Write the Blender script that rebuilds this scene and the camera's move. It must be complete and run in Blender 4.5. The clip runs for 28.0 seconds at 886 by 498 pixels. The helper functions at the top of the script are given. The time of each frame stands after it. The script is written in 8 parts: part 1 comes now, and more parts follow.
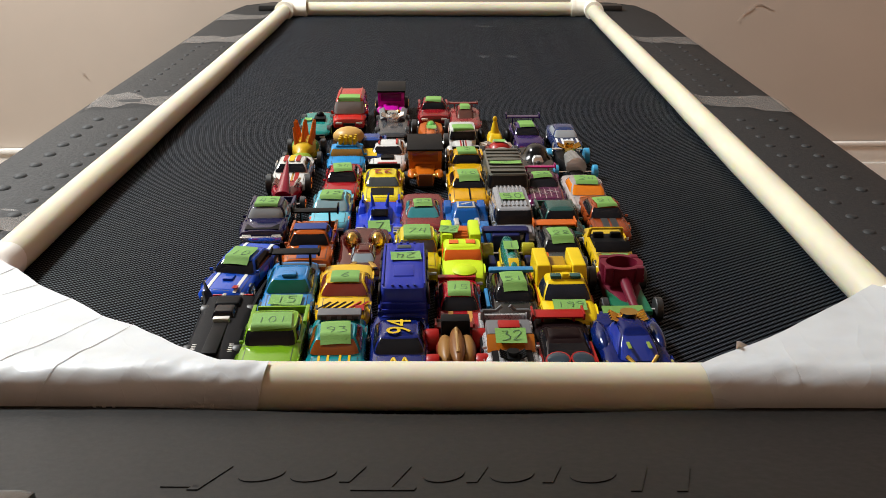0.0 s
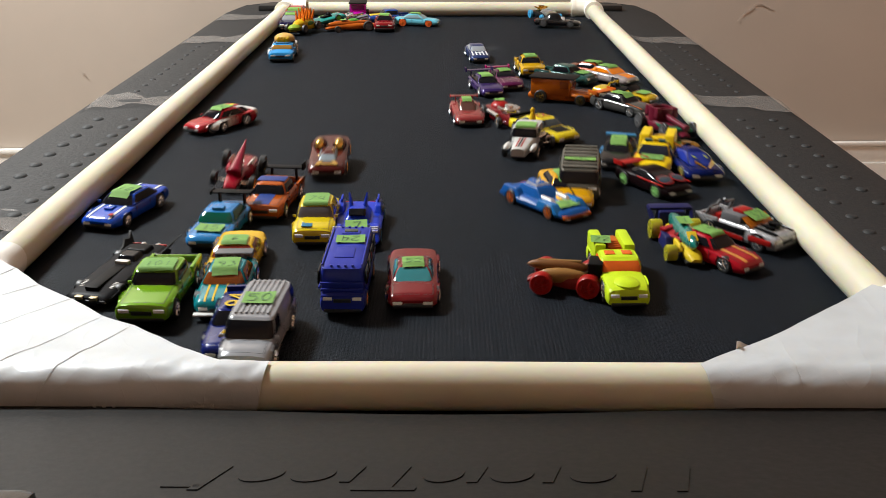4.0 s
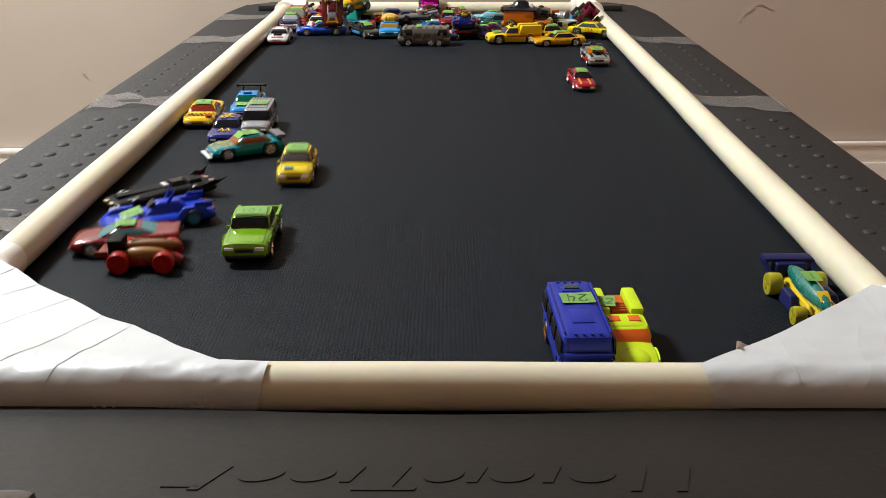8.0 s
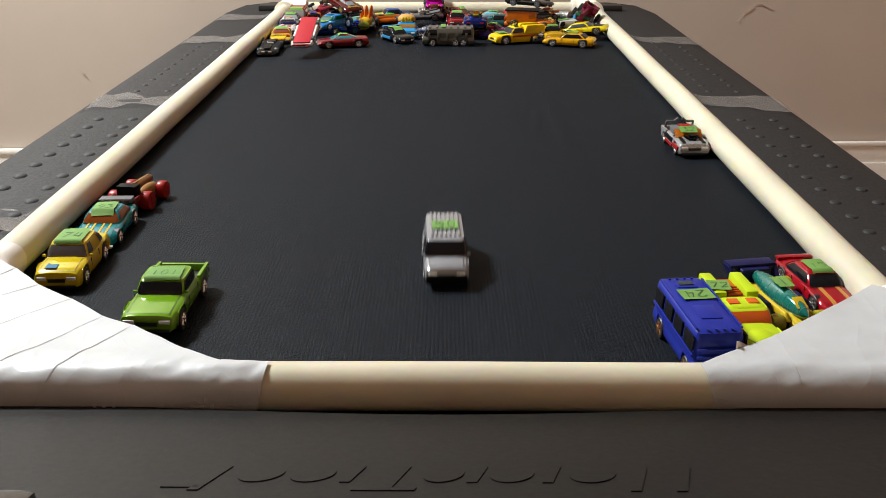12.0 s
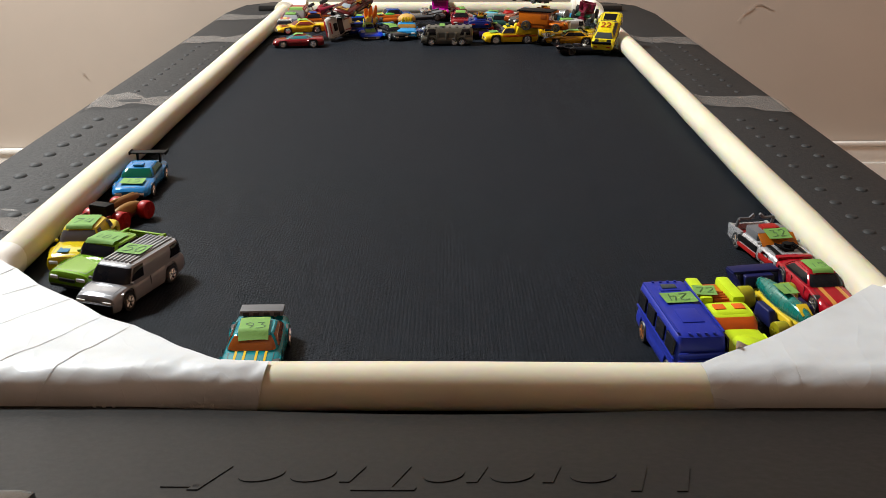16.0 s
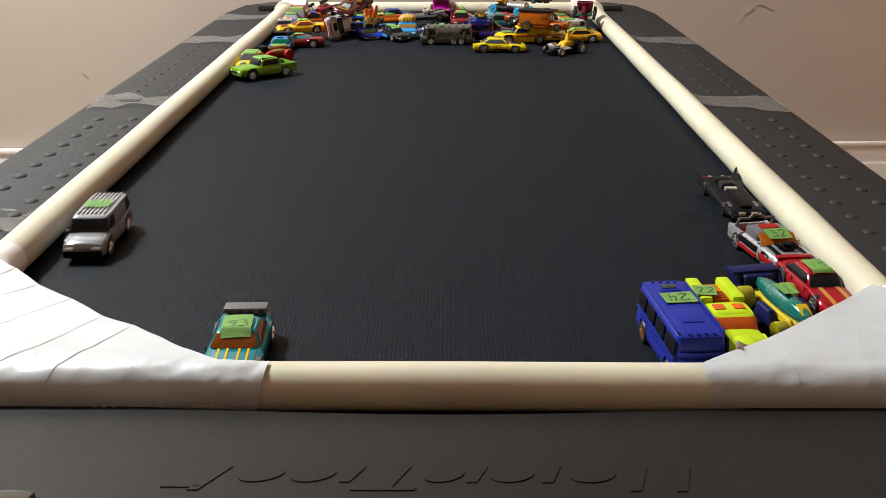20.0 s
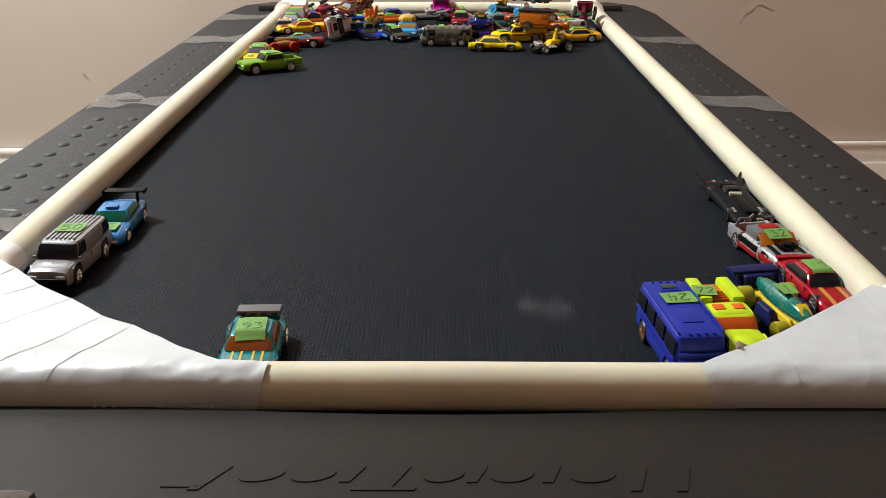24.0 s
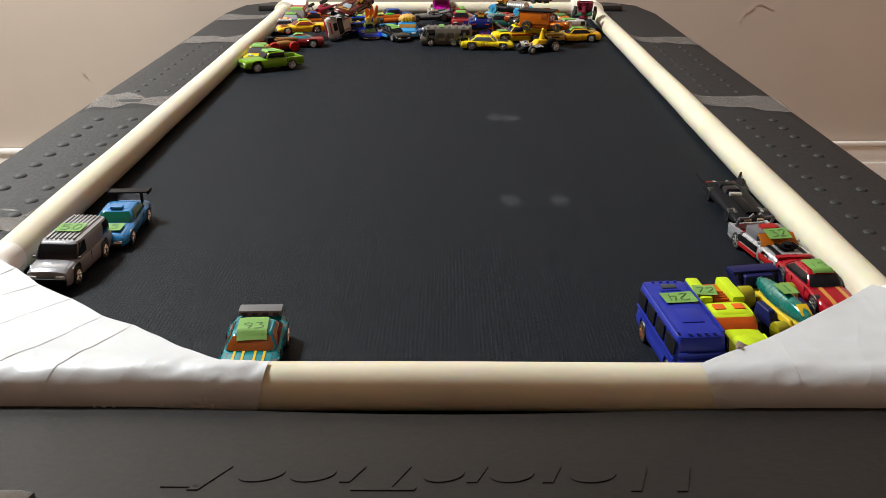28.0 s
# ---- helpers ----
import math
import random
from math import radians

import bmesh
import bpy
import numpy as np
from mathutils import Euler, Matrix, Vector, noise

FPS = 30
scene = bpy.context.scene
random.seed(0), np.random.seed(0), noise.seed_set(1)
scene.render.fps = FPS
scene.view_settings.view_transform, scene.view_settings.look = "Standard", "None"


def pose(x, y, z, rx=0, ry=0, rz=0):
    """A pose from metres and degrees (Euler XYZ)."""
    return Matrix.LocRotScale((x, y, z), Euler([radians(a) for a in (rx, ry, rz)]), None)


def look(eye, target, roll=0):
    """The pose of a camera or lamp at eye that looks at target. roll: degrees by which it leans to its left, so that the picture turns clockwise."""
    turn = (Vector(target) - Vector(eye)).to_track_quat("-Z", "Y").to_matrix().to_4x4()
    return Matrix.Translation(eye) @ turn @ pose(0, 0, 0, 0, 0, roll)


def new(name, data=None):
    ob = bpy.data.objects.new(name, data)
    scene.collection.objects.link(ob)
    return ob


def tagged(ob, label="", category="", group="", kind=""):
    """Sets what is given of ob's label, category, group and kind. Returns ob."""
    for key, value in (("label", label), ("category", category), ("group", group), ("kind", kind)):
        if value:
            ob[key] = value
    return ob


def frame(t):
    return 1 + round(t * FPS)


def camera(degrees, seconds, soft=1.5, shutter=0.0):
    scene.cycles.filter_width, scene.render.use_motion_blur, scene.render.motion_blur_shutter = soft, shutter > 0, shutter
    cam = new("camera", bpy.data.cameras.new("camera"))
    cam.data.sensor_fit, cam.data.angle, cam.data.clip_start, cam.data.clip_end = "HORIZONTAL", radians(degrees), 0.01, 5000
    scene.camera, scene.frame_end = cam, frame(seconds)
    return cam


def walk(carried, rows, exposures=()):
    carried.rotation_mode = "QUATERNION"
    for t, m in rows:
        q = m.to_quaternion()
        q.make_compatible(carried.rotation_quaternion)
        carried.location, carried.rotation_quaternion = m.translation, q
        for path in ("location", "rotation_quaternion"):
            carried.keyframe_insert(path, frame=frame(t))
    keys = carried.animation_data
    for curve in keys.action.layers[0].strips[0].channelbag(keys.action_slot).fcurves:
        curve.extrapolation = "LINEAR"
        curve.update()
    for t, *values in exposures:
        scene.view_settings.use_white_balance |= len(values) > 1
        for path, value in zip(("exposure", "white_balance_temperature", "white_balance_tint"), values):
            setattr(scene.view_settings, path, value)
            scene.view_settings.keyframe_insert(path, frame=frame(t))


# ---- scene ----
BELT = 0.378                     # height of the belt's top over the floor
cam = camera(48.264, 28.0, 0.7, 0.5)
STAND = pose(0, 0, BELT + 0.2175, 90 - 21.263, 0, 0.2746)
walk(cam, [(0.0, STAND), (28.0, STAND)], [(0.0, 0.0), (28.0, 0.0)])

# ---- light ----
world = bpy.data.worlds.new("room_air")
scene.world = world
world.use_nodes = True
world.node_tree.nodes["Background"].inputs[0].default_value = (1.0, 0.96, 0.92, 1)
world.node_tree.nodes["Background"].inputs[1].default_value = 0.2


def area(name, at, target, size, watts, color):
    data = bpy.data.lights.new(name, "AREA")
    data.shape, data.size, data.energy, data.color = "DISK", size, watts, color
    ob = new(name, data)
    ob.matrix_basis = look(at, target)
    return ob


area("floor_lamp_light", (-1.05, 1.24, 1.68), (0.0, 0.80, 0.30), 0.34, 74, (0.965, 1.0, 1.0))

# ---- materials ----
MATS = {}


def mat(name, color, rough=0.5, metal=0.0, coat=0.0, grain=0.06, scale=40.0, bump=0.0, alpha=1.0, glass=0.0, stain=0.0, wear=0.2):
    """A painted, plastic, metal or glass surface with mottling at two scales and fine relief."""
    key = (name, tuple(color), rough, metal, coat, alpha, glass)
    if key in MATS:
        return MATS[key]
    m = bpy.data.materials.new(name)
    m.use_nodes = True
    nt = m.node_tree
    b = nt.nodes["Principled BSDF"]
    tc = nt.nodes.new("ShaderNodeTexCoord")
    fine, wide, mix, over = (nt.nodes.new(k) for k in ("ShaderNodeTexNoise", "ShaderNodeTexNoise", "ShaderNodeMix", "ShaderNodeMix"))
    fine.inputs["Scale"].default_value, fine.inputs["Detail"].default_value = scale * 6, 4
    wide.inputs["Scale"].default_value, wide.inputs["Detail"].default_value = scale * 0.6, 3
    for n in (fine, wide):
        nt.links.new(tc.outputs["Object"], n.inputs["Vector"])
    for n in (mix, over):
        n.data_type = "RGBA"
    mix.inputs[6].default_value = (*[c * (1 - grain) for c in color], 1)
    mix.inputs[7].default_value = (*[min(1, c * (1 + grain)) for c in color], 1)
    nt.links.new(fine.outputs["Fac"], mix.inputs[0])
    over.inputs[7].default_value = (*[c * (0.75 - stain) for c in color], 1)
    ramp = nt.nodes.new("ShaderNodeMapRange")
    ramp.inputs[1].default_value, ramp.inputs[2].default_value = 0.45, 0.8
    ramp.inputs[4].default_value = 0.5 + stain
    nt.links.new(wide.outputs["Fac"], ramp.inputs[0])
    nt.links.new(ramp.outputs[0], over.inputs[0])
    nt.links.new(mix.outputs[2], over.inputs[6])
    nt.links.new(over.outputs[2], b.inputs["Base Color"])
    rr = nt.nodes.new("ShaderNodeMapRange")
    rr.inputs[3].default_value, rr.inputs[4].default_value = rough * (1 - wear), min(1, rough * (1 + wear))
    nt.links.new(fine.outputs["Fac"], rr.inputs[0])
    nt.links.new(rr.outputs[0], b.inputs["Roughness"])
    b.inputs["Metallic"].default_value = metal
    b.inputs["Coat Weight"].default_value = coat
    b.inputs["Coat Roughness"].default_value = 0.06
    b.inputs["Alpha"].default_value = alpha
    b.inputs["Transmission Weight"].default_value = glass
    if bump:
        bp = nt.nodes.new("ShaderNodeBump")
        bp.inputs["Strength"].default_value, bp.inputs["Distance"].default_value = bump, 0.001
        nt.links.new(fine.outputs["Fac"], bp.inputs["Height"])
        nt.links.new(bp.outputs[0], b.inputs["Normal"])
    MATS[key] = m
    return m


KNOT = 2.72640 / 60 / 12            # length of one knot along the belt


def belt_material():
    """Black rubber with a fine diamond weave pressed into it."""
    m = mat("belt_rubber", (0.0060, 0.0076, 0.0103), 0.55, grain=0.2, scale=12)
    nt = m.node_tree
    b = nt.nodes["Principled BSDF"]
    tc = nt.nodes.new("ShaderNodeTexCoord")
    sep = nt.nodes.new("ShaderNodeSeparateXYZ")
    nt.links.new(tc.outputs["Object"], sep.inputs[0])

    def wave(out, period, shift=0.0):
        k = nt.nodes.new("ShaderNodeMath")
        k.operation = "MULTIPLY_ADD"
        k.inputs[1].default_value, k.inputs[2].default_value = math.tau / period, shift
        s = nt.nodes.new("ShaderNodeMath")
        s.operation = "SINE"
        nt.links.new(out, k.inputs[0])
        nt.links.new(k.outputs[0], s.inputs[0])
        return s.outputs[0]

    def math_node(op, a, b, c=None):
        k = nt.nodes.new("ShaderNodeMath")
        k.operation = op
        for i, v in enumerate((a, b, c)):
            if isinstance(v, float):
                k.inputs[i].default_value = v
            elif v is not None:
                nt.links.new(v, k.inputs[i])
        return k.outputs[0]

    # knots of the weave, where two families of slanting cords cross; faint ribs run along the belt
    column = 0.00206
    ribs = math_node("MULTIPLY_ADD", wave(sep.outputs[0], column), 0.12, 1.0)
    weft = math_node("MULTIPLY_ADD", sep.outputs[0], -0.36 * KNOT / column, sep.outputs[1])
    warp = math_node("MULTIPLY_ADD", sep.outputs[0], KNOT / 1.5 / column, sep.outputs[1])
    knots = math_node("MULTIPLY_ADD", wave(weft, KNOT), 0.49, 0.51)
    cords = math_node("MULTIPLY_ADD", wave(warp, KNOT / 1.5), 0.38, 0.60)
    body = math_node("MULTIPLY", ribs, math_node("MULTIPLY", knots, cords))
    mul = nt.nodes.new("ShaderNodeMath")
    mul.operation = "POWER"
    mul.inputs[1].default_value = 1.7
    nt.links.new(body, mul.inputs[0])
    shade = nt.nodes.new("ShaderNodeMapRange")
    shade.inputs[1].default_value, shade.inputs[2].default_value = 0.0, 1.0
    shade.inputs[3].default_value, shade.inputs[4].default_value = 0.02, 6.2
    nt.links.new(mul.outputs[0], shade.inputs[0])
    dye = nt.nodes.new("ShaderNodeVectorMath")
    dye.operation = "SCALE"
    nt.links.new(b.inputs["Base Color"].links[0].from_socket, dye.inputs[0])
    nt.links.new(shade.outputs[0], dye.inputs["Scale"])
    nt.links.new(dye.outputs[0], b.inputs["Base Color"])
    bp = nt.nodes.new("ShaderNodeBump")
    bp.inputs["Strength"].default_value, bp.inputs["Distance"].default_value = 0.25, 0.0004
    nt.links.new(mul.outputs[0], bp.inputs["Height"])
    nt.links.new(bp.outputs[0], b.inputs["Normal"])
    # the sheen lies on the knots, the gaps between them are matt
    nt.links.new(math_node("MULTIPLY", shade.outputs[0], 0.060), b.inputs["Specular IOR Level"])
    return m


BELT_RUBBER = belt_material()
UNDERBELT = mat("belt_fabric", (0.007, 0.008, 0.009), 0.8)
RAIL = mat("rail_plastic", (0.0108, 0.0100, 0.0100), 0.7, grain=0.25, scale=60, bump=0.5)
RAIL.node_tree.nodes["Principled BSDF"].inputs["Specular IOR Level"].default_value = 0.3
DOT = mat("grip_dot_plastic", (0.0065, 0.0062, 0.0064), 0.75, grain=0.2, scale=60)
HOOD = mat("hood_plastic", (0.0052, 0.00475, 0.0043), 0.5, grain=0.15, scale=50, bump=0.08)
HOOD.node_tree.nodes["Principled BSDF"].inputs["Specular IOR Level"].default_value = 0.21
PVC = mat("pvc_pipe", (0.55, 0.512, 0.395), 0.36, grain=0.04, scale=14, stain=0.12)
PVC_SKIN = PVC.node_tree.nodes["Principled BSDF"]
PVC_SKIN.inputs["Subsurface Weight"].default_value, PVC_SKIN.inputs["Subsurface Scale"].default_value = 0.45, 0.005
PVC_SKIN.inputs["Subsurface Radius"].default_value = (1.0, 0.42, 0.12)
FITTING = mat("pvc_fitting", (0.80, 0.76, 0.66), 0.35, grain=0.04, scale=20)
TAPE = mat("white_tape", (0.465, 0.465, 0.468), 0.45, grain=0.02, scale=60, bump=0.05)


def crinkle(m):
    """Adds long shallow creases to a sheet."""
    nt = m.node_tree
    b = nt.nodes["Principled BSDF"]
    tc, mp = nt.nodes.new("ShaderNodeTexCoord"), nt.nodes.new("ShaderNodeMapping")
    mp.inputs["Rotation"].default_value = (0.0, 0.0, 0.6)
    mp.inputs["Scale"].default_value = (1.0, 0.45, 1.0)
    ns = nt.nodes.new("ShaderNodeTexNoise")
    ns.inputs["Scale"].default_value, ns.inputs["Detail"].default_value, ns.inputs["Distortion"].default_value = 34.0, 2.0, 0.8
    off, ab, rng = (nt.nodes.new("ShaderNodeMath") for _ in range(3))
    off.operation, ab.operation, rng.operation = "SUBTRACT", "ABSOLUTE", "POWER"
    off.inputs[1].default_value, rng.inputs[1].default_value = 0.5, 0.6
    nt.links.new(tc.outputs["Object"], mp.inputs[0])
    nt.links.new(mp.outputs[0], ns.inputs["Vector"])
    nt.links.new(ns.outputs["Fac"], off.inputs[0])
    nt.links.new(off.outputs[0], ab.inputs[0])
    nt.links.new(ab.outputs[0], rng.inputs[0])
    bp = nt.nodes.new("ShaderNodeBump")
    bp.invert = True
    bp.inputs["Strength"].default_value, bp.inputs["Distance"].default_value = 0.22, 0.0016
    old = b.inputs["Normal"].links[0].from_socket
    nt.links.new(old, bp.inputs["Normal"])
    nt.links.new(rng.outputs[0], bp.inputs["Height"])
    nt.links.new(bp.outputs[0], b.inputs["Normal"])


crinkle(TAPE)
TAPE_SKIN = TAPE.node_tree.nodes["Principled BSDF"]
TAPE_SKIN.inputs["Subsurface Weight"].default_value, TAPE_SKIN.inputs["Subsurface Scale"].default_value = 0.15, 0.004
TAPE_SKIN.inputs["Subsurface Radius"].default_value = (1.0, 0.5, 0.3)
THIN_TAPE = mat("thin_white_tape", (0.74, 0.71, 0.66), 0.42, grain=0.03, scale=60, bump=0.05)
crinkle(THIN_TAPE)
# flat grey for the thin shadow lines along the tape seams
SEAM_SHADE = mat("tape_seam_shade", (0.33, 0.32, 0.31), 0.7)
TAPE_PRINT = mat("tape_print", (0.50, 0.495, 0.49), 0.5)
CLEAR = mat("clear_tape", (0.40, 0.36, 0.33), 0.22, grain=0.3, scale=30, alpha=0.24, bump=0.8)
WALL = mat("wall_paint", (0.475, 0.40, 0.335), 0.6, grain=0.03, scale=3, bump=0.1, stain=0.0)
WHITE_TRIM = mat("trim_paint", (0.78, 0.75, 0.70), 0.4, scale=10)
FLOOR_LAMP = mat("lamp_steel", (0.10, 0.10, 0.10), 0.35, 0.8)
CEIL = mat("ceiling_paint", (0.62, 0.60, 0.57), 0.8, scale=4)
# unseen west wall: its dark brown keeps the fill light low
ROOM_WALL = mat("low_bounce_wall_paint", (0.20, 0.12, 0.07), 0.7, grain=0.03, scale=3)
# unseen east wall: terracotta and close in, to redden the north wall's right end
EAST_BOUNCE = mat("terracotta_bounce_paint", (0.60, 0.34, 0.23), 0.7, grain=0.03, scale=3)
# unseen south wall behind the camera, added as a warm reflector for the near pipe
SOUTH_BOUNCE = mat("tan_bounce_paint", (0.64, 0.43, 0.30), 0.7, grain=0.03, scale=3)
CARPET = mat("carpet", (0.30, 0.25, 0.20), 0.95, grain=0.3, scale=80, bump=1.0)
CHALK = mat("chalk_smudge", (0.30, 0.30, 0.31), 0.9, alpha=0.06)
SCUFF = mat("wall_scuff", (0.36, 0.29, 0.24), 0.8)


# ---- mesh helpers ----
def to_mesh(name, bm, material, smooth=35):
    bm.normal_update()
    me = bpy.data.meshes.new(name)
    bm.to_mesh(me)
    bm.free()
    me.materials.append(material)
    if smooth:
        me.shade_smooth()
        me.set_sharp_from_angle(angle=radians(smooth))
    return me


def part(name, bm, material, parent, label="", smooth=35):
    ob = new(name, to_mesh(name, bm, material, smooth) if isinstance(bm, bmesh.types.BMesh) else bm)
    ob.parent = parent
    return tagged(ob, label)


def box(bm, at, size, bevel=0.0, turn=None, seg=2):
    vs = bmesh.ops.create_cube(bm, size=1.0)["verts"]
    m = Matrix.Translation(at) @ (turn.to_4x4() if turn else Matrix()) @ Matrix.Diagonal((*size, 1))
    bmesh.ops.transform(bm, matrix=m, verts=vs)
    if bevel:
        es = list({e for v in vs for e in v.link_edges})
        bmesh.ops.bevel(bm, geom=es, offset=bevel, segments=seg, affect="EDGES", profile=0.6)
    return bm


def rod(bm, p, q, r0, r1=None, seg=12):
    p, q = Vector(p), Vector(q)
    d = q - p
    m = Matrix.Translation((p + q) / 2) @ d.to_track_quat("Z", "Y").to_matrix().to_4x4()
    bmesh.ops.create_cone(bm, cap_ends=True, segments=seg, radius1=r0, radius2=r0 if r1 is None else r1, depth=d.length, matrix=m)
    return bm


def blob(bm, at, radii, seg=14, turn=None):
    m = Matrix.Translation(at) @ (turn.to_4x4() if turn else Matrix()) @ Matrix.Diagonal((*radii, 1))
    bmesh.ops.create_uvsphere(bm, u_segments=seg, v_segments=max(6, seg // 2), radius=1.0, matrix=m)
    return bm


def lathe(bm, profile, axis="X", seg=18, at=(0, 0, 0)):
    """Turns (distance along the axis, radius) pairs about the axis."""
    rings = []
    for a, r in profile:
        ring = []
        for k in range(seg):
            c, s = r * math.cos(math.tau * k / seg), r * math.sin(math.tau * k / seg)
            p = (a, c, s) if axis == "X" else ((c, a, s) if axis == "Y" else (c, s, a))
            ring.append(bm.verts.new(Vector(at) + Vector(p)))
        rings.append(ring)
    for r0, r1 in zip(rings, rings[1:]):
        for k in range(seg):
            bm.faces.new((r0[k], r0[(k + 1) % seg], r1[(k + 1) % seg], r1[k]))
    bm.faces.new(rings[0])
    bm.faces.new(rings[-1])
    bmesh.ops.recalc_face_normals(bm, faces=bm.faces)
    return bm


def loft(bm, loops):
    rings = [[bm.verts.new(p) for p in loop] for loop in loops]
    n = len(rings[0])
    for r0, r1 in zip(rings, rings[1:]):
        for k in range(n):
            bm.faces.new((r0[k], r0[(k + 1) % n], r1[(k + 1) % n], r1[k]))
    bm.faces.new(rings[0])
    bm.faces.new(rings[-1])
    bmesh.ops.recalc_face_normals(bm, faces=bm.faces)
    return bm


def lattice(bm, nu, nv, f, thick=0.0):
    """A sheet of nu by nv cells; f(u, v) gives its points; thick gives it a back."""
    vs = [[bm.verts.new(f(i / nu, j / nv)) for j in range(nv + 1)] for i in range(nu + 1)]
    fs = [bm.faces.new((vs[i][j], vs[i + 1][j], vs[i + 1][j + 1], vs[i][j + 1])) for i in range(nu) for j in range(nv)]
    if thick:
        bm.normal_update()
        if sum(f.normal.z for f in fs) < 0:
            bmesh.ops.reverse_faces(bm, faces=fs)
        bmesh.ops.solidify(bm, geom=fs, thickness=thick)
    return bm


def curve_mix(points, u):
    """Values at u on a smooth curve through (u, values...) points that never swings past them."""
    if u <= points[0][0]:
        return points[0][1:]
    if u >= points[-1][0]:
        return points[-1][1:]
    i = max(k for k in range(len(points) - 1) if points[k][0] <= u)
    a, b = points[i], points[i + 1]
    h = b[0] - a[0]
    t = (u - a[0]) / h
    made = []
    for j in range(1, len(a)):
        d = (b[j] - a[j]) / h
        slopes = []
        for lo, hi, q in ((i - 1, i, 0), (i + 1, i + 2, 1)):
            if lo < 0 or hi >= len(points):
                slopes.append(d)
                continue
            e = (points[hi][j] - points[lo][j]) / (points[hi][0] - points[lo][0])
            slopes.append(0.0 if d * e <= 0 else 2 * d * e / (d + e))
        made.append(a[j] * (1 + 2 * t) * (1 - t) ** 2 + h * slopes[0] * t * (1 - t) ** 2 + b[j] * t * t * (3 - 2 * t) + h * slopes[1] * t * t * (t - 1))
    return made


def empty(name, label, category, group=""):
    ob = new(name)
    ob.empty_display_size = 0.02
    return tagged(ob, label, category, group)


# ---- room ----
def room():
    def slab(name, at, size, material, label, category, turn=0, aside=0.0):
        ob = new(name, to_mesh(name, box(bmesh.new(), (aside, 0, 0), size), material))
        ob.matrix_basis = pose(*at, 0, 0, turn)
        return tagged(ob, label, category, kind="structure")
    slab("floor", (-0.75, 0.35, -0.03), (5.1, 3.2, 0.06), CARPET, "short beige carpet on the floor", "floor")
    slab("ceiling", (-0.75, 0.35, 2.43), (5.1, 3.2, 0.06), CEIL, "flat white painted ceiling", "ceiling")
    slab("wall_north", (0, 1.778, 1.2), (4.79, 0.12, 2.4), WALL, "beige painted wall behind the treadmill", "wall", 2.2, -0.745)
    slab("bounce_wall_south", (0, -1.1, 1.2), (4.79, 0.12, 2.4), SOUTH_BOUNCE, "unseen tan wall, added for warm fill light", "wall", 0, -0.745)
    slab("wall_west", (-3.2, 0.35, 1.2), (0.12, 3.1, 2.4), ROOM_WALL, "unseen wall, dark brown to cut bounced light", "wall")
    slab("bounce_wall_east", (1.7, 0.35, 1.2), (0.12, 3.1, 2.4), EAST_BOUNCE, "unseen terracotta wall, added to bounce warm light", "wall")
    base = empty("baseboard", "white painted baseboard with a moulded top edge", "baseboard")
    tagged(base, kind="structure")
    base.matrix_basis = pose(0, 1.716, 0, 0, 0, 2.2)
    bm = box(bmesh.new(), (-0.745, -0.007, 0.045), (4.76, 0.014, 0.09))
    part("board", bm, WHITE_TRIM, base)
    part("moulding", box(bmesh.new(), (-0.745, -0.0045, 0.105), (4.76, 0.009, 0.030), 0.002), WHITE_TRIM, base)
    part("top_bead", box(bmesh.new(), (-0.745, -0.006, 0.1245), (4.76, 0.012, 0.009), 0.003), WHITE_TRIM, base)
    lamp = empty("floor_lamp", "tall floor lamp with a tilted white bowl shade, lit", "lamp")
    lamp.matrix_basis = pose(-1.05, 1.24, 0)
    part("lamp_foot", lathe(bmesh.new(), [(0.0, 0.14), (0.018, 0.14), (0.030, 0.05), (0.034, 0.012)], "Z", 32), FLOOR_LAMP, lamp)
    part("pole", rod(bmesh.new(), (-0.07, 0.03, 0.03), (-0.07, 0.03, 1.74), 0.011, None, 16), FLOOR_LAMP, lamp)
    bowl = lathe(bmesh.new(), [(0.0, 0.205), (0.045, 0.180), (0.09, 0.10), (0.105, 0.02)], "Z", 32)
    bowl.transform(look((0, 0, 1.68), (1.05, -0.44, 0.30)) @ pose(0, 0, 0.012))
    part("shade", bowl, CEIL, lamp, "white metal bowl shade")
    # scratches in the wall's paint
    for x0, z0, x1, z1 in ((0.50, -0.035, 0.525, -0.008), (0.525, -0.008, 0.56, -0.012), (-0.63, -0.12, -0.62, -0.123)):
        bm = bmesh.new()
        p, q = Vector((x0, 0, z0)), Vector((x1, 0, z1))
        n = Vector((0.0012, 0, 0.0016))
        lattice(bm, 6, 1, lambda u, v: p.lerp(q, u) + n * (v - 0.5) * (1 - abs(2 * u - 1)) + Vector((0, 0, 0.003 * math.sin(5 * u))), 0.0006)
        ob = new("wall_scratch", to_mesh("wall_scratch", bm, SCUFF))
        ob.matrix_basis = pose(0, 1.7165, BELT, 0, 0, 2.2)
        tagged(ob, "thin dark scratch in the beige wall paint", "scratch", "wall scratches")


room()

XL, XR, YN, YF = -0.247, 0.220, 0.3708, 1.5485      # centre lines of the pipe frame
PR = 0.0105                                          # pipe radius


# ---- treadmill ----
def hood_z(y):
    return 0.0098 + 0.279 * (0.3488 - y)


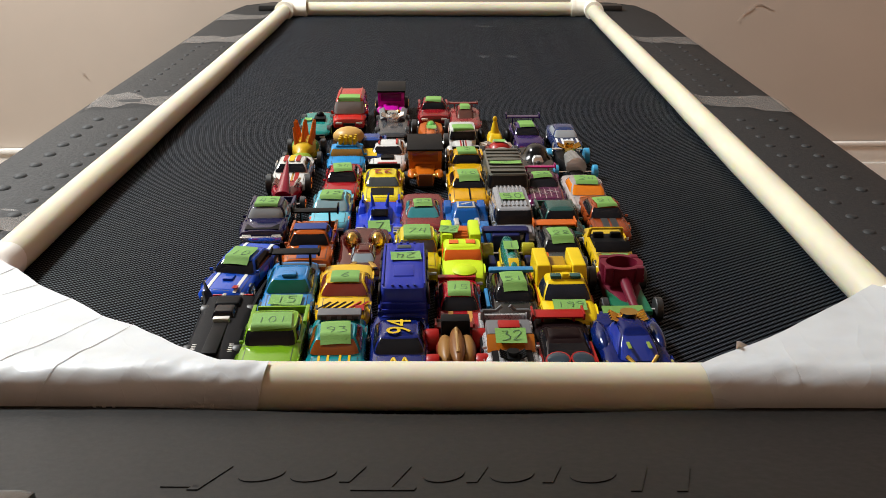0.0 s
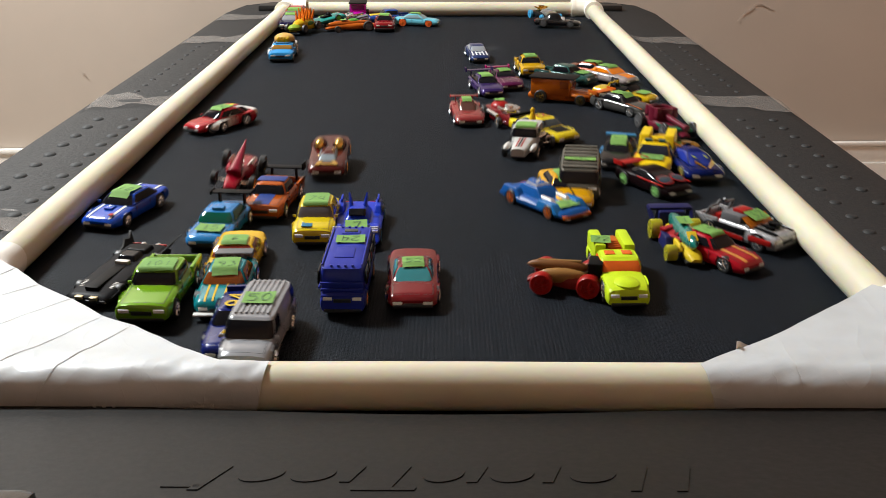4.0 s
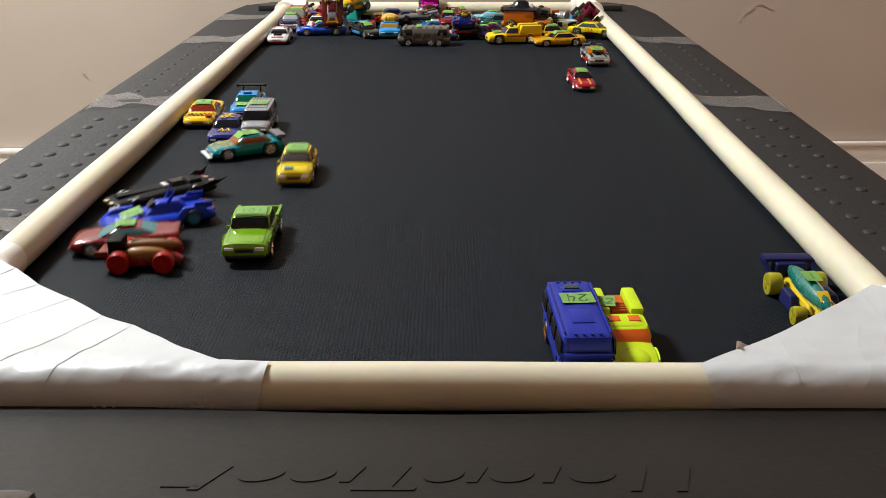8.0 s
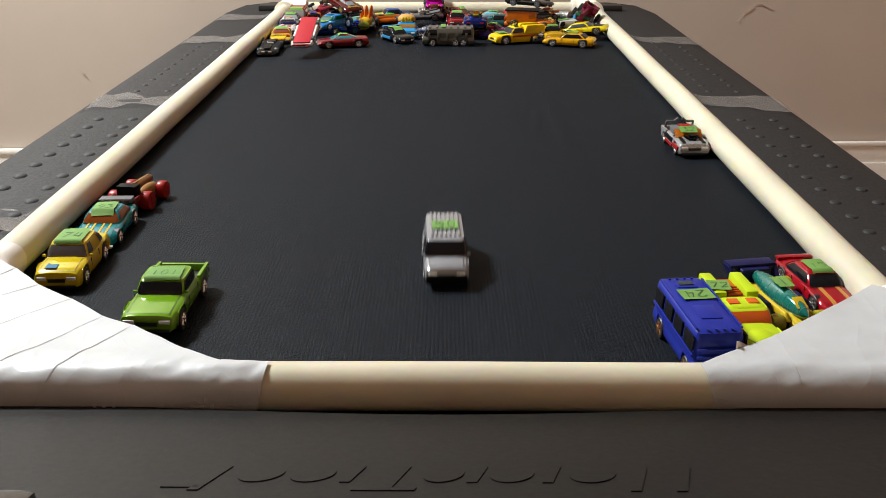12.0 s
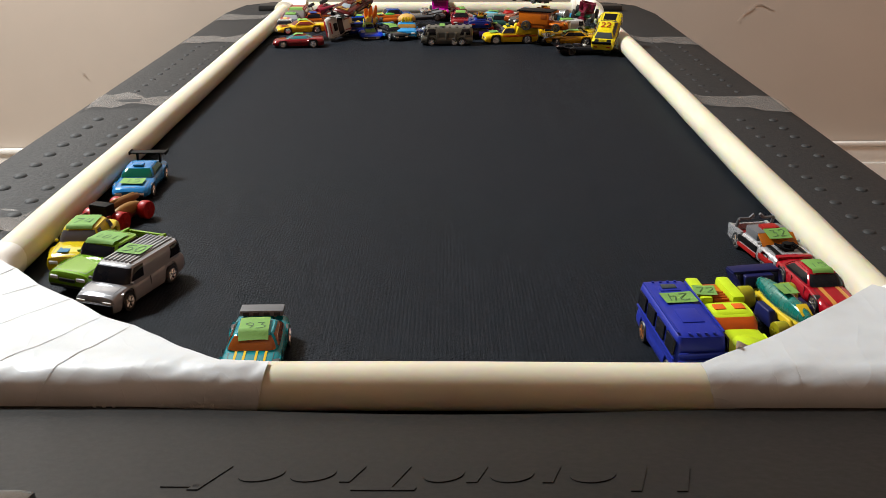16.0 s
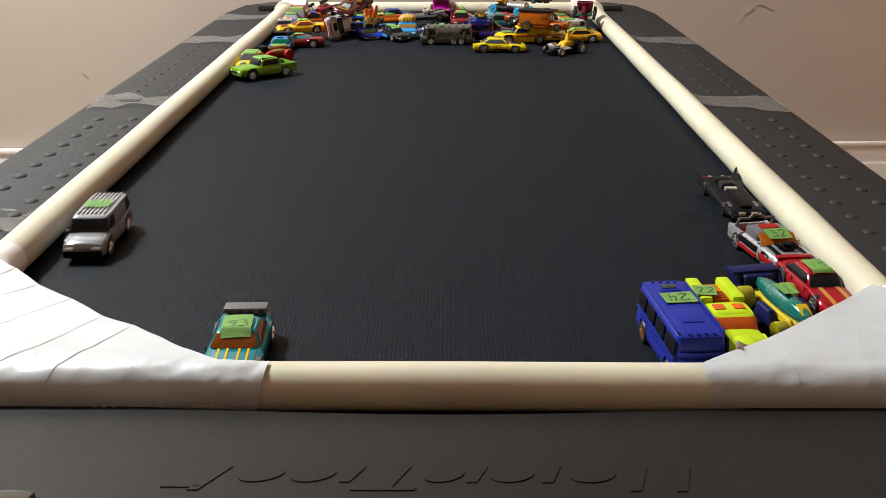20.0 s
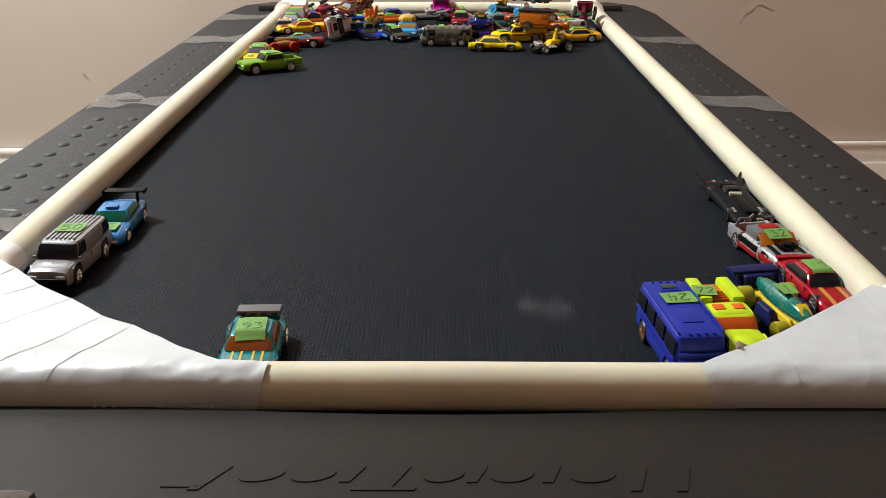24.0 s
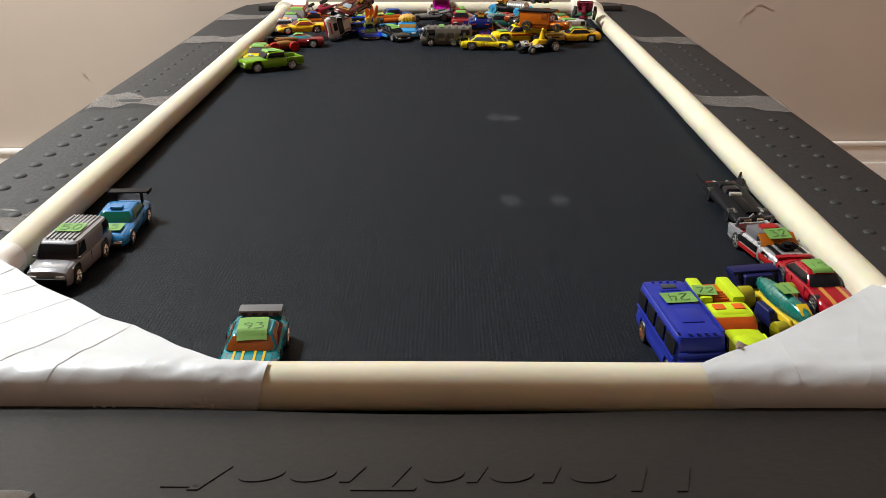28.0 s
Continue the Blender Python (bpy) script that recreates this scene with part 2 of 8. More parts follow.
def treadmill():
    tm = empty("treadmill", "black treadmill with a ribbed running belt, raised in front", "treadmill")
    tm.matrix_basis = pose(0, 0, BELT)
    # belt: a closed loop round two rollers
    y0, y1, r = 0.2923, 1.5845, 0.0203
    loop = [(y0 + (y1 - y0) * k / 30, -0.0017) for k in range(31)]
    loop += [(y1 + r * math.sin(math.pi * k / 10), -0.022 + r * math.cos(math.pi * k / 10)) for k in range(1, 10)]
    loop += [(y1 - (y1 - y0) * k / 30, -0.022 - r) for k in range(31)]
    loop += [(y0 - r * math.sin(math.pi * k / 10), -0.022 - r * math.cos(math.pi * k / 10)) for k in range(1, 10)]
    bm = bmesh.new()
    rows = [[bm.verts.new((x, y, z)) for y, z in loop] for x in (-0.256, 0.232)]
    n = len(loop)
    fs = [bm.faces.new((rows[0][k], rows[0][(k + 1) % n], rows[1][(k + 1) % n], rows[1][k])) for k in range(n)]
    bmesh.ops.recalc_face_normals(bm, faces=fs)
    part("belt_backing", bm, UNDERBELT, tm, "black fabric backing of the running belt")
    for name, y in (("front_roller", y0), ("rear_roller", y1)):
        part(name, rod(bmesh.new(), (-0.25, y, -r), (0.225, y, -r), r - 0.002, None, 24), mat("roller_steel", (0.4, 0.4, 0.4), 0.3, 1.0), tm)
    part("deck_board", box(bmesh.new(), (-0.012, 0.9356, -r), (0.47, 1.18, 0.018), 0.002), mat("deck_board", (0.02, 0.02, 0.02), 0.4), tm)
    # side rails: a flat tread with a chamfered outer edge and a rounded far corner
    for sgn, xi, xo in ((-1, -0.257, -0.362), (1, 0.233, 0.337)):
        stations = []
        for k in range(41):
            y = 0.153 + (1.679 - 0.153) * k / 40
            cut = max(0.0, (y - 1.618) / 0.061)
            x_out = xo - sgn * 0.055 * cut * cut + (-sgn) * 0.0
            w = x_out - xi
            stations.append([Vector((xi, y, -0.075)), Vector((xi, y, 0.0025)), Vector((xi + w * 0.06, y, 0.004)), Vector((xi + w * 0.74, y, 0.0035)),
                             Vector((xi + w * 0.93, y, -0.004)), Vector((x_out, y, -0.016)), Vector((x_out, y, -0.075))])
        rail = part("side_rail", loft(bmesh.new(), stations), RAIL, tm, "black textured plastic foot rail")
        # raised grip dots in curved rows
        bm = bmesh.new()
        blob(bm, (0, 0, 0), (0.0050, 0.0058, 0.0019) if sgn < 0 else (0.0042, 0.0046, 0.0014), 12)
        dot = to_mesh("grip_dot", bm, DOT)
        bm = bmesh.new()
        blob(bm, (0, 0, 0), (0.0034, 0.0040, 0.0011), 8)
        small = to_mesh("grip_dot", bm, DOT)
        for x in ((0.283, 0.314) if sgn < 0 else (0.263, 0.292)):
            for k in range(12):
                d = part("grip_dot", dot, None, rail)
                d.location = (sgn * x, 0.5505 + 0.02895 * k, 0.0037)
            for k in range(11):
                d = part("grip_dot", small, None, rail)
                d.location = (sgn * x, 0.9877 + 0.02895 * k, 0.0037)
        cap = box(bmesh.new(), ((xi + sgn * 0.016), 1.583, 0.007), (0.046, 0.026, 0.012), 0.004)
        part("end_cap", cap, mat("end_cap_plastic", (0.008, 0.008, 0.008), 0.4), tm)
    part("rear_bar", box(bmesh.new(), (-0.012, 1.657, -0.045), (0.50, 0.03, 0.06), 0.006), RAIL, tm)
    # motor hood with a bowed rear edge, rising towards the front
    def hood(u, v):
        x = -0.42 + 0.84 * u
        bow = 0.3488 + 0.0207 * (min(1, abs(x + 0.003) / 0.19)) ** 1.6
        y = bow - 0.50 * v
        return Vector((x, y, hood_z(y)))
    hd = part("motor_hood", lattice(bmesh.new(), 48, 40, hood, 0.006), HOOD, tm, "dark grey-brown plastic motor hood")
    part("hood_front", box(bmesh.new(), (0, -0.08, -0.05), (0.84, 0.03, 0.30), 0.006), HOOD, tm)

    # raised wordmark, as plain slanted shapes in the hood's own plastic
    nrm = Vector((0, 0.279, 1)).normalized()
    for pts in WORDMARK:
        bm = bmesh.new()
        f = bm.faces.new([bm.verts.new((x, y, hood_z(y) - 0.0002)) for x, y in pts])
        ext = bmesh.ops.extrude_face_region(bm, geom=[f])["geom"]
        bmesh.ops.translate(bm, vec=nrm * 0.0006, verts=[g for g in ext if isinstance(g, bmesh.types.BMVert)])
        bmesh.ops.recalc_face_normals(bm, faces=bm.faces)
        part("wordmark_shape", bm, HOOD, hd)
    bm = box(bmesh.new(), (-0.150, 0.2435, 0.0354), (0.05, 0.027, 0.014), 0.006, Euler((radians(-15), 0, 0)).to_matrix())
    part("hood_latch", bm, mat("latch_plastic", (0.012, 0.012, 0.012), 0.25, coat=0.4), tm, "glossy black rounded hood latch")
    # lower frame and feet down to the floor
    for xx in (-0.30, 0.285):
        part("frame_beam", box(bmesh.new(), (xx, 0.85, -0.12), (0.05, 1.50, 0.07), 0.006), mat("frame_steel", (0.02, 0.02, 0.02), 0.4), tm)
        for yy in (0.17, 1.50):
            part("foot", box(bmesh.new(), (xx, yy, -0.264), (0.05, 0.08, 0.226), 0.006), mat("frame_steel", (0.02, 0.02, 0.02), 0.4), tm)
    return tm


# plain slanted blocks and ovals in place of the raised wordmark: (centre, width, lower and upper end, whether round)
def wordmark():
    made = []
    for x, wd, low, high, oval in ((-0.0845, 0.0120, 0.2640, 0.2665, False), (-0.0770, 0.0034, 0.2615, 0.2840, False), (-0.0610, 0.0140, 0.2690, 0.2840, True), (-0.0440, 0.0140, 0.2690, 0.2840, True),
                                   (-0.0310, 0.0034, 0.2690, 0.2840, False), (-0.0165, 0.0034, 0.2640, 0.2840, False), (-0.0200, 0.0200, 0.2615, 0.2640, False), (-0.0010, 0.0130, 0.2690, 0.2840, True),
                                   (0.0100, 0.0034, 0.2690, 0.2840, False), (0.0215, 0.0140, 0.2690, 0.2840, True), (0.0345, 0.0034, 0.2690, 0.2840, False), (0.0480, 0.0150, 0.2690, 0.2840, True),
                                   (0.0625, 0.0034, 0.2615, 0.2840, False), (0.0770, 0.0034, 0.2615, 0.2840, False)):
        cy, ry = (low + high) / 2, (high - low) / 2
        ring = [(math.cos(math.tau * k / 20), math.sin(math.tau * k / 20)) for k in range(20)] if oval else [(-1, -1), (1, -1), (1, 1), (-1, 1)]
        made.append([(x + wd / 2 * a + 0.28 * (ry * b), cy + ry * b) for a, b in ring])
    return made


WORDMARK = wordmark()
TREADMILL = treadmill()


# ---- pipe frame and tape ----
def pipe_frame():
    fr = empty("pipe_frame", "cream plastic pipe frame laid round the belt", "pipe frame")
    fr.matrix_basis = pose(0, 0, BELT)
    for p, q in (((XL, YN + 0.01, PR), (XL, YF - 0.02, PR)), ((XR, YN + 0.01, PR), (XR, YF - 0.02, PR)),
                 ((XL + 0.02, YF, PR), (XR - 0.02, YF, PR)), ((XL, YN, PR), (XR, YN, PR))):
        bm = bmesh.new()
        d = Vector(q) - Vector(p)
        n = 24
        loops = []
        for k in range(n + 1):
            c = Vector(p) + d * k / n
            sag = 0.0012 * noise.noise(c * 9)
            u = d.normalized().cross(Vector((0, 0, 1)))
            loops.append([c + u * (sag + PR * math.cos(math.tau * j / 28)) + Vector((0, 0, PR * math.sin(math.tau * j / 28))) for j in range(28)])
        part("pipe", loft(bm, loops), PVC, fr)
    for x, s in ((XL, 1), (XR, -1)):
        bm = bmesh.new()
        blob(bm, (x, YF, PR + 0.001), (0.0135, 0.0135, 0.0135), 20)
        rod(bm, (x, YF, PR + 0.001), (x + s * 0.030, YF, PR + 0.001), 0.0134, None, 28)
        rod(bm, (x, YF, PR + 0.001), (x, YF - 0.032, PR + 0.001), 0.0134, None, 28)
        rod(bm, (x + s * 0.026, YF, PR + 0.001), (x + s * 0.031, YF, PR + 0.001), 0.0142, None, 28)
        rod(bm, (x, YF - 0.028, PR + 0.001), (x, YF - 0.033, PR + 0.001), 0.0142, None, 28)
        part("elbow_fitting", bm, FITTING, fr)
    return fr


pipe_frame()


def corner_tape(name, X, s, edges, wrap_end, shade_seams):
    """White tape laid in overlapping strips from a corner's inner edge over the crest of the near pipe and down its front. An edge is
    the place where it starts on the inner edge and where it ends: across, and along the sheet from the near pipe's crest."""
    tp = empty(name, "white adhesive tape in overlapping strips across the pipe corner", "tape", "corner tapes")
    tp.matrix_basis = pose(0, 0, BELT)

    def lay(x, q, lift):
        inner = min(max(q, 0.0), max(0.0, s * (x - X)))
        crease = noise.noise(Vector((x * 42 + q * 30, q * 95 - x * 20, 2.0 + X)))
        soft = noise.noise(Vector((x * 16, q * 22, 7.0)))
        over = min(1.0, max(0.0, 1 - abs(q + 0.004) / 0.022))
        R = PR + 0.0007 + lift + 0.0011 * over * crease + 0.0006 * over * abs(noise.noise(Vector((x * 90 - q * 60, q * 150, 5.0))))
        z = PR + R - 0.0012 * (1 - math.exp(-inner / 0.022)) + (0.0008 * soft + 0.0005 * crease) * min(1.0, inner / 0.012)
        y = YN + q
        if q < 0:
            a = -q / R
            y, z = YN - R * math.sin(a), PR + R * math.cos(a)
        d = -s * (x - X)
        if d > 0:
            b = min(1.5, d / R)
            x, z = X - s * R * math.sin(b), PR + (z - PR) * math.cos(b)
        return Vector((x, y, z))

    def along(e, v):
        x0, q0, x1, q1, bow = e
        return (x0 + (x1 - x0) * v + bow * 4 * v * (1 - v), q0 + (q1 - q0) * v)
    for i, (e0, e1) in enumerate(zip(edges, edges[1:])):
        def sheet(u, v):
            a, b = along(e0, v), along(e1, v)
            k = u * 1.04 - 0.02 if 0 < i else u
            return lay(a[0] + (b[0] - a[0]) * k, a[1] + (b[1] - a[1]) * k, 0.00007 * i + 0.00012 * (1 - u))
        st = part("tape_strip", lattice(bmesh.new(), 14, 44, sheet, 0.0002), TAPE, tp, smooth=75)
        # the shadow under each lapped edge, drawn as a thin grey strip
        if 0 < i < 6 and shade_seams:
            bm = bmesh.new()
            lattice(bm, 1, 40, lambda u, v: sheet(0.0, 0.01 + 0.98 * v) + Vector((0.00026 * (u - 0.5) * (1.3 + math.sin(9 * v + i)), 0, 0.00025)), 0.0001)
            part("seam_shade_line", bm, SEAM_SHADE, st)
    p, q = Vector((X, YN - 0.002, PR)), Vector((X, wrap_end, PR))

    def wrap(u, v):
        a = math.tau * v
        c = p + (q - p) * u + Vector((0, 0.007 * math.sin(a * s + 0.9) * u, 0))
        fold = noise.noise(Vector((c.y * 75 + 2 * math.sin(a), math.cos(a) * 1.3, X * 9)))
        r = PR + 0.0007 + (0.0012 * abs(noise.noise(Vector((c.x * 60, c.y * 60, math.cos(a) * 1.6)))) + 0.0034 * max(0.0, fold) * u) * min(1.0, 6 * (1 - u) + 0.15)
        return c + Vector((r * math.cos(a), 0, r * math.sin(a)))
    part("pipe_wrap", lattice(bmesh.new(), 40, 32, wrap), THIN_TAPE, tp, smooth=80)
    return tp


left_tape = corner_tape("corner_tape", XL, 1, (
    (-0.2390, 0.1180, -0.2640, 0.0900, 0.0), (-0.2247, 0.1050, -0.2600, 0.0560, 0.004), (-0.2045, 0.0841, -0.2620, 0.0240, 0.0), (-0.1819, 0.0667, -0.2560, -0.0160, 0.003),
    (-0.1607, 0.0480, -0.2160, -0.0420, 0.002), (-0.1429, 0.0370, -0.1810, -0.0420, 0.0), (-0.1135, 0.0127, -0.1400, -0.0420, 0.0), (-0.0950, 0.0008, -0.1120, -0.0420, 0.0), (-0.0754, 0.0004, -0.0850, -0.0420, 0.001)), 0.5080, True)
right_tape = corner_tape("corner_tape", XR, -1, (
    (0.2130, 0.0860, 0.2370, 0.0600, 0.0), (0.1850, 0.0610, 0.1930, -0.0420, 0.002), (0.1420, 0.0250, 0.1450, -0.0420, 0.002), (0.1072, 0.0006, 0.1185, -0.0420, -0.001)), 0.4600, False)


def tape_details():
    # faint writing on the tape, too faint to read: plain bars
    for x, w in ((-0.1465, 0.0022), (-0.1425, 0.0026), (-0.1385, 0.0022), (-0.1185, 0.0028), (-0.1140, 0.0022), (-0.1060, 0.0026), (-0.1015, 0.0020), (-0.0975, 0.0024)):
        r, a = PR + 0.0024, radians(-14)
        b = part("writing_bar", box(bmesh.new(), (0, 0, 0), (w * 0.6, 0.00012, 0.0026)), TAPE_PRINT, left_tape)
        b.matrix_basis = pose(x, YN - r * math.cos(a), PR + r * math.sin(a), 14, 0, 0)
    # a loose end that stands up
    bm = bmesh.new()
    lattice(bm, 4, 4, lambda u, v: Vector((0.1255 + 0.0070 * u * (1 - 0.55 * v), 0.3850 + 0.0060 * u, 0.0200 + 0.0052 * v * (1 - 0.6 * u))), 0.0002)
    part("loose_end", bm, TAPE, right_tape, smooth=60)


tape_details()


def clear_strip(x0, x1, y, wid, tilt, wrinkle):
    bm = bmesh.new()

    def f(u, v):
        xx = x0 + (x1 - x0) * u
        yy = y + tilt * (u - 0.5) + wid * (v - 0.5) * (1 + 0.15 * math.sin(7 * u))
        near = min(1, abs(xx - (XL if xx < 0 else XR)) / 0.028)
        z = 0.0052 + (2 * PR + 0.001 - 0.0052) * (1 - near) ** 1.4 + wrinkle * noise.noise(Vector((xx * 45, yy * 45, 2.0)))
        over = max(0, abs(xx) - (0.34 if xx < 0 else 0.32))
        return Vector((xx, yy, z - over * 0.9))
    lattice(bm, 24, 8, f)
    ob = new("clear_tape", to_mesh("clear_tape", bm, CLEAR, 80))
    ob.matrix_basis = pose(0, 0, BELT)
    tagged(ob, "wrinkled clear packing tape holding the pipe to the rail", "tape", "clear tapes")


for row in ((-0.352, -0.250, 0.940, 0.054, 0.012, 0.005), (-0.352, -0.250, 1.299, 0.052, 0.009, 0.003), (-0.352, -0.252, 1.496, 0.048, 0.009, 0.002),
            (-0.352, -0.250, 0.598, 0.052, -0.009, 0.005), (0.336, 0.224, 0.9355, 0.052, 0.022, 0.002), (0.336, 0.224, 1.296, 0.052, 0.021, 0.0015)):
    clear_strip(*row)
# ---- toy cars ----
# A car stands on its origin with its nose towards -y.
CHROME = mat("chrome", (0.82, 0.81, 0.79), 0.22, 0.92, scale=200)
SILVER = mat("silver_plastic", (0.62, 0.62, 0.60), 0.25, 0.6, scale=200)
GOLD = mat("gold_chrome", (0.75, 0.50, 0.12), 0.15, 1.0, scale=200)
TYRE = mat("black_tyre", (0.012, 0.012, 0.012), 0.5, scale=200)
UNDER = mat("black_base", (0.010, 0.010, 0.011), 0.4, scale=150)
DARKGLASS = mat("smoked_glass", (0.006, 0.006, 0.008), 0.05, coat=0.0, scale=150)
PAPER = mat("green_sticker_paper", (0.115, 0.245, 0.042), 0.8, grain=0.08, scale=120, bump=0.2)
INK = mat("marker_ink", (0.03, 0.07, 0.03), 0.7)
HEADLIGHT = mat("headlight_plastic", (0.70, 0.70, 0.66), 0.15, coat=0.5)
TAILLIGHT = mat("taillight_plastic", (0.35, 0.01, 0.01), 0.2, coat=0.5)


def gloss(m, level):
    m.node_tree.nodes["Principled BSDF"].inputs["Specular IOR Level"].default_value = level
    return m


gloss(DARKGLASS, 0.2)


def deep(c):
    """Colours as they lie in the paint: deep reds, blues and greens, paler yellows and whites."""
    k = 0.67 if c[0] > 0.6 and c[1] > 0.3 else 0.50
    return [min(0.8, v * k) for v in c]


def paint(c, metal=0.15):
    return gloss(mat("car_paint", deep(c), 0.16, metal * 0.35, 0.3, 0.06, 120, 0.0, wear=0.1), 0.25)


def plastic(c, rough=0.4):
    dark = max(c) < 0.05
    return gloss(mat("moulded_plastic", deep(c), rough, 0.0, 0.0 if dark else 0.08, 0.06, 160), 0.05 if dark else 0.15)


def tint(c):
    return gloss(mat("tinted_glass", [v * 0.7 for v in c], 0.06, 0.0, 0.15, 0.05, 150), 0.4)


def taper(bm, at, size, sx, sy, shift=0.0, bevel=0.0012):
    """A block whose top is drawn in across and along, and moved along by shift."""
    n = len(bm.verts)
    vs = bmesh.ops.create_cube(bm, size=1.0)["verts"]
    for v in vs:
        if v.co.z > 0:
            v.co.x, v.co.y = v.co.x * sx, v.co.y * sy + shift
    bmesh.ops.transform(bm, matrix=Matrix.Translation(at) @ Matrix.Diagonal((*size, 1)), verts=vs)
    bmesh.ops.bevel(bm, geom=list({e for v in vs for e in v.link_edges}), offset=bevel, segments=3, affect="EDGES", profile=0.6)
    return bm


WHEELS = {}
SHORT = 0.895                    # and this much shorter
SQUAT = 0.845                     # the bodies are this much lower than drawn


def wheel(parent, x, y, r, w, rim, tyre):
    """A tyre with a spoked rim on its outer face."""
    key = (r, w, rim.name, tyre.name, x > 0)
    if key not in WHEELS:
        s = 1 if x > 0 else -1
        bm = bmesh.new()
        lathe(bm, [(-w / 2, r * 0.6), (-w / 2, r * 0.93), (-w * 0.38, r), (w * 0.38, r), (w / 2, r * 0.93), (w / 2, r * 0.70), (w * 0.30, r * 0.66), (w * 0.30, r * 0.2)], "X", 20)
        t = to_mesh("tyre", bm, tyre)
        bm = bmesh.new()
        lathe(bm, [(s * w * 0.30, r * 0.69), (s * w * 0.51, r * 0.70), (s * w * 0.51, r * 0.60), (s * w * 0.36, r * 0.56), (s * w * 0.36, r * 0.1)], "X", 18)
        for k in range(5):
            a = math.tau * k / 5
            rod(bm, (s * w * 0.46, 0, 0), (s * w * 0.46, r * 0.62 * math.cos(a), r * 0.62 * math.sin(a)), r * 0.13, r * 0.10, 6)
        rod(bm, (s * w * 0.36, 0, 0), (s * w * 0.56, 0, 0), r * 0.17, r * 0.12, 8)
        WHEELS[key] = (t, to_mesh("rim", bm, rim))
    t, rm = WHEELS[key]
    ob = part("wheel", t, None, parent)
    ob.location, ob.scale = (x, y, 0.93 * r / SQUAT), (1, 0.93 / SHORT, 0.93 / SQUAT)
    part("rim", rm, None, ob)


def top_z(c, u, x):
    zt, hw = curve_mix(c["prof"], u)
    hw *= c["W"] / 2
    return zt + 0.0007 * (1 - min(1, abs(x) / (hw * 0.86)) ** 2)


def shell(c):
    """The lower body: sections along the length, cut up over the wheels."""
    L, W, z0 = c["L"], c["W"], c.get("z0", 0.0032)
    arches = [(c["yf"], c["rf"]), (c["yr"], c["rr"])] if c.get("arch", True) else []
    loops, n = [], 52
    for k in range(n + 1):
        u = -0.5 + k / n
        y = u * L
        zt, hw = curve_mix(c["prof"], u)
        hw *= W / 2
        zb = z0 + 0.0012 * max(0, abs(u) - 0.42) / 0.08
        for yw, r in arches:
            ra = r * 1.16
            d = abs(y - yw)
            if d < ra:
                zb = max(zb, min(zt - 0.0015, (r + math.sqrt(ra * ra - d * d)) / SQUAT))
        if arches:
            hw *= 1 + 0.035 * sum(math.exp(-((y - yw) / (1.5 * r)) ** 2) for yw, r in arches)
        h = zt - zb
        half = [(hw * 0.90, zb), (hw * 0.985, zb + h * 0.2), (hw, zb + h * 0.45), (hw * 0.985, zb + h * 0.68), (hw * 0.945, zt - 0.0016), (hw * 0.875, zt - 0.0004), (hw * 0.72, zt + 0.0002), (hw * 0.36, zt + 0.0007)]
        loops.append([Vector((-a, y, b)) for a, b in half] + [Vector((a, y, b)) for a, b in reversed(half)])
    return loft(bmesh.new(), loops)


def cabin(c, car, paintm, glassm):
    """A rounded cabin with bowed panes let into it."""
    u1, u2, u3, u4, zb, zr, wb, wr = c["cab"]
    L, W = c["L"], c["W"]
    box_like = 0.20 if (u3 - u2) > 0.5 else 0.33

    def skin(h, a, out=0.0):
        k = min(1.0, h)
        y0, y1 = (u1 + (u2 - u1) * k) * L, (u4 + (u3 - u4) * k) * L
        bow = 0.0009 * 4 * k * (1 - k)
        ax = (wb + (wr - wb) * k) * W / 2 + bow + out
        ay, cy = (y1 - y0) / 2 + bow + out, (y0 + y1) / 2
        ca, sa = math.cos(a), math.sin(a)
        return Vector((ax * math.copysign(abs(ca) ** box_like, ca), cy + ay * math.copysign(abs(sa) ** box_like, sa), zb + (zr - zb) * h))

    n = 44
    angles = [math.tau * k / n + 0.02 for k in range(n)]
    loops = [[p + Vector((0, 0, -0.003)) for p in (skin(0, a) for a in angles)]]
    loops += [[skin(h, a) for a in angles] for h in (0.0, 0.25, 0.5, 0.75, 0.93)]
    mid = Vector((0, (u2 + u3) / 2 * L, 0))
    for f, dz in ((0.97, 0.0), (0.90, 0.0005), (0.6, 0.0009), (0.25, 0.0011)):
        ring = []
        for a in angles:
            p = skin(1.0, a)
            ring.append(Vector((p.x * f, mid.y + (p.y - mid.y) * f, zr + dz - 0.0007)))
        loops.append(ring)
    roof = part("cabin", loft(bmesh.new(), loops), paintm, car, smooth=50)
    sides = [("windscreen", -90, 47), ("rear_window", 90, 44)]
    long_side = (u3 - u2) * L > 0.022
    for at in (0, 180):
        sides += [("side_window", at - 17, 14), ("side_window", at + 17, 14)] if long_side else [("side_window", at, 27)]
    for nm, at, half in sides:
        if c.get("panes") and nm not in c["panes"]:
            continue
        half = half * (1.0 if box_like > 0.3 else 1.12)
        h0, h1 = (0.10, 0.84) if nm != "side_window" else (0.16, 0.82)
        bm = bmesh.new()
        lattice(bm, 10, 4, lambda p, q: skin(h0 + (h1 - h0) * q, radians(at + half * (2 * p - 1) * (1 - 0.10 * q)), 0.00028))
        part(nm, bm, glassm, roof, smooth=60)
    return roof


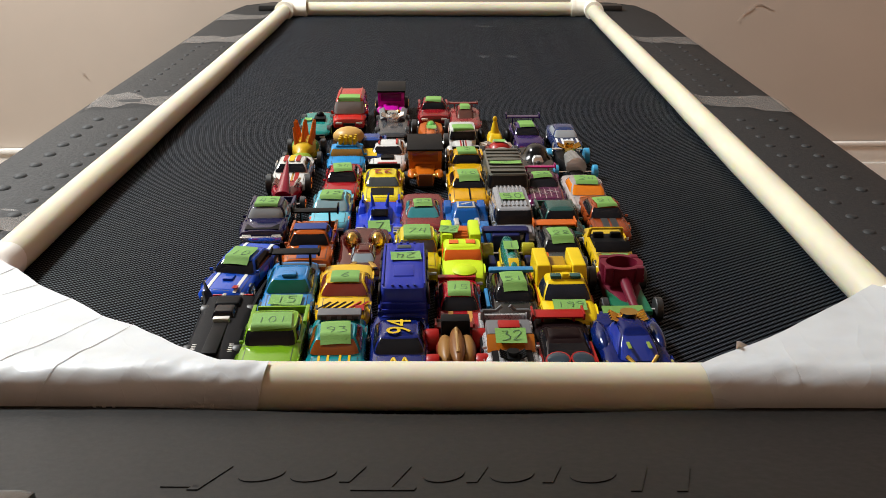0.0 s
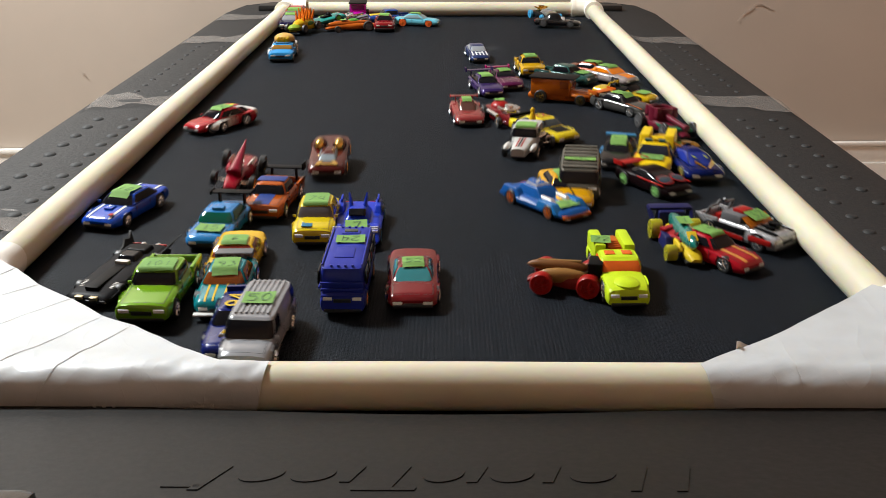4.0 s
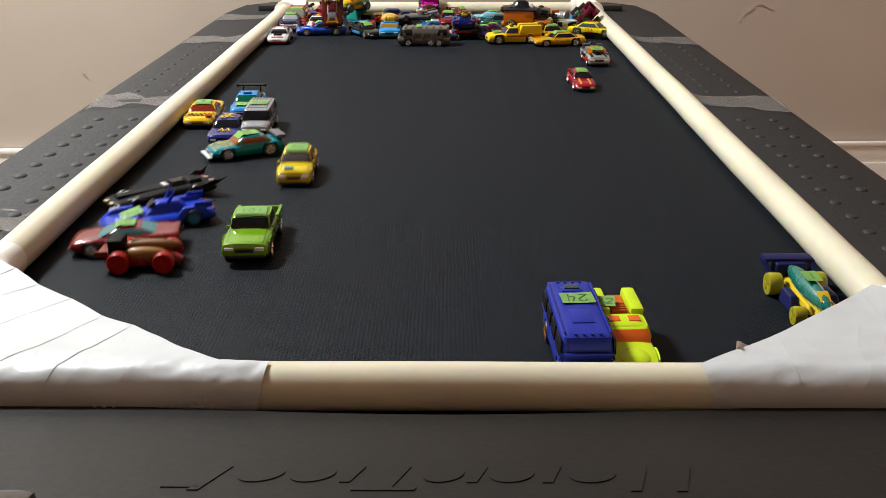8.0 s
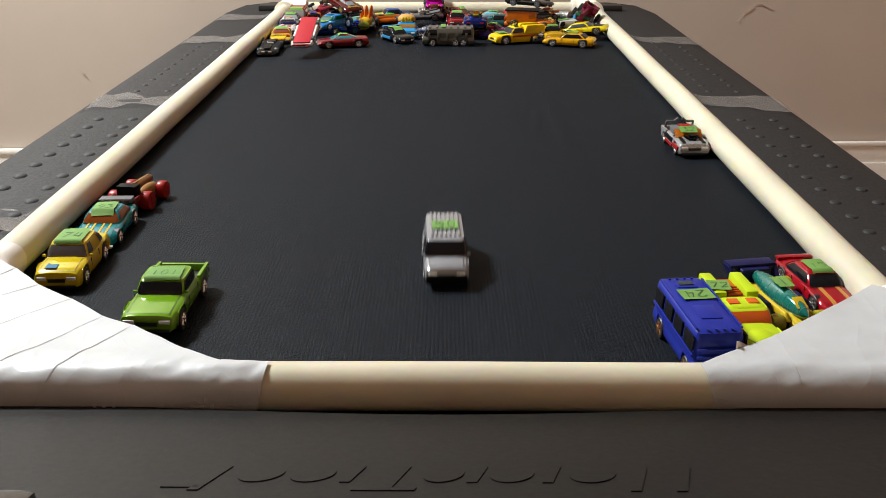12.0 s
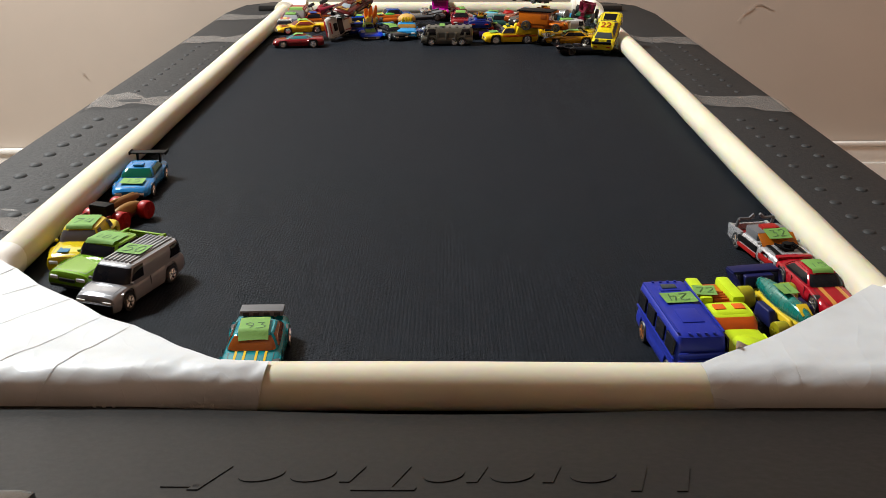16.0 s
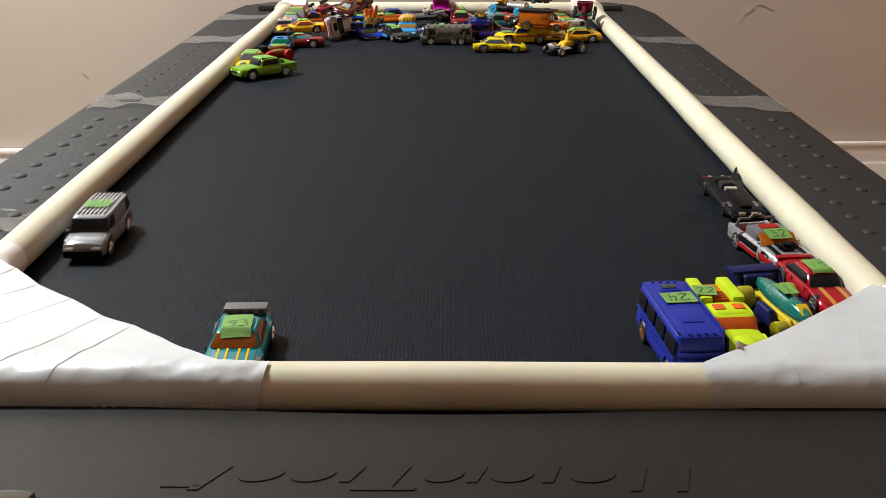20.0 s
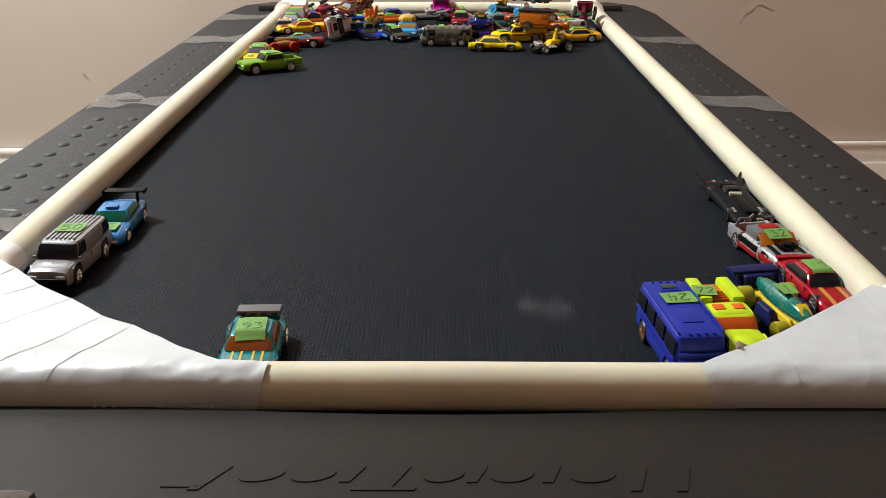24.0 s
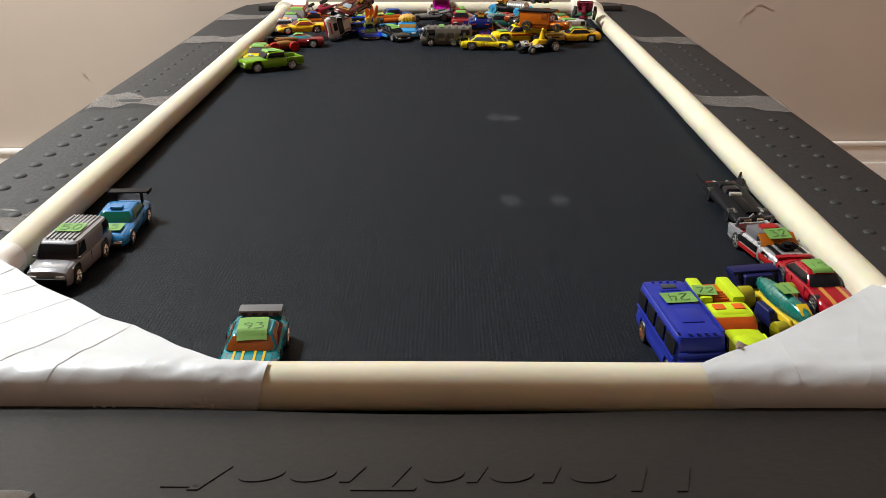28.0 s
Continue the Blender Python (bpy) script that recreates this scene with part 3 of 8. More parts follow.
def stripe(c, car, material, x0, x1, u0, u1, name="stripe", lift=0.00035):
    L = c["L"]
    bm = bmesh.new()
    lattice(bm, 3, 10, lambda a, b: Vector((x0 + (x1 - x0) * a, (u0 + (u1 - u0) * b) * L, top_z(c, u0 + (u1 - u0) * b, x0 + (x1 - x0) * a) + lift)))
    bmesh.ops.recalc_face_normals(bm, faces=bm.faces)
    part(name, bm, material, car)


TEXTS = {}


def lettering(text, size, material):
    key = (text, size, material.name)
    if key not in TEXTS:
        cu = bpy.data.curves.new("lettering", "FONT")
        cu.body, cu.size, cu.align_x, cu.align_y, cu.extrude = text, size, "CENTER", "CENTER", 0.00006
        ob = new("lettering_source", cu)
        me = bpy.data.meshes.new_from_object(ob.evaluated_get(bpy.context.evaluated_depsgraph_get()))
        bpy.data.objects.remove(ob)
        me.materials.clear()
        me.materials.append(material)
        TEXTS[key] = me
    return TEXTS[key]


# pen strokes of the digits on a grid four wide and six high, as x and y
STROKES = {"0": "16 03 10 30 43 36 16", "1": "26 20", "2": "05 16 36 45 44 00 40", "3": "06 36 24 43 41 20 00", "4": "36 32 30 32 02 16", "5": "46 06 04 34 42 30 00",
           "6": "36 03 01 20 41 33 02", "7": "06 46 10", "8": "23 05 26 45 23 01 20 41 23", "9": "43 14 05 26 45 43 30"}


def handwriting(text, size):
    """A number written with a pen, lying flat and centred."""
    bm = bmesh.new()
    step = size * 0.62
    for i, ch in enumerate(text):
        pts = [Vector(((i - (len(text) - 1) / 2) * step + (int(p[0]) - 2) * size * 0.105 + int(p[1]) * size * 0.012, (int(p[1]) - 3) * size * 0.125, 0)) for p in STROKES[ch].split()]
        for p, q in zip(pts, pts[1:]):
            rod(bm, p, q, size * 0.026, None, 6)
    bmesh.ops.scale(bm, vec=(1, 1, 0.25), verts=bm.verts)
    return to_mesh("handwriting", bm, INK)


def sticker(car, at, size, text, tilt=0.0, turn=0.0, flip=False):
    bm = bmesh.new()
    w, h = size
    lattice(bm, 6, 4, lambda a, b: Vector(((a - 0.5) * w, (b - 0.5) * h, 0.0004 * math.cos(5 * a + b) * 0.4)))
    bmesh.ops.recalc_face_normals(bm, faces=bm.faces)
    m = pose(0, 0, 0, tilt, 0, turn)
    bm.transform(m)
    s = part("number_sticker", bm, PAPER, car, "green paper sticker with a handwritten number", smooth=60)
    s.location = (at[0], at[1], at[2] + 0.0004)
    if text:
        me = handwriting(text, min(h * 0.80, w / max(1, len(text)) * 1.40))
        me.transform(m @ pose(0, 0, 0.00022, 0, 0, 180 if flip else 4))
        part("handwriting", me, None, s)


def roof_sticker(car, c, text, turn=0.0, flip=False, drape=0.28, longest=0.0155):
    """A paper sticker that lies on the roof and is pressed down over the top of the windscreen."""
    u1, u2, u3, u4, zb, zr, wb, wr = c["cab"]
    L, W = c["L"], c["W"]
    roof_len = min(longest, (u3 - u2) * L * 0.94)
    ye = u2 * L
    slope = Vector((0, (u1 - u2) * L, zb - zr))
    drop = min(slope.length * drape, 0.0085)
    slope.normalize()
    total, wid = roof_len + drop, wr * W * 0.84
    ca, sa = math.cos(radians(turn)), math.sin(radians(turn))

    def at(x, q, lift=0.0):
        x, q = x * ca - (q - total / 2) * sa, total / 2 + x * sa + (q - total / 2) * ca
        e = abs(x) / (wr * W / 2)
        z = zr + 0.0014 - 0.0008 * min(1.3, e) ** 4 + lift
        d = q - drop                       # along the sheet, from the roof's front edge backwards
        bend = 0.0035
        if d > bend:
            return Vector((x, ye + d, z))
        if d < -bend:
            return Vector((x, ye, z - 0.0001)) + slope * -d + Vector((0, -0.0002, 0.0001))
        k = (d + bend) / (2 * bend)
        p = Vector((x, ye + bend, z)) - Vector((0, 1, 0)) * (1 - k) * bend * 2
        o = Vector((x, ye, z)) + slope * bend * (1 - 2 * k)
        return o.lerp(p, k * k * (3 - 2 * k)) + Vector((0, 0, 0.0003 * 4 * k * (1 - k)))

    bm = bmesh.new()
    lattice(bm, 8, 14, lambda a, b: at((a - 0.5) * wid, b * total))
    bmesh.ops.recalc_face_normals(bm, faces=bm.faces)
    s = part("number_sticker", bm, PAPER, car, "green paper sticker with a handwritten number", smooth=70)
    if text:
        me = handwriting(text, min(total * 0.66, wid / len(text) * 1.30))
        for v in me.vertices:
            x, y = (-v.co.x, -v.co.y) if flip else (v.co.x, v.co.y)
            v.co = at(x, total / 2 + y, 0.00015 + v.co.z)
        part("handwriting", me, None, s)


def plate(bm, x, t, pts, lean=0.0):
    """An upright plate, t thick: pts are (y, z); lean moves it outwards as it rises."""
    for dx in (-t / 2, t / 2):
        bm.faces.new([bm.verts.new((x + dx + lean * (z - pts[0][1]), y, z)) for y, z in pts])
    a, b = list(bm.faces)[-2:]
    va, vb = list(a.verts), list(b.verts)
    n = len(va)
    for k in range(n):
        bm.faces.new((va[k], va[(k + 1) % n], vb[(k + 1) % n], vb[k]))
    bmesh.ops.recalc_face_normals(bm, faces=bm.faces)
    return bm


def wing(car, y, z, w, chord, material, z0, h=0.0, xs=0.62):
    bm = bmesh.new()
    box(bm, (0, y, z), (w, chord, 0.0011), 0.0004)
    for s in (-1, 1):
        box(bm, (s * w / 2, y, z + h / 2), (0.0011, chord * 1.15, 0.003 + h), 0.0003)
    wg = part("wing", bm, material, car)
    for s in (-1, 1):
        part("wing_strut", box(bmesh.new(), (s * w / 2 * xs, y - 0.001, (z + z0) / 2), (0.0012, chord * 0.5, z - z0 + 0.001), 0.0003), material, wg)


def engine(car, y, z, material=None, size=1.0):
    m = material or CHROME
    e = part("engine", box(bmesh.new(), (0, y, z + 0.002 * size), (0.0085 * size, 0.011 * size, 0.005 * size), 0.0008), m, car)
    for s in (-1, 1):
        for k in range(4):
            yy = y + (k - 1.5) * 0.0027 * size
            part("exhaust_pipe", rod(bmesh.new(), (s * 0.003 * size, yy, z + 0.003 * size), (s * 0.0085 * size, yy + 0.001, z + 0.0055 * size), 0.0009 * size, 0.0011 * size, 8), m, e)
    part("intake", rod(bmesh.new(), (0, y, z + 0.004 * size), (0, y, z + 0.0078 * size), 0.0032 * size, 0.0042 * size, 12), m, e)


PROF = {
    "coupe": [(-0.5, 0.0078, 0.80), (-0.475, 0.0098, 0.90), (-0.42, 0.0110, 0.95), (-0.16, 0.0126, 1.0), (0.25, 0.0136, 1.0), (0.46, 0.0136, 0.95), (0.49, 0.0126, 0.90), (0.5, 0.0105, 0.85)],
    "pickup": [(-0.5, 0.0100, 0.90), (-0.485, 0.0128, 0.95), (-0.42, 0.0138, 0.97), (-0.12, 0.0146, 1.0), (0.198, 0.0146, 1.0), (0.203, 0.0082, 1.0), (0.5, 0.0082, 0.97)],
    "van": [(-0.5, 0.0100, 0.90), (-0.485, 0.0130, 0.95), (-0.40, 0.0150, 0.98), (-0.28, 0.0158, 1.0), (0.49, 0.0162, 1.0), (0.5, 0.0150, 0.97)],
    "bus": [(-0.5, 0.0130, 0.96), (-0.485, 0.0150, 0.99), (0.485, 0.0150, 0.99), (0.5, 0.0130, 0.96)],
    "rod": [(-0.5, 0.0110, 0.40), (-0.42, 0.0125, 0.46), (-0.12, 0.0145, 0.60), (-0.05, 0.0150, 0.78), (0.36, 0.0140, 0.78), (0.46, 0.0110, 0.7), (0.5, 0.0090, 0.62)],
    "racer": [(-0.5, 0.0050, 0.30), (-0.40, 0.0075, 0.36), (-0.15, 0.0105, 0.46), (0.05, 0.0115, 0.72), (0.30, 0.0110, 0.70), (0.5, 0.0085, 0.5)],
    "flat": [(-0.5, 0.0050, 0.75), (-0.45, 0.0075, 0.92), (-0.15, 0.0095, 0.98), (0.2, 0.0100, 1.0), (0.46, 0.0105, 0.96), (0.5, 0.0085, 0.92)],
}
CAB = {
    "coupe": (-0.19, -0.05, 0.20, 0.36, 0.0128, 0.0202, 0.88, 0.60),
    "pickup": (-0.20, -0.10, 0.17, 0.205, 0.0142, 0.0228, 0.86, 0.60),
    "van": (-0.30, -0.19, 0.46, 0.485, 0.0155, 0.0268, 0.95, 0.82),
    "bus": (-0.495, -0.475, 0.475, 0.495, 0.0148, 0.0300, 0.98, 0.90),
    "rod": (-0.10, -0.03, 0.22, 0.30, 0.0145, 0.0235, 0.72, 0.56),
}
CARS = {}


def toy_car(key, name, label, style, color, metal=0.15, L=0.072, W=0.030, glass=None, rim=None, tyre=None, sides=None, cab=None, prof=None, num=None, num_at="roof",
            rf=0.0052, rr=0.0056, arch=True, raise_by=0.0, panes=None, flip=False, ww=1.0):
    car = empty(name, label, "toy car", "toy cars on the treadmill")
    c = dict(L=L, W=W, prof=prof or PROF[style], rf=rf, rr=rr, yf=-0.30 * L, yr=0.29 * L, arch=arch, z0=0.0032 + raise_by, cab=cab or CAB.get(style), panes=panes)
    if raise_by:
        c["prof"] = [(u, z + raise_by, w) for u, z, w in c["prof"]]
        if c["cab"]:
            k = c["cab"]
            c["cab"] = (*k[:4], k[4] + raise_by, k[5] + raise_by, *k[6:])
    pm = color if isinstance(color, bpy.types.Material) else paint(color, metal)
    c["paint"] = pm
    gm = glass or DARKGLASS
    body = part("body", shell(c), pm, car)
    part("base", box(bmesh.new(), (0, 0, 0.0030 + raise_by), (W * (0.74 if arch else 0.4), L * 0.94, 0.0022), 0.0008), sides or UNDER, car)
    tr = W / 2 - (0.0019 if arch else 0.0010) - 0.0020 * (ww - 1)
    for y, r, w in ((c["yf"], rf, 0.0040), (c["yr"], rr, 0.0046)):
        part("axle", rod(bmesh.new(), (-tr, y, 0.93 * r / SQUAT), (tr, y, 0.93 * r / SQUAT), 0.0007, None, 8), CHROME, car)
        for s in (-1, 1):
            wheel(car, s * tr, y, r, w * ww, rim or CHROME, tyre or TYRE)
    if c["cab"] and cab is not False:
        cabin(c, car, pm, gm)
        top = c["cab"][5]
        ym = (c["cab"][1] + c["cab"][2]) / 2 * L
    else:
        top, ym = curve_mix(c["prof"], 0)[0] + 0.0006, 0.0
    c["top"] = top
    if arch:
        z = curve_mix(c["prof"], -0.49)[0]
        hw = curve_mix(c["prof"], -0.49)[1] * W / 2
        for s in (-1, 1):
            part("headlight", box(bmesh.new(), (s * hw * 0.66, -0.494 * L, z - 0.0022), (hw * 0.42, 0.0014, 0.0022), 0.0005), HEADLIGHT, car)
            part("taillight", box(bmesh.new(), (s * hw * 0.66, 0.497 * L, 0.0095 + raise_by), (hw * 0.4, 0.0012, 0.0020), 0.0004), TAILLIGHT, car)
        part("grille", box(bmesh.new(), (0, -0.497 * L, z - 0.0034), (hw * 0.8, 0.0012, 0.0026), 0.0004), UNDER, car)
        part("bumper", box(bmesh.new(), (0, -0.500 * L, 0.0048 + raise_by), (hw * 1.7, 0.0018, 0.0018), 0.0006), sides or UNDER, car)
    if arch and c["cab"] and style in ("coupe", "pickup", "van") and key not in ("n72", "y199"):
        seam = UNDER
        for uu in (-0.455, c["cab"][0] - 0.012):
            stripe(c, car, seam, -curve_mix(c["prof"], uu)[1] * W * 0.40, curve_mix(c["prof"], uu)[1] * W * 0.40, uu, uu + 0.004, "panel_gap", 0.00012)
        for s in (-1, 1):
            stripe(c, car, seam, s * W * 0.375, s * W * 0.375 + 0.0003, -0.45, c["cab"][0] - 0.01, "panel_gap", 0.00012)
            for uu in (c["cab"][0] + 0.06, c["cab"][0] + 0.06 + 0.24):
                part("door_gap", box(bmesh.new(), (s * W * 0.497, uu * L, (0.0048 + raise_by + top_z(c, uu, 0)) / 2 + 0.0006), (0.0004, 0.0003, 0.0062)), seam, car)
            if style != "coupe" or key in ("o21", "r94", "mus", "y40"):
                part("mirror", box(bmesh.new(), (s * (c["cab"][6] * W / 2 + 0.0012), (c["cab"][0] + 0.045) * L, c["cab"][4] + 0.0016), (0.0022, 0.0014, 0.0018), 0.0005), pm, car)
    if num is not None:
        if num_at == "roof":
            roof_sticker(car, c, num, random.uniform(-6, 6), flip, 0.5 if key in ("k51", "t93", "y40", "g38", "mus") else 0.24, 0.022 if key in ("y74", "l15", "lb") else 0.0155)
        elif num_at == "hood":
            sticker(car, (0, -0.31 * L, top_z(c, -0.31, 0) + 0.0007), (W * 0.60, 0.0125), num, 3.0, random.uniform(-5, 5), flip)
        elif num_at == "top":
            sticker(car, (0, 0, top + 0.0008), (W * 0.42, 0.011), num, 0, random.uniform(-5, 5), flip)
    car.scale = (0.91, SHORT, SQUAT)
    CARS[key] = car
    return car, c


def bed(car, c, liner=None, u0=0.215, u1=0.497, h=0.0062):
    """Three walls of an open pickup bed with a dark floor between them."""
    L, W = c["L"], c["W"]
    z0 = c["z0"] + 0.0048
    ya, yb = u0 * L, u1 * L
    for s in (-1, 1):
        part("bed_side", box(bmesh.new(), (s * (W / 2 - 0.0012), (ya + yb) / 2, z0 + h / 2), (0.0022, yb - ya, h + 0.001), 0.0006), c["paint"], car)
    part("tailgate", box(bmesh.new(), (0, yb - 0.0010, z0 + h / 2 - 0.0003), (W - 0.005, 0.0020, h), 0.0005), c["paint"], car)
    part("bed_floor", box(bmesh.new(), (0, (ya + yb) / 2, z0 + 0.0009), (W - 0.005, yb - ya - 0.003, 0.0012)), liner or UNDER, car)


def hood_stripes(car, c, material, xs=(0.0035,), w=0.003, u0=-0.47, u1=-0.18, both=True):
    for x in xs:
        for s in ((-1, 1) if both and x else (1,)):
            stripe(c, car, material, s * x - w / 2, s * x + w / 2, u0, u1)


def roof_stripes(car, c, material, xs, w):
    k = c["cab"]
    for x in xs:
        part("roof_stripe", box(bmesh.new(), (x, (k[1] + k[2]) / 2 * c["L"], c["top"] + 0.0006), (w, (k[2] - k[1]) * c["L"] * 0.96, 0.0003)), material, car)


def bars(car, at, n, size, gap, material, turn=0.0):
    """A race number as plain bars."""
    for k in range(n):
        b = part("number_bar", box(bmesh.new(), (0, 0, 0), size), material, car)
        b.matrix_basis = pose(at[0] + (k - (n - 1) / 2) * gap, at[1], at[2], 0, 0, turn)


WHITE = plastic((0.75, 0.75, 0.73))
BLACK = plastic((0.012, 0.012, 0.013))
YELLOW = plastic((0.75, 0.48, 0.01))
RED = plastic((0.50, 0.015, 0.012))
ORANGE = plastic((0.80, 0.16, 0.015))
GREY = plastic((0.22, 0.22, 0.23))
TAN = plastic((0.50, 0.28, 0.09))
SKY = plastic((0.05, 0.30, 0.62))
NEON = plastic((0.62, 0.82, 0.02))


STEEL = gloss(mat("grey_silver_paint", (0.34, 0.34, 0.35), 0.28, 0.45, 0.2, scale=150), 0.3)


def build_cars():
    # front row
    car, c = toy_car("bat", "bat_car", "long flat matt black toy car with rear fins", "flat", plastic((0.014, 0.014, 0.017), 0.45), L=0.082, W=0.029, rim=BLACK, prof=[(-0.5, 0.0060, 0.90), (-0.47, 0.0078, 0.97), (-0.15, 0.0098, 0.98), (0.2, 0.0105, 1.0), (0.46, 0.0105, 1.0), (0.5, 0.0085, 0.98)], rf=0.0046, rr=0.0050)
    part("cockpit", taper(bmesh.new(), (0, 0.014, 0.0120), (0.014, 0.016, 0.005), 0.7, 0.6), DARKGLASS, car)
    part("intake_grille", box(bmesh.new(), (0, 0.004, 0.0118), (0.009, 0.004, 0.0032), 0.0008), SILVER, car)
    part("deck_block", taper(bmesh.new(), (0, 0.027, 0.0112), (0.016, 0.014, 0.005), 0.8, 0.7), BLACK, car)
    part("spine", box(bmesh.new(), (0, -0.012, 0.0103), (0.008, 0.046, 0.0022), 0.0008), BLACK, car)
    for s in (-1, 1):
        part("fin", plate(bmesh.new(), s * 0.0125, 0.0012, [(0.016, 0.0085), (0.043, 0.0085), (0.050, 0.0155), (0.043, 0.0125), (0.038, 0.0135), (0.032, 0.0110)], s * 0.8), BLACK, car)
        part("nose_vent", box(bmesh.new(), (s * 0.0045, -0.0395, 0.0068), (0.0048, 0.0060, 0.0022), 0.0006), mat("brass_vent", (0.45, 0.36, 0.22), 0.3, 0.7), car)
        for k in range(5):
            part("vent_slat", box(bmesh.new(), (s * 0.0095, -0.022 - 0.0018 * k, 0.0094 - 0.00012 * k), (0.0024, 0.0008, 0.0008), 0.0002), SILVER, car)
        part("jet_pipe", rod(bmesh.new(), (s * 0.005, 0.038, 0.009), (s * 0.005, 0.043, 0.009), 0.002, 0.0016, 10), CHROME, car)
    car, c = toy_car("p101", "pickup_car", "metallic lime green toy pickup with a sticker on its roof", "pickup", (0.25, 0.54, 0.015), 0.45, 0.078, 0.031, num="101", cab=(-0.17, -0.085, 0.19, 0.215, 0.0142, 0.0228, 0.85, 0.77), rim=CHROME, rf=0.0060, rr=0.0062, raise_by=0.0022)
    bed(car, c)
    part("engine_cover", box(bmesh.new(), (0.006, 0.015, 0.0120), (0.006, 0.008, 0.006), 0.001), WHITE, car)
    car, c = toy_car("t93", "coupe_car", "teal toy coupe with orange windows and a grey rear wing", "coupe", (0.0, 0.32, 0.38), 0.4, glass=tint((0.22, 0.055, 0.008)), num="93", L=0.065, rf=0.0055, rr=0.006)
    part("wing", box(bmesh.new(), (0, 0.0305, 0.0168), (0.0232, 0.0090, 0.0034), 0.0008), GREY, car)
    for s in (-1, 1):
        part("wing_strut", box(bmesh.new(), (s * 0.007, 0.030, 0.0142), (0.0014, 0.006, 0.004), 0.0003), GREY, car)
    for k in range(4):
        part("wing_rib", box(bmesh.new(), (-0.0082 + 0.0055 * k, 0.0262, 0.0166), (0.0034, 0.0012, 0.0022), 0.0003), UNDER, car)
    hood_stripes(car, c, YELLOW, (0.003, 0.0075), 0.0012)
    part("front_splitter", box(bmesh.new(), (0, -0.035, 0.0042), (0.027, 0.004, 0.0012), 0.0004), WHITE, car)
    car, c = toy_car("b94", "stock_car", "dark blue toy stock car with yellow race numerals on its roof", "coupe", (0.008, 0.022, 0.20), 0.35, L=0.070)
    me = lettering("94", 0.0180, YELLOW).copy()
    me.transform(pose(0, 0, 0, 0, 0, 90))
    part("race_numerals", me, None, car).location = (0.0005, 0.0045, c["top"] + 0.0010)
    for s in (-1, 1):
        for k in (0, 1):
            part("emblem_arch", rod(bmesh.new(), (s * 0.0005 + s * 0.0024 * 2 * k, -0.0245, 0.0126), (s * 0.0028, -0.0165, 0.0131), 0.0008, None, 8), YELLOW, car)
    part("rear_spoiler", box(bmesh.new(), (0, 0.034, 0.0150), (0.024, 0.003, 0.0035), 0.0006), c["paint"], car)
    car, c = toy_car("dog", "hotdog_car", "toy hot dog car with tan bun, black wing and red wheels", "racer", plastic((0.30, 0.02, 0.015)), L=0.048, W=0.029, rim=RED, tyre=RED, arch=False, rf=0.0066, rr=0.0068, ww=1.6)
    for s in (-1, 1):
        b = bmesh.new()
        blob(b, (s * 0.0056, -0.002, 0.0105), (0.0042, 0.016, 0.0052), 16)
        part("bun_half", b, plastic((0.44, 0.215, 0.06)), car)
    part("sausage", blob(bmesh.new(), (0, -0.005, 0.0150), (0.0040, 0.020, 0.0042), 16), plastic((0.30, 0.12, 0.035)), car)
    part("mustard", rod(bmesh.new(), (0, -0.018, 0.0180), (0, 0.008, 0.0188), 0.0010, None, 8), TAN, car)
    part("engine", box(bmesh.new(), (0, 0.017, 0.0160), (0.015, 0.009, 0.010), 0.001), BLACK, car)
    wing(car, 0.025, 0.0120, 0.020, 0.007, plastic((0.30, 0.04, 0.03)), 0.008, 0.001)
    car, c = toy_car("s32", "open_pickup_car", "silver and red toy roadster with orange windscreen and roll bar", "pickup", STEEL, 0.6, 0.068, 0.0280, cab=False)
    c["paint"] = STEEL
    c["cab"] = None
    hood_stripes(car, c, BLACK, (0.0085,), 0.0032, -0.46, -0.14)
    engine(car, -0.021, 0.0135, BLACK, 0.75)
    bed(car, c, plastic((0.35, 0.02, 0.02)), 0.215)
    part("windscreen", box(bmesh.new(), (0, -0.0092, 0.0172), (0.024, 0.0012, 0.011), 0.0005, Euler((radians(-55), 0, 0)).to_matrix()), tint((0.45, 0.13, 0.01)), car)
    for s in (-1, 1):
        part("roll_bar", rod(bmesh.new(), (s * 0.0122, 0.026, 0.012), (s * 0.0122, 0.022, 0.0215), 0.0011, None, 8), GREY, car)
        part("roll_bar_brace", rod(bmesh.new(), (s * 0.0122, 0.022, 0.0215), (s * 0.005, 0.022, 0.0215), 0.0011, None, 8), GREY, car)
        part("roll_bar_top", rod(bmesh.new(), (s * 0.005, 0.022, 0.0215), (s * 0.002, 0.022, 0.0245), 0.0011, None, 8), GREY, car)
        part("fender_flare", box(bmesh.new(), (s * 0.0135, -0.022, 0.0085), (0.003, 0.018, 0.004), 0.001), RED, car)
        part("side_panel", box(bmesh.new(), (s * 0.0139, 0.004, 0.0105), (0.0012, 0.026, 0.0042), 0.0004), BLACK, car)
        part("side_skirt", box(bmesh.new(), (s * 0.0138, 0.004, 0.0058), (0.0016, 0.026, 0.0030), 0.0005), RED, car)
    sticker(car, (0, -0.0075, 0.0208), (0.0155, 0.0115), "32", 16)
    part("engine_block", box(bmesh.new(), (0, 0.0040, 0.0212), (0.0110, 0.0090, 0.0028), 0.0008), RED, car)
    part("cabin_block", box(bmesh.new(), (0, 0.005, 0.0172), (0.023, 0.017, 0.0066), 0.0015), GREY, car)
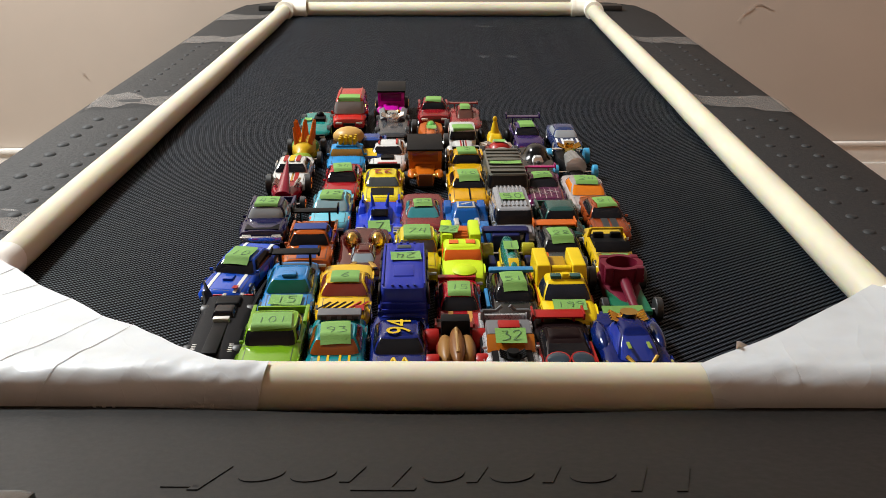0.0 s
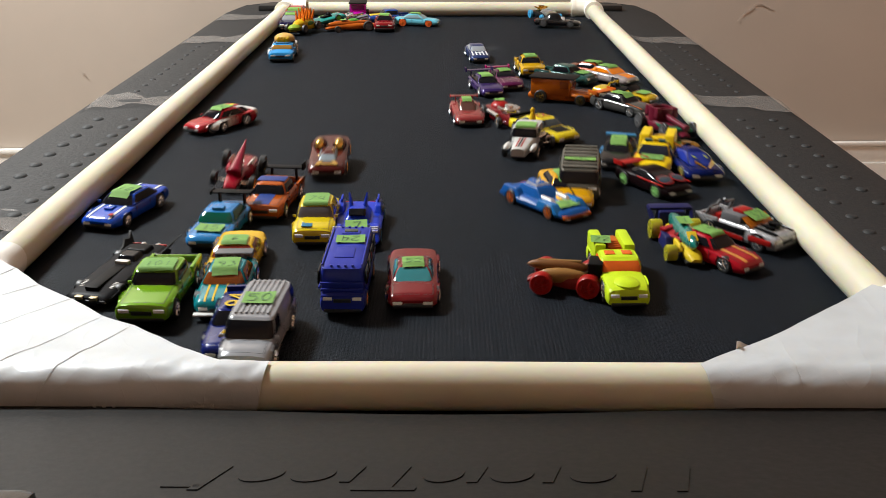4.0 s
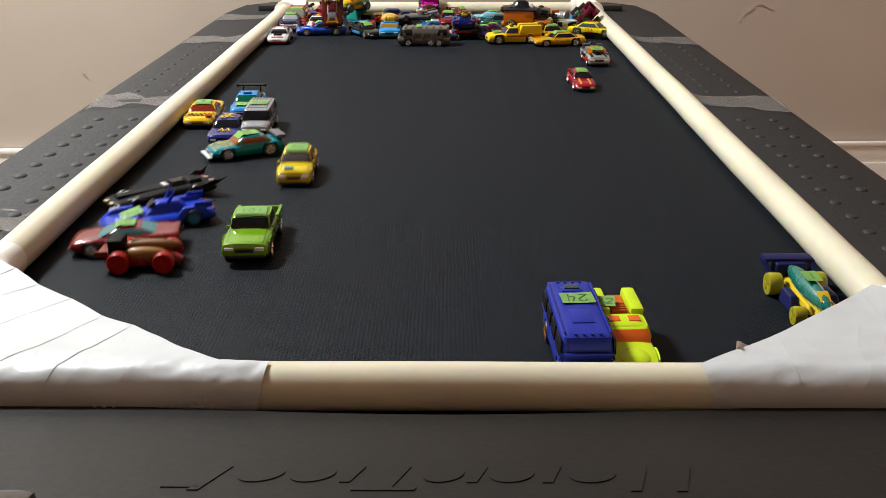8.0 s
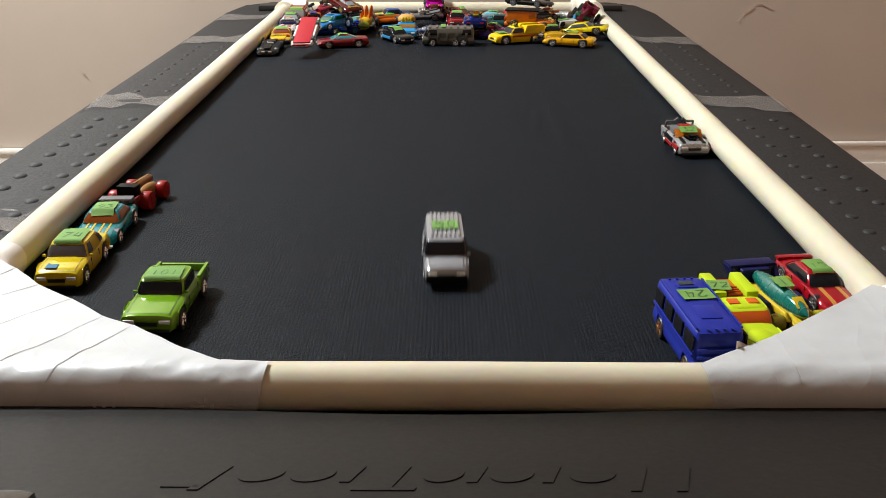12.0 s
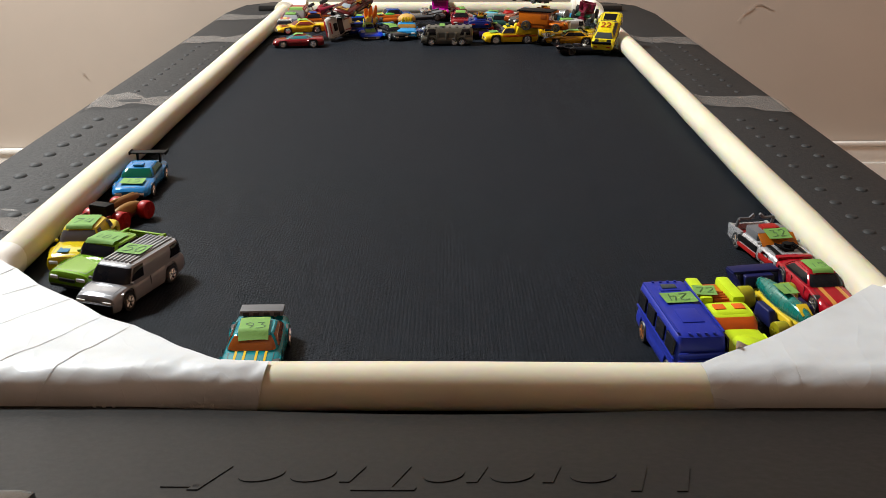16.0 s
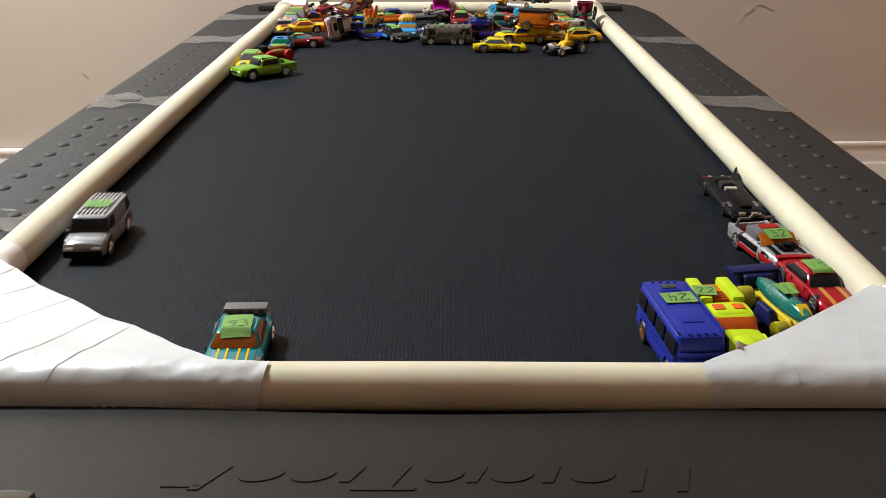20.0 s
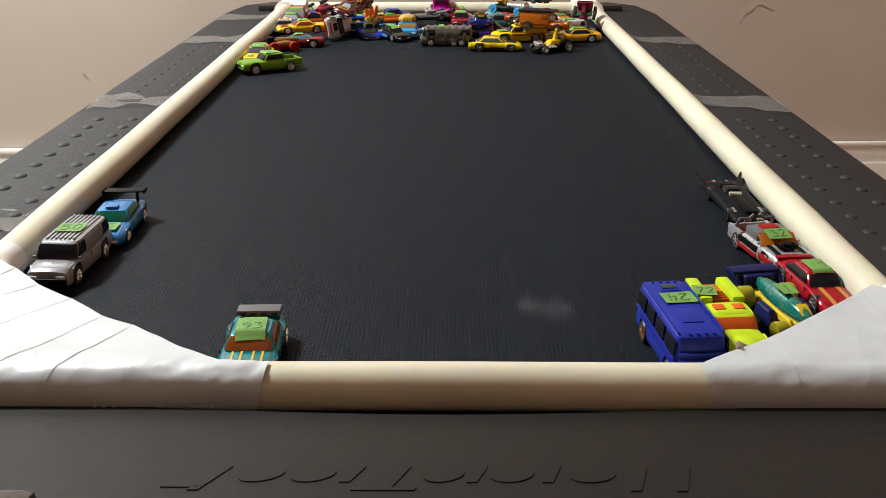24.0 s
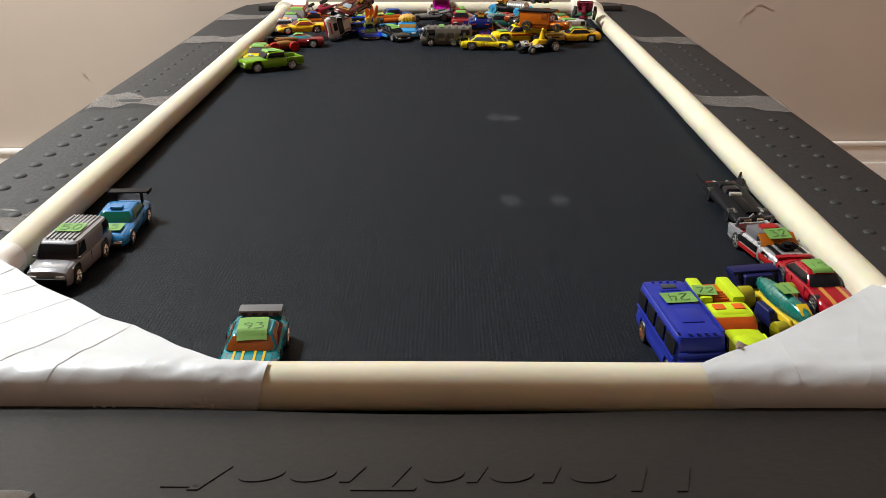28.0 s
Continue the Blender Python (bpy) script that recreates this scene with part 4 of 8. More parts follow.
    part("taillight_strip", box(bmesh.new(), (0, 0.020, 0.0135), (0.012, 0.004, 0.003), 0.0005), RED, car)
    car, c = toy_car("spid", "masked_car", "black and red toy car with mask front and wing", "coupe", plastic((0.014, 0.006, 0.007), 0.3), 0.2, rim=mat("lime_rim", (0.25, 0.6, 0.15), 0.4), cab=(-0.40, -0.05, 0.15, 0.30, 0.0118, 0.0185, 0.85, 0.6), glass=tint((0.01, 0.01, 0.012)), W=0.0285, L=0.066)
    wing(car, 0.028, 0.0172, 0.027, 0.010, RED, 0.013, 0.001)
    for s in (-1, 1):
        part("red_edge", box(bmesh.new(), (s * 0.0135, -0.012, 0.0122), (0.0016, 0.030, 0.0012), 0.0004), RED, car)
    for s in (-1, 1):
        eb = blob(bmesh.new(), (0, 0, 0), (0.0056, 0.0056, 0.0010), 14)
        eb.transform(pose(s * 0.0062, -0.021, 0.0150, 15, 0, s * 24))
        part("eye", eb, tint((0.03, 0.05, 0.07)), car)
        r = bmesh.new()
        lathe(r, [(-0.0005, 0.0058), (0.0004, 0.0063), (0.0006, 0.0055)], "Z", 16)
        r.transform(pose(s * 0.0062, -0.021, 0.0146, 15, 0, s * 24) @ Matrix.Diagonal((1, 1.02, 1, 1)))
        part("eye_rim", r, RED, car)
    car, c = toy_car("drg", "serpent_car", "clear blue toy fantasy car with gold engine and fangs", "coupe", gloss(mat("clear_blue", (0.002, 0.007, 0.07), 0.1, 0.0, 0.1, 0.4, 160), 0.12), L=0.071, W=0.0345, cab=(-0.36, -0.10, 0.12, 0.24, 0.0120, 0.0225, 0.62, 0.34), glass=tint((0.02, 0.04, 0.30)), rim=GOLD, tyre=mat("clear_olive", (0.20, 0.18, 0.05), 0.15, 0.0, 0.3))
    engine(car, 0.010, 0.0165, GOLD, 1.1)
    for s in (-1, 1):
        part("fang", rod(bmesh.new(), (s * 0.0075, -0.026, 0.0165), (s * 0.001, -0.034, 0.0130), 0.0013, 0.0006, 8), GOLD, car)
        part("flank", blob(bmesh.new(), (s * 0.0145, 0.008, 0.010), (0.0045, 0.018, 0.0065), 14), gloss(mat("clear_blue", (0.002, 0.010, 0.075), 0.1, 0.0, 0.2), 0.3), car)
        part("cheek_stripe", box(bmesh.new(), (s * 0.005, -0.014, 0.0187), (0.0018, 0.014, 0.0006), 0.0002), plastic((0.35, 0.45, 0.08)), car)
    sticker(car, (0, 0.024, 0.0190), (0.022, 0.006), "", 20)
    # second row
    car, c = toy_car("mus", "muscle_car", "blue toy muscle car with white stripes", "coupe", (0.010, 0.10, 0.70), 0.2, 0.076, num="10")
    hood_stripes(car, c, WHITE, (0.0085,), 0.0021)
    hood_stripes(car, c, WHITE, (0.0085,), 0.0021, 0.33, 0.49)
    part("race_bar", box(bmesh.new(), (0.008, -0.032, 0.0128), (0.003, 0.004, 0.0004)), RED, car)
    part("scoop", box(bmesh.new(), (0, -0.020, 0.0132), (0.006, 0.007, 0.0018), 0.0006), c["paint"], car)
    car, c = toy_car("l15", "tuner_car", "light blue toy coupe with green windows and a black wing", "coupe", (0.035, 0.31, 0.76), 0.3, num="15", num_at="hood", glass=tint((0.0, 0.075, 0.045)))
    wing(car, 0.031, 0.0225, 0.029, 0.009, BLACK, 0.0135)
    part("roof_scoop", box(bmesh.new(), (0, -0.001, c["top"] + 0.0008), (0.008, 0.006, 0.0018), 0.0006), c["paint"], car)
    car, c = toy_car("y6", "sports_car", "yellow toy sports car with striped bonnet and red windows", "coupe", (0.84, 0.50, 0.010), 0.2, 0.072, 0.031, num="6", glass=tint((0.16, 0.02, 0.01)), cab=(-0.19, -0.03, 0.14, 0.30, 0.0128, 0.0195, 0.92, 0.62))
    for k in range(6):
        hb = box(bmesh.new(), (0, 0, 0), (0.0011, 0.0115, 0.0003))
        hb.transform(pose(-0.0105 + 0.0042 * k, -0.0240, top_z(c, -0.33, 0.008) + 0.0005, 2, 0, -38))
        part("bonnet_stripe", hb, BLACK if k < 4 else RED, car)
    part("race_bar", box(bmesh.new(), (0.0095, -0.028, 0.0128), (0.005, 0.007, 0.0004)), RED, car)
    car, c = toy_car("v24", "van_bus_car", "tall violet-blue plastic toy van with a sticker on its roof", "bus", plastic((0.024, 0.044, 0.46), 0.35), L=0.074, W=0.0255, panes=("none",), rim=mat("copper_rim", (0.45, 0.18, 0.06), 0.3, 0.8), tyre=TYRE, cab=(-0.47, -0.455, 0.475, 0.495, 0.0148, 0.0320, 0.98, 0.92))
    for yy, ll in ((-0.012, 0.016), (0.022, 0.006)):
        part("roof_hatch", box(bmesh.new(), (0, yy, 0.0322), (0.011, ll, 0.0010), 0.0003), c["paint"], car)
    part("roof_vent", box(bmesh.new(), (0, 0.024, 0.0329), (0.008, 0.005, 0.0006), 0.0002), tint((0.03, 0.05, 0.06)), car)
    for s in (-1, 1):
        for k in range(4):
            part("side_window", box(bmesh.new(), (s * 0.01335, -0.0265 + 0.0165 * k, 0.0245), (0.0012, 0.0125, 0.0085), 0.0004, Euler((0, -s * 0.045, 0)).to_matrix()), DARKGLASS, car)
        part("side_rail", box(bmesh.new(), (s * 0.0132, 0.0, 0.0180), (0.0012, 0.066, 0.0014), 0.0004), c["paint"], car)
        part("roof_rail", box(bmesh.new(), (s * 0.0112, 0.0, 0.0322), (0.0010, 0.062, 0.0010), 0.0003), c["paint"], car)
        for k in range(4):
            part("rivet", rod(bmesh.new(), (-0.006 + 0.004 * k, s * 0.032, 0.0318), (-0.006 + 0.004 * k, s * 0.032, 0.0326), 0.0008, None, 8), c["paint"], car)
    for k in range(4):
        part("front_rib", box(bmesh.new(), (0, -0.0366, 0.010 + 0.0042 * k), (0.024, 0.0012, 0.0014), 0.0004), c["paint"], car)
    sticker(car, (0.001, 0.009, 0.0328), (0.0172, 0.0130), "24", 0, 3, True)
    car, c = toy_car("r15", "fastback_car", "red toy fastback with gold bonnet stripes", "coupe", (0.56, 0.008, 0.022), 0.25, 0.071, num="15", W=0.0252, raise_by=-0.0008)
    hood_stripes(car, c, mat("gold_print", (0.55, 0.25, 0.05), 0.4, 0.3), (0.0052,), 0.0026)
    part("rear_spoiler", box(bmesh.new(), (0, 0.0325, 0.0138), (0.0225, 0.005, 0.0022), 0.0008), c["paint"], car)
    car, c = toy_car("k51", "winged_coupe_car", "black toy coupe with a light blue wing and blue sides", "coupe", (0.012, 0.013, 0.015), 0.3, 0.073, 0.0268, num="51")
    part("roof_wing", box(bmesh.new(), (0, 0.016, 0.0208), (0.026, 0.006, 0.0022), 0.0008), SKY, car)
    for s in (-1, 1):
        part("side_skirt", box(bmesh.new(), (s * 0.0146, 0.002, 0.0070), (0.0022, 0.026, 0.004), 0.0008), SKY, car)
    car, c = toy_car("y199", "rescue_truck_car", "yellow plastic toy rescue truck with roof boxes", "van", plastic((0.86, 0.59, 0.008), 0.35), L=0.078, W=0.030, num="199", num_at="hood", cab=(-0.22, -0.10, 0.06, 0.08, 0.0155, 0.0255, 0.92, 0.66), rf=0.0062, rr=0.0062, glass=tint((0.01, 0.015, 0.03)))
    for s in (-1, 1):
        part("roof_box", taper(bmesh.new(), (s * 0.0102, 0.022, 0.0215), (0.0092, 0.034, 0.0125), 0.86, 0.84, 0.06, 0.0010), c["paint"], car)
        part("cab_lamp", box(bmesh.new(), (s * 0.0055, -0.004, 0.0266), (0.006, 0.005, 0.0022), 0.0006), tint((0.02, 0.10, 0.09)), car)
        part("side_stripe", box(bmesh.new(), (s * 0.0149, 0.012, 0.0125), (0.0008, 0.05, 0.003), 0.0002), ORANGE, car)
    part("beacon", box(bmesh.new(), (0, -0.004, 0.0272), (0.004, 0.004, 0.0030), 0.0008), c["paint"], car)
    part("pump_deck", box(bmesh.new(), (0, 0.022, 0.0190), (0.010, 0.032, 0.006), 0.001), plastic((0.6, 0.33, 0.01)), car)
    part("pump_drum", rod(bmesh.new(), (-0.0055, 0.013, 0.0235), (0.0055, 0.013, 0.0235), 0.0026, None, 12), c["paint"], car)
    car, c = toy_car("can", "cannon_car", "maroon plastic toy car carrying a big turret and cannon", "racer", plastic((0.20, 0.012, 0.035)), L=0.076, W=0.032, rim=GREY, arch=False, rf=0.0068, rr=0.0072)
    t = bmesh.new()
    lathe(t, [(0.010, 0.011), (0.022, 0.0125), (0.0245, 0.0125), (0.0245, 0.0092), (0.014, 0.0085)], "Z", 22, (0, 0.010, 0))
    part("turret", t, plastic((0.20, 0.012, 0.035)), car)
    for k in range(4):
        a = math.tau * k / 4 + 0.785
        part("turret_lug", box(bmesh.new(), (0.0125 * math.cos(a), 0.010 + 0.0125 * math.sin(a), 0.020), (0.005, 0.005, 0.010), 0.001), plastic((0.20, 0.012, 0.035)), car)
    part("barrel", rod(bmesh.new(), (0, 0.002, 0.0170), (0, -0.034, 0.0125), 0.0036, 0.0022, 14), plastic((0.20, 0.012, 0.035)), car)
    part("muzzle", rod(bmesh.new(), (0, -0.033, 0.0126), (0, -0.037, 0.0122), 0.0032, 0.0032, 14), plastic((0.20, 0.012, 0.035)), car)
    part("deck_plate", box(bmesh.new(), (0, -0.014, 0.0088), (0.021, 0.034, 0.003), 0.0008), plastic((0.02, 0.20, 0.10)), car)
    # third row
    car, c = toy_car("d42", "offroad_pickup_car", "dark blue toy off-road pickup with chrome front and black bonnet", "pickup", (0.012, 0.012, 0.085), 0.4, 0.075, 0.031, num="42", raise_by=0.0025, rf=0.0068, rr=0.0068, glass=tint((0.30, 0.31, 0.32)), sides=CHROME)
    bed(car, c)
    part("bonnet", box(bmesh.new(), (0, -0.024, 0.0163), (0.022, 0.021, 0.0014), 0.0006), BLACK, car)
    part("bull_bar", box(bmesh.new(), (0, -0.0385, 0.0105), (0.028, 0.0026, 0.005), 0.001), CHROME, car)
    car, c = toy_car("ob", "orange_pickup_car", "blue and orange toy race pickup with a black wing", "pickup", (0.62, 0.12, 0.01), 0.3, 0.074, 0.031)
    bed(car, c, plastic((0.02, 0.06, 0.30)))
    part("roof_panel", box(bmesh.new(), (0, 0.0015, c["top"] + 0.0003), (0.021, 0.0115, 0.0008), 0.0003), plastic((0.02, 0.06, 0.30)), car)
    hood_stripes(car, c, plastic((0.02, 0.06, 0.30)), (0.0,), 0.012, -0.46, -0.17)
    wing(car, 0.035, 0.0225, 0.031, 0.008, BLACK, 0.012, 0.003)
    car, c = toy_car("irn", "armour_car", "maroon toy car with two gold domes and a gold mask", "coupe", (0.13, 0.012, 0.010), 0.6, 0.072, 0.032, cab=(-0.34, -0.20, -0.02, 0.16, 0.0120, 0.0165, 0.46, 0.28), glass=tint((0.25, 0.30, 0.33)), rim=GOLD)
    for s in (-1, 1):
        part("dome_ring", blob(bmesh.new(), (s * 0.0080, 0.010, 0.0145), (0.0060, 0.0110, 0.0068), 18), c["paint"], car)
        part("gold_dome", blob(bmesh.new(), (s * 0.0080, 0.0055, 0.0160), (0.0043, 0.0085, 0.0060), 16), GOLD, car)
        part("mask_cheek", box(bmesh.new(), (s * 0.006, -0.027, 0.0118), (0.0035, 0.012, 0.0022), 0.0008, Euler((0, 0, radians(s * 18))).to_matrix()), GOLD, car)
    part("mask_brow", box(bmesh.new(), (0, -0.030, 0.0118), (0.013, 0.003, 0.002), 0.0006), GOLD, car)
    car, c = toy_car("y74", "hatchback_car", "yellow toy hatchback with a green roof sticker", "van", (0.74, 0.55, 0.01), 0.2, 0.066, 0.0282, num="74", glass=tint((0.10, 0.09, 0.10)), cab=(-0.18, -0.08, 0.26, 0.40, 0.0150, 0.0246, 0.92, 0.72), raise_by=-0.0008)
    part("bonnet_print", box(bmesh.new(), (-0.004, -0.024, 0.0152), (0.007, 0.010, 0.0004)), plastic((0.05, 0.25, 0.40)), car)
    car, c = toy_car("n72", "ladder_truck_car", "neon yellow-green toy emergency truck with orange windows", "van", NEON, L=0.076, W=0.0256, num=None, cab=(-0.20, -0.10, 0.10, 0.12, 0.0150, 0.0228, 0.94, 0.84), panes=("windscreen", "side_window"), glass=tint((0.85, 0.14, 0.01)), rf=0.0062, rr=0.0062)
    for s in (-1, 1):
        part("rear_box", box(bmesh.new(), (s * 0.0088, 0.0235, 0.0196), (0.0072, 0.029, 0.0108), 0.0018), NEON, car)
        part("roof_light", box(bmesh.new(), (s * 0.0052, 0.0005, 0.0229), (0.006, 0.0065, 0.0014), 0.0004), tint((0.85, 0.14, 0.01)), car)
    for k in range(4):
        part("hose_rib", rod(bmesh.new(), (-0.0040, 0.012 + 0.003 * k, 0.0220), (0.0040, 0.012 + 0.003 * k, 0.0220), 0.0011, None, 8), ORANGE, car)
    part("tool_tray", box(bmesh.new(), (0, 0.020, 0.0190), (0.0100, 0.030, 0.005), 0.001), ORANGE, car)
    part("bonnet_scoop", blob(bmesh.new(), (0, -0.028, 0.0150), (0.008, 0.009, 0.0025), 14), NEON, car)
    sticker(car, (-0.0075, 0.018, 0.0253), (0.0120, 0.013), "72", 0, -8)
    clear = gloss(mat("clear_yellow", (0.42, 0.38, 0.015), 0.12, 0.0, 0.3, glass=0.35), 0.4)
    navy = plastic((0.012, 0.016, 0.11))
    car, c = toy_car("tdr", "dragster_car", "clear teal toy dragster with yellow wheels and blue wing", "racer", plastic((0.72, 0.52, 0.02)), L=0.072, W=0.031, ww=1.7, rim=clear, tyre=clear, arch=False, rf=0.0054, rr=0.0068,
                     prof=[(-0.5, 0.0060, 0.22), (-0.40, 0.0085, 0.34), (-0.15, 0.0100, 0.42), (0.05, 0.0100, 0.40), (0.30, 0.0095, 0.36), (0.5, 0.0085, 0.30)])
    part("canopy", blob(bmesh.new(), (0, 0.001, 0.0135), (0.0056, 0.032, 0.0070), 20), mat("teal_mesh_glass", (0.006, 0.14, 0.115), 0.10, 0.1, 0.7, 0.35, 160), car)
    part("wing", box(bmesh.new(), (0, 0.0385, 0.0180), (0.0290, 0.0100, 0.0022), 0.0008), navy, car)
    part("engine_cover", taper(bmesh.new(), (0, 0.0335, 0.0115), (0.0200, 0.0120, 0.0120), 0.9, 0.8, 0.0), navy, car)
    for s in (-1, 1):
        part("wing_strut", plate(bmesh.new(), s * 0.0118, 0.0020, [(0.020, 0.0060), (0.034, 0.0060), (0.0430, 0.0180), (0.0340, 0.0180)], s * 0.22), navy, car)
        part("side_scoop", taper(bmesh.new(), (s * 0.0115, -0.004, 0.0080), (0.0070, 0.020, 0.0090), 0.6, 0.7, 0.15), navy, car)
        part("front_arm", box(bmesh.new(), (s * 0.0085, -0.021, 0.0058), (0.0090, 0.0030, 0.0026), 0.0008), navy, car)
        part("side_panel", taper(bmesh.new(), (s * 0.0072, -0.012, 0.0098), (0.0036, 0.026, 0.0046), 0.6, 0.7, 0.0), plastic((0.75, 0.52, 0.02)), car)
    part("frame_rail", box(bmesh.new(), (0, 0.002, 0.0048), (0.018, 0.050, 0.003), 0.001), navy, car)
    part("nose_panel", box(bmesh.new(), (0, -0.021, 0.0178), (0.0062, 0.0090, 0.0008), 0.0003, Euler((radians(24), 0, 0)).to_matrix()), plastic((0.75, 0.50, 0.02)), car)
    for k in range(13):
        r = bmesh.new()
        h = math.sqrt(1 - ((k - 6) * 0.0045 / 0.032) ** 2)
        lathe(r, [(-0.00015, 0.0054 * h), (0, 0.00568 * h), (0.00015, 0.0054 * h)], "Y", 18)
        g = part("canopy_band", r, mat("pale_band", (0.22, 0.42, 0.36), 0.3), car)
        g.matrix_basis = pose(0, 0.001 + (k - 6) * 0.0045, 0.0135) @ Matrix.Diagonal((1, 1, 1.25, 1))
    sticker(car, (0, 0.000, 0.0217), (0.0092, 0.0135), "1", 2)
    car, c = toy_car("g38", "rally_car", "smoked grey toy coupe with an orange rear wing", "coupe", (0.10, 0.098, 0.092), 0.5, W=0.0280, num="28")
    wing(car, 0.030, 0.0180, 0.028, 0.011, ORANGE, 0.0135, 0.001)
    hood_stripes(car, c, ORANGE, (0.010,), 0.0012)
    car, c = toy_car("ycv", "convertible_car", "yellow toy convertible with a black interior", "coupe", (0.70, 0.45, 0.01), 0.15, 0.070, num="", num_at="hood", cab=False, W=0.0272)
    part("interior", box(bmesh.new(), (0, 0.007, 0.0142), (0.021, 0.022, 0.0018), 0.0006), BLACK, car)
    part("windscreen", box(bmesh.new(), (0, -0.010, 0.0165), (0.022, 0.0011, 0.0075), 0.0004, Euler((radians(-45), 0, 0)).to_matrix()), DARKGLASS, car)
    for s in (-1, 1):
        part("seat", box(bmesh.new(), (s * 0.0055, 0.012, 0.0160), (0.007, 0.004, 0.005), 0.0012), BLACK, car)
        part("roll_post", rod(bmesh.new(), (s * 0.011, 0.017, 0.013), (s * 0.010, 0.014, 0.0205), 0.001, None, 8), YELLOW, car)
    part("roll_bar", rod(bmesh.new(), (-0.010, 0.014, 0.0205), (0.010, 0.014, 0.0205), 0.001, None, 8), YELLOW, car)
    # fourth row
    car, c = toy_car("rsp", "spike_rod_car", "toy hot rod with a tall red spike nose and chrome engine", "racer", (0.45, 0.01, 0.03), 0.3, L=0.074, W=0.032, arch=False, rf=0.0055, rr=0.0075, rim=GOLD)
    part("spike", rod(bmesh.new(), (0, -0.020, 0.011), (0, 0.020, 0.029), 0.0062, 0.0006, 16), gloss(mat("clear_red", (0.17, 0.003, 0.018), 0.12, 0.0, 0.3), 0.3), car)
    for s in (-1, 1):
        engine_at = bmesh.new()
        for k in range(4):
            rod(engine_at, (s * 0.005, 0.004 + 0.004 * k, 0.010), (s * 0.0095, 0.004 + 0.004 * k, 0.0150), 0.0012, None, 8)
        part("exhaust_bank", engine_at, CHROME, car)
        part("front_arm", rod(bmesh.new(), (s * 0.003, -0.026, 0.006), (s * 0.013, -0.022, 0.0055), 0.0010, None, 8), CHROME, car)
    car, c = toy_car("lb", "clear_coupe_car", "clear light blue toy coupe with orange wheels", "coupe", gloss(mat("clear_sky", (0.10, 0.36, 0.45), 0.12, 0.0, 0.2, 0.1, 120), 0.3), num="12", rim=ORANGE, tyre=mat("orange_tyre", (0.65, 0.10, 0.02), 0.4), glass=tint((0.22, 0.33, 0.36)), cab=(-0.22, -0.04, 0.16, 0.36, 0.0126, 0.0205, 0.92, 0.66), W=0.0282)
    car, c = toy_car("bw7", "finned_racer_car", "blue toy racer with two tall fins and white bars", "flat", plastic((0.010, 0.052, 0.66), 0.3), L=0.078, W=0.034, rim=SKY)
    sticker(car, (0, -0.0175, 0.0112), (0.0150, 0.0150), "7", 14, 4)
    part("canopy", taper(bmesh.new(), (0, 0.006, 0.0135), (0.019, 0.036, 0.009), 0.55, 0.42, 0.06, 0.002), c["paint"], car)
    vb = taper(bmesh.new(), (0, 0, 0), (0.0120, 0.0065, 0.0012), 0.7, 0.9, 0, 0.0004)
    vb.transform(pose(0, -0.0035, 0.0168, 38, 0, 0))
    part("visor", vb, DARKGLASS, car)
    for s in (-1, 1):
        part("front_fender", taper(bmesh.new(), (s * 0.0128, -0.024, 0.0090), (0.0080, 0.024, 0.0065), 0.7, 0.6, 0.1), c["paint"], car)
        part("rear_fender", taper(bmesh.new(), (s * 0.0132, 0.022, 0.0105), (0.0070, 0.026, 0.0080), 0.6, 0.6, 0.1), c["paint"], car)
    for s in (-1, 1):
        part("ear_fin", rod(bmesh.new(), (s * 0.0045, 0.008, 0.0165), (s * 0.0062, 0.013, 0.0265), 0.0017, 0.0005, 8), c["paint"], car)
        part("tail_fin", box(bmesh.new(), (s * 0.013, 0.031, 0.0145), (0.0014, 0.013, 0.005), 0.0005), c["paint"], car)
        for k in range(3):
            part("fender_bar", box(bmesh.new(), (s * 0.0125, -0.030 + 0.0028 * k, 0.0115 + 0.0006 * k), (0.0056, 0.0010, 0.0016), 0.0003), WHITE, car)
    car, c = toy_car("r52", "bubble_coupe_car", "red toy sports car with a teal canopy", "coupe", (0.27, 0.014, 0.020), 0.35, 0.072, 0.031, glass=tint((0.04, 0.20, 0.22)), num="52", cab=(-0.26, -0.04, 0.10, 0.34, 0.0122, 0.0185, 0.78, 0.50))
    car, c = toy_car("b3", "shield_car", "bright blue toy fantasy car with a silver crest", "flat", plastic((0.01, 0.12, 0.45), 0.25), L=0.074, W=0.032, rim=ORANGE, num="3", num_at="hood")
    part("canopy", taper(bmesh.new(), (0, 0.008, 0.0135), (0.022, 0.036, 0.009), 0.66, 0.5, 0.04, 0.0016), c["paint"], car)
    part("crest", box(bmesh.new(), (0, 0.009, 0.0184), (0.0125, 0.013, 0.0012), 0.0004), SILVER, car)
    part("crest_field", box(bmesh.new(), (0, 0.009, 0.0190), (0.0095, 0.010, 0.0008), 0.0003), c["paint"], car)
    part("crest_bolt", box(bmesh.new(), (0, 0.009, 0.0194), (0.0075, 0.0022, 0.0008), 0.0003, Euler((0, 0, 0.6)).to_matrix()), SILVER, car)
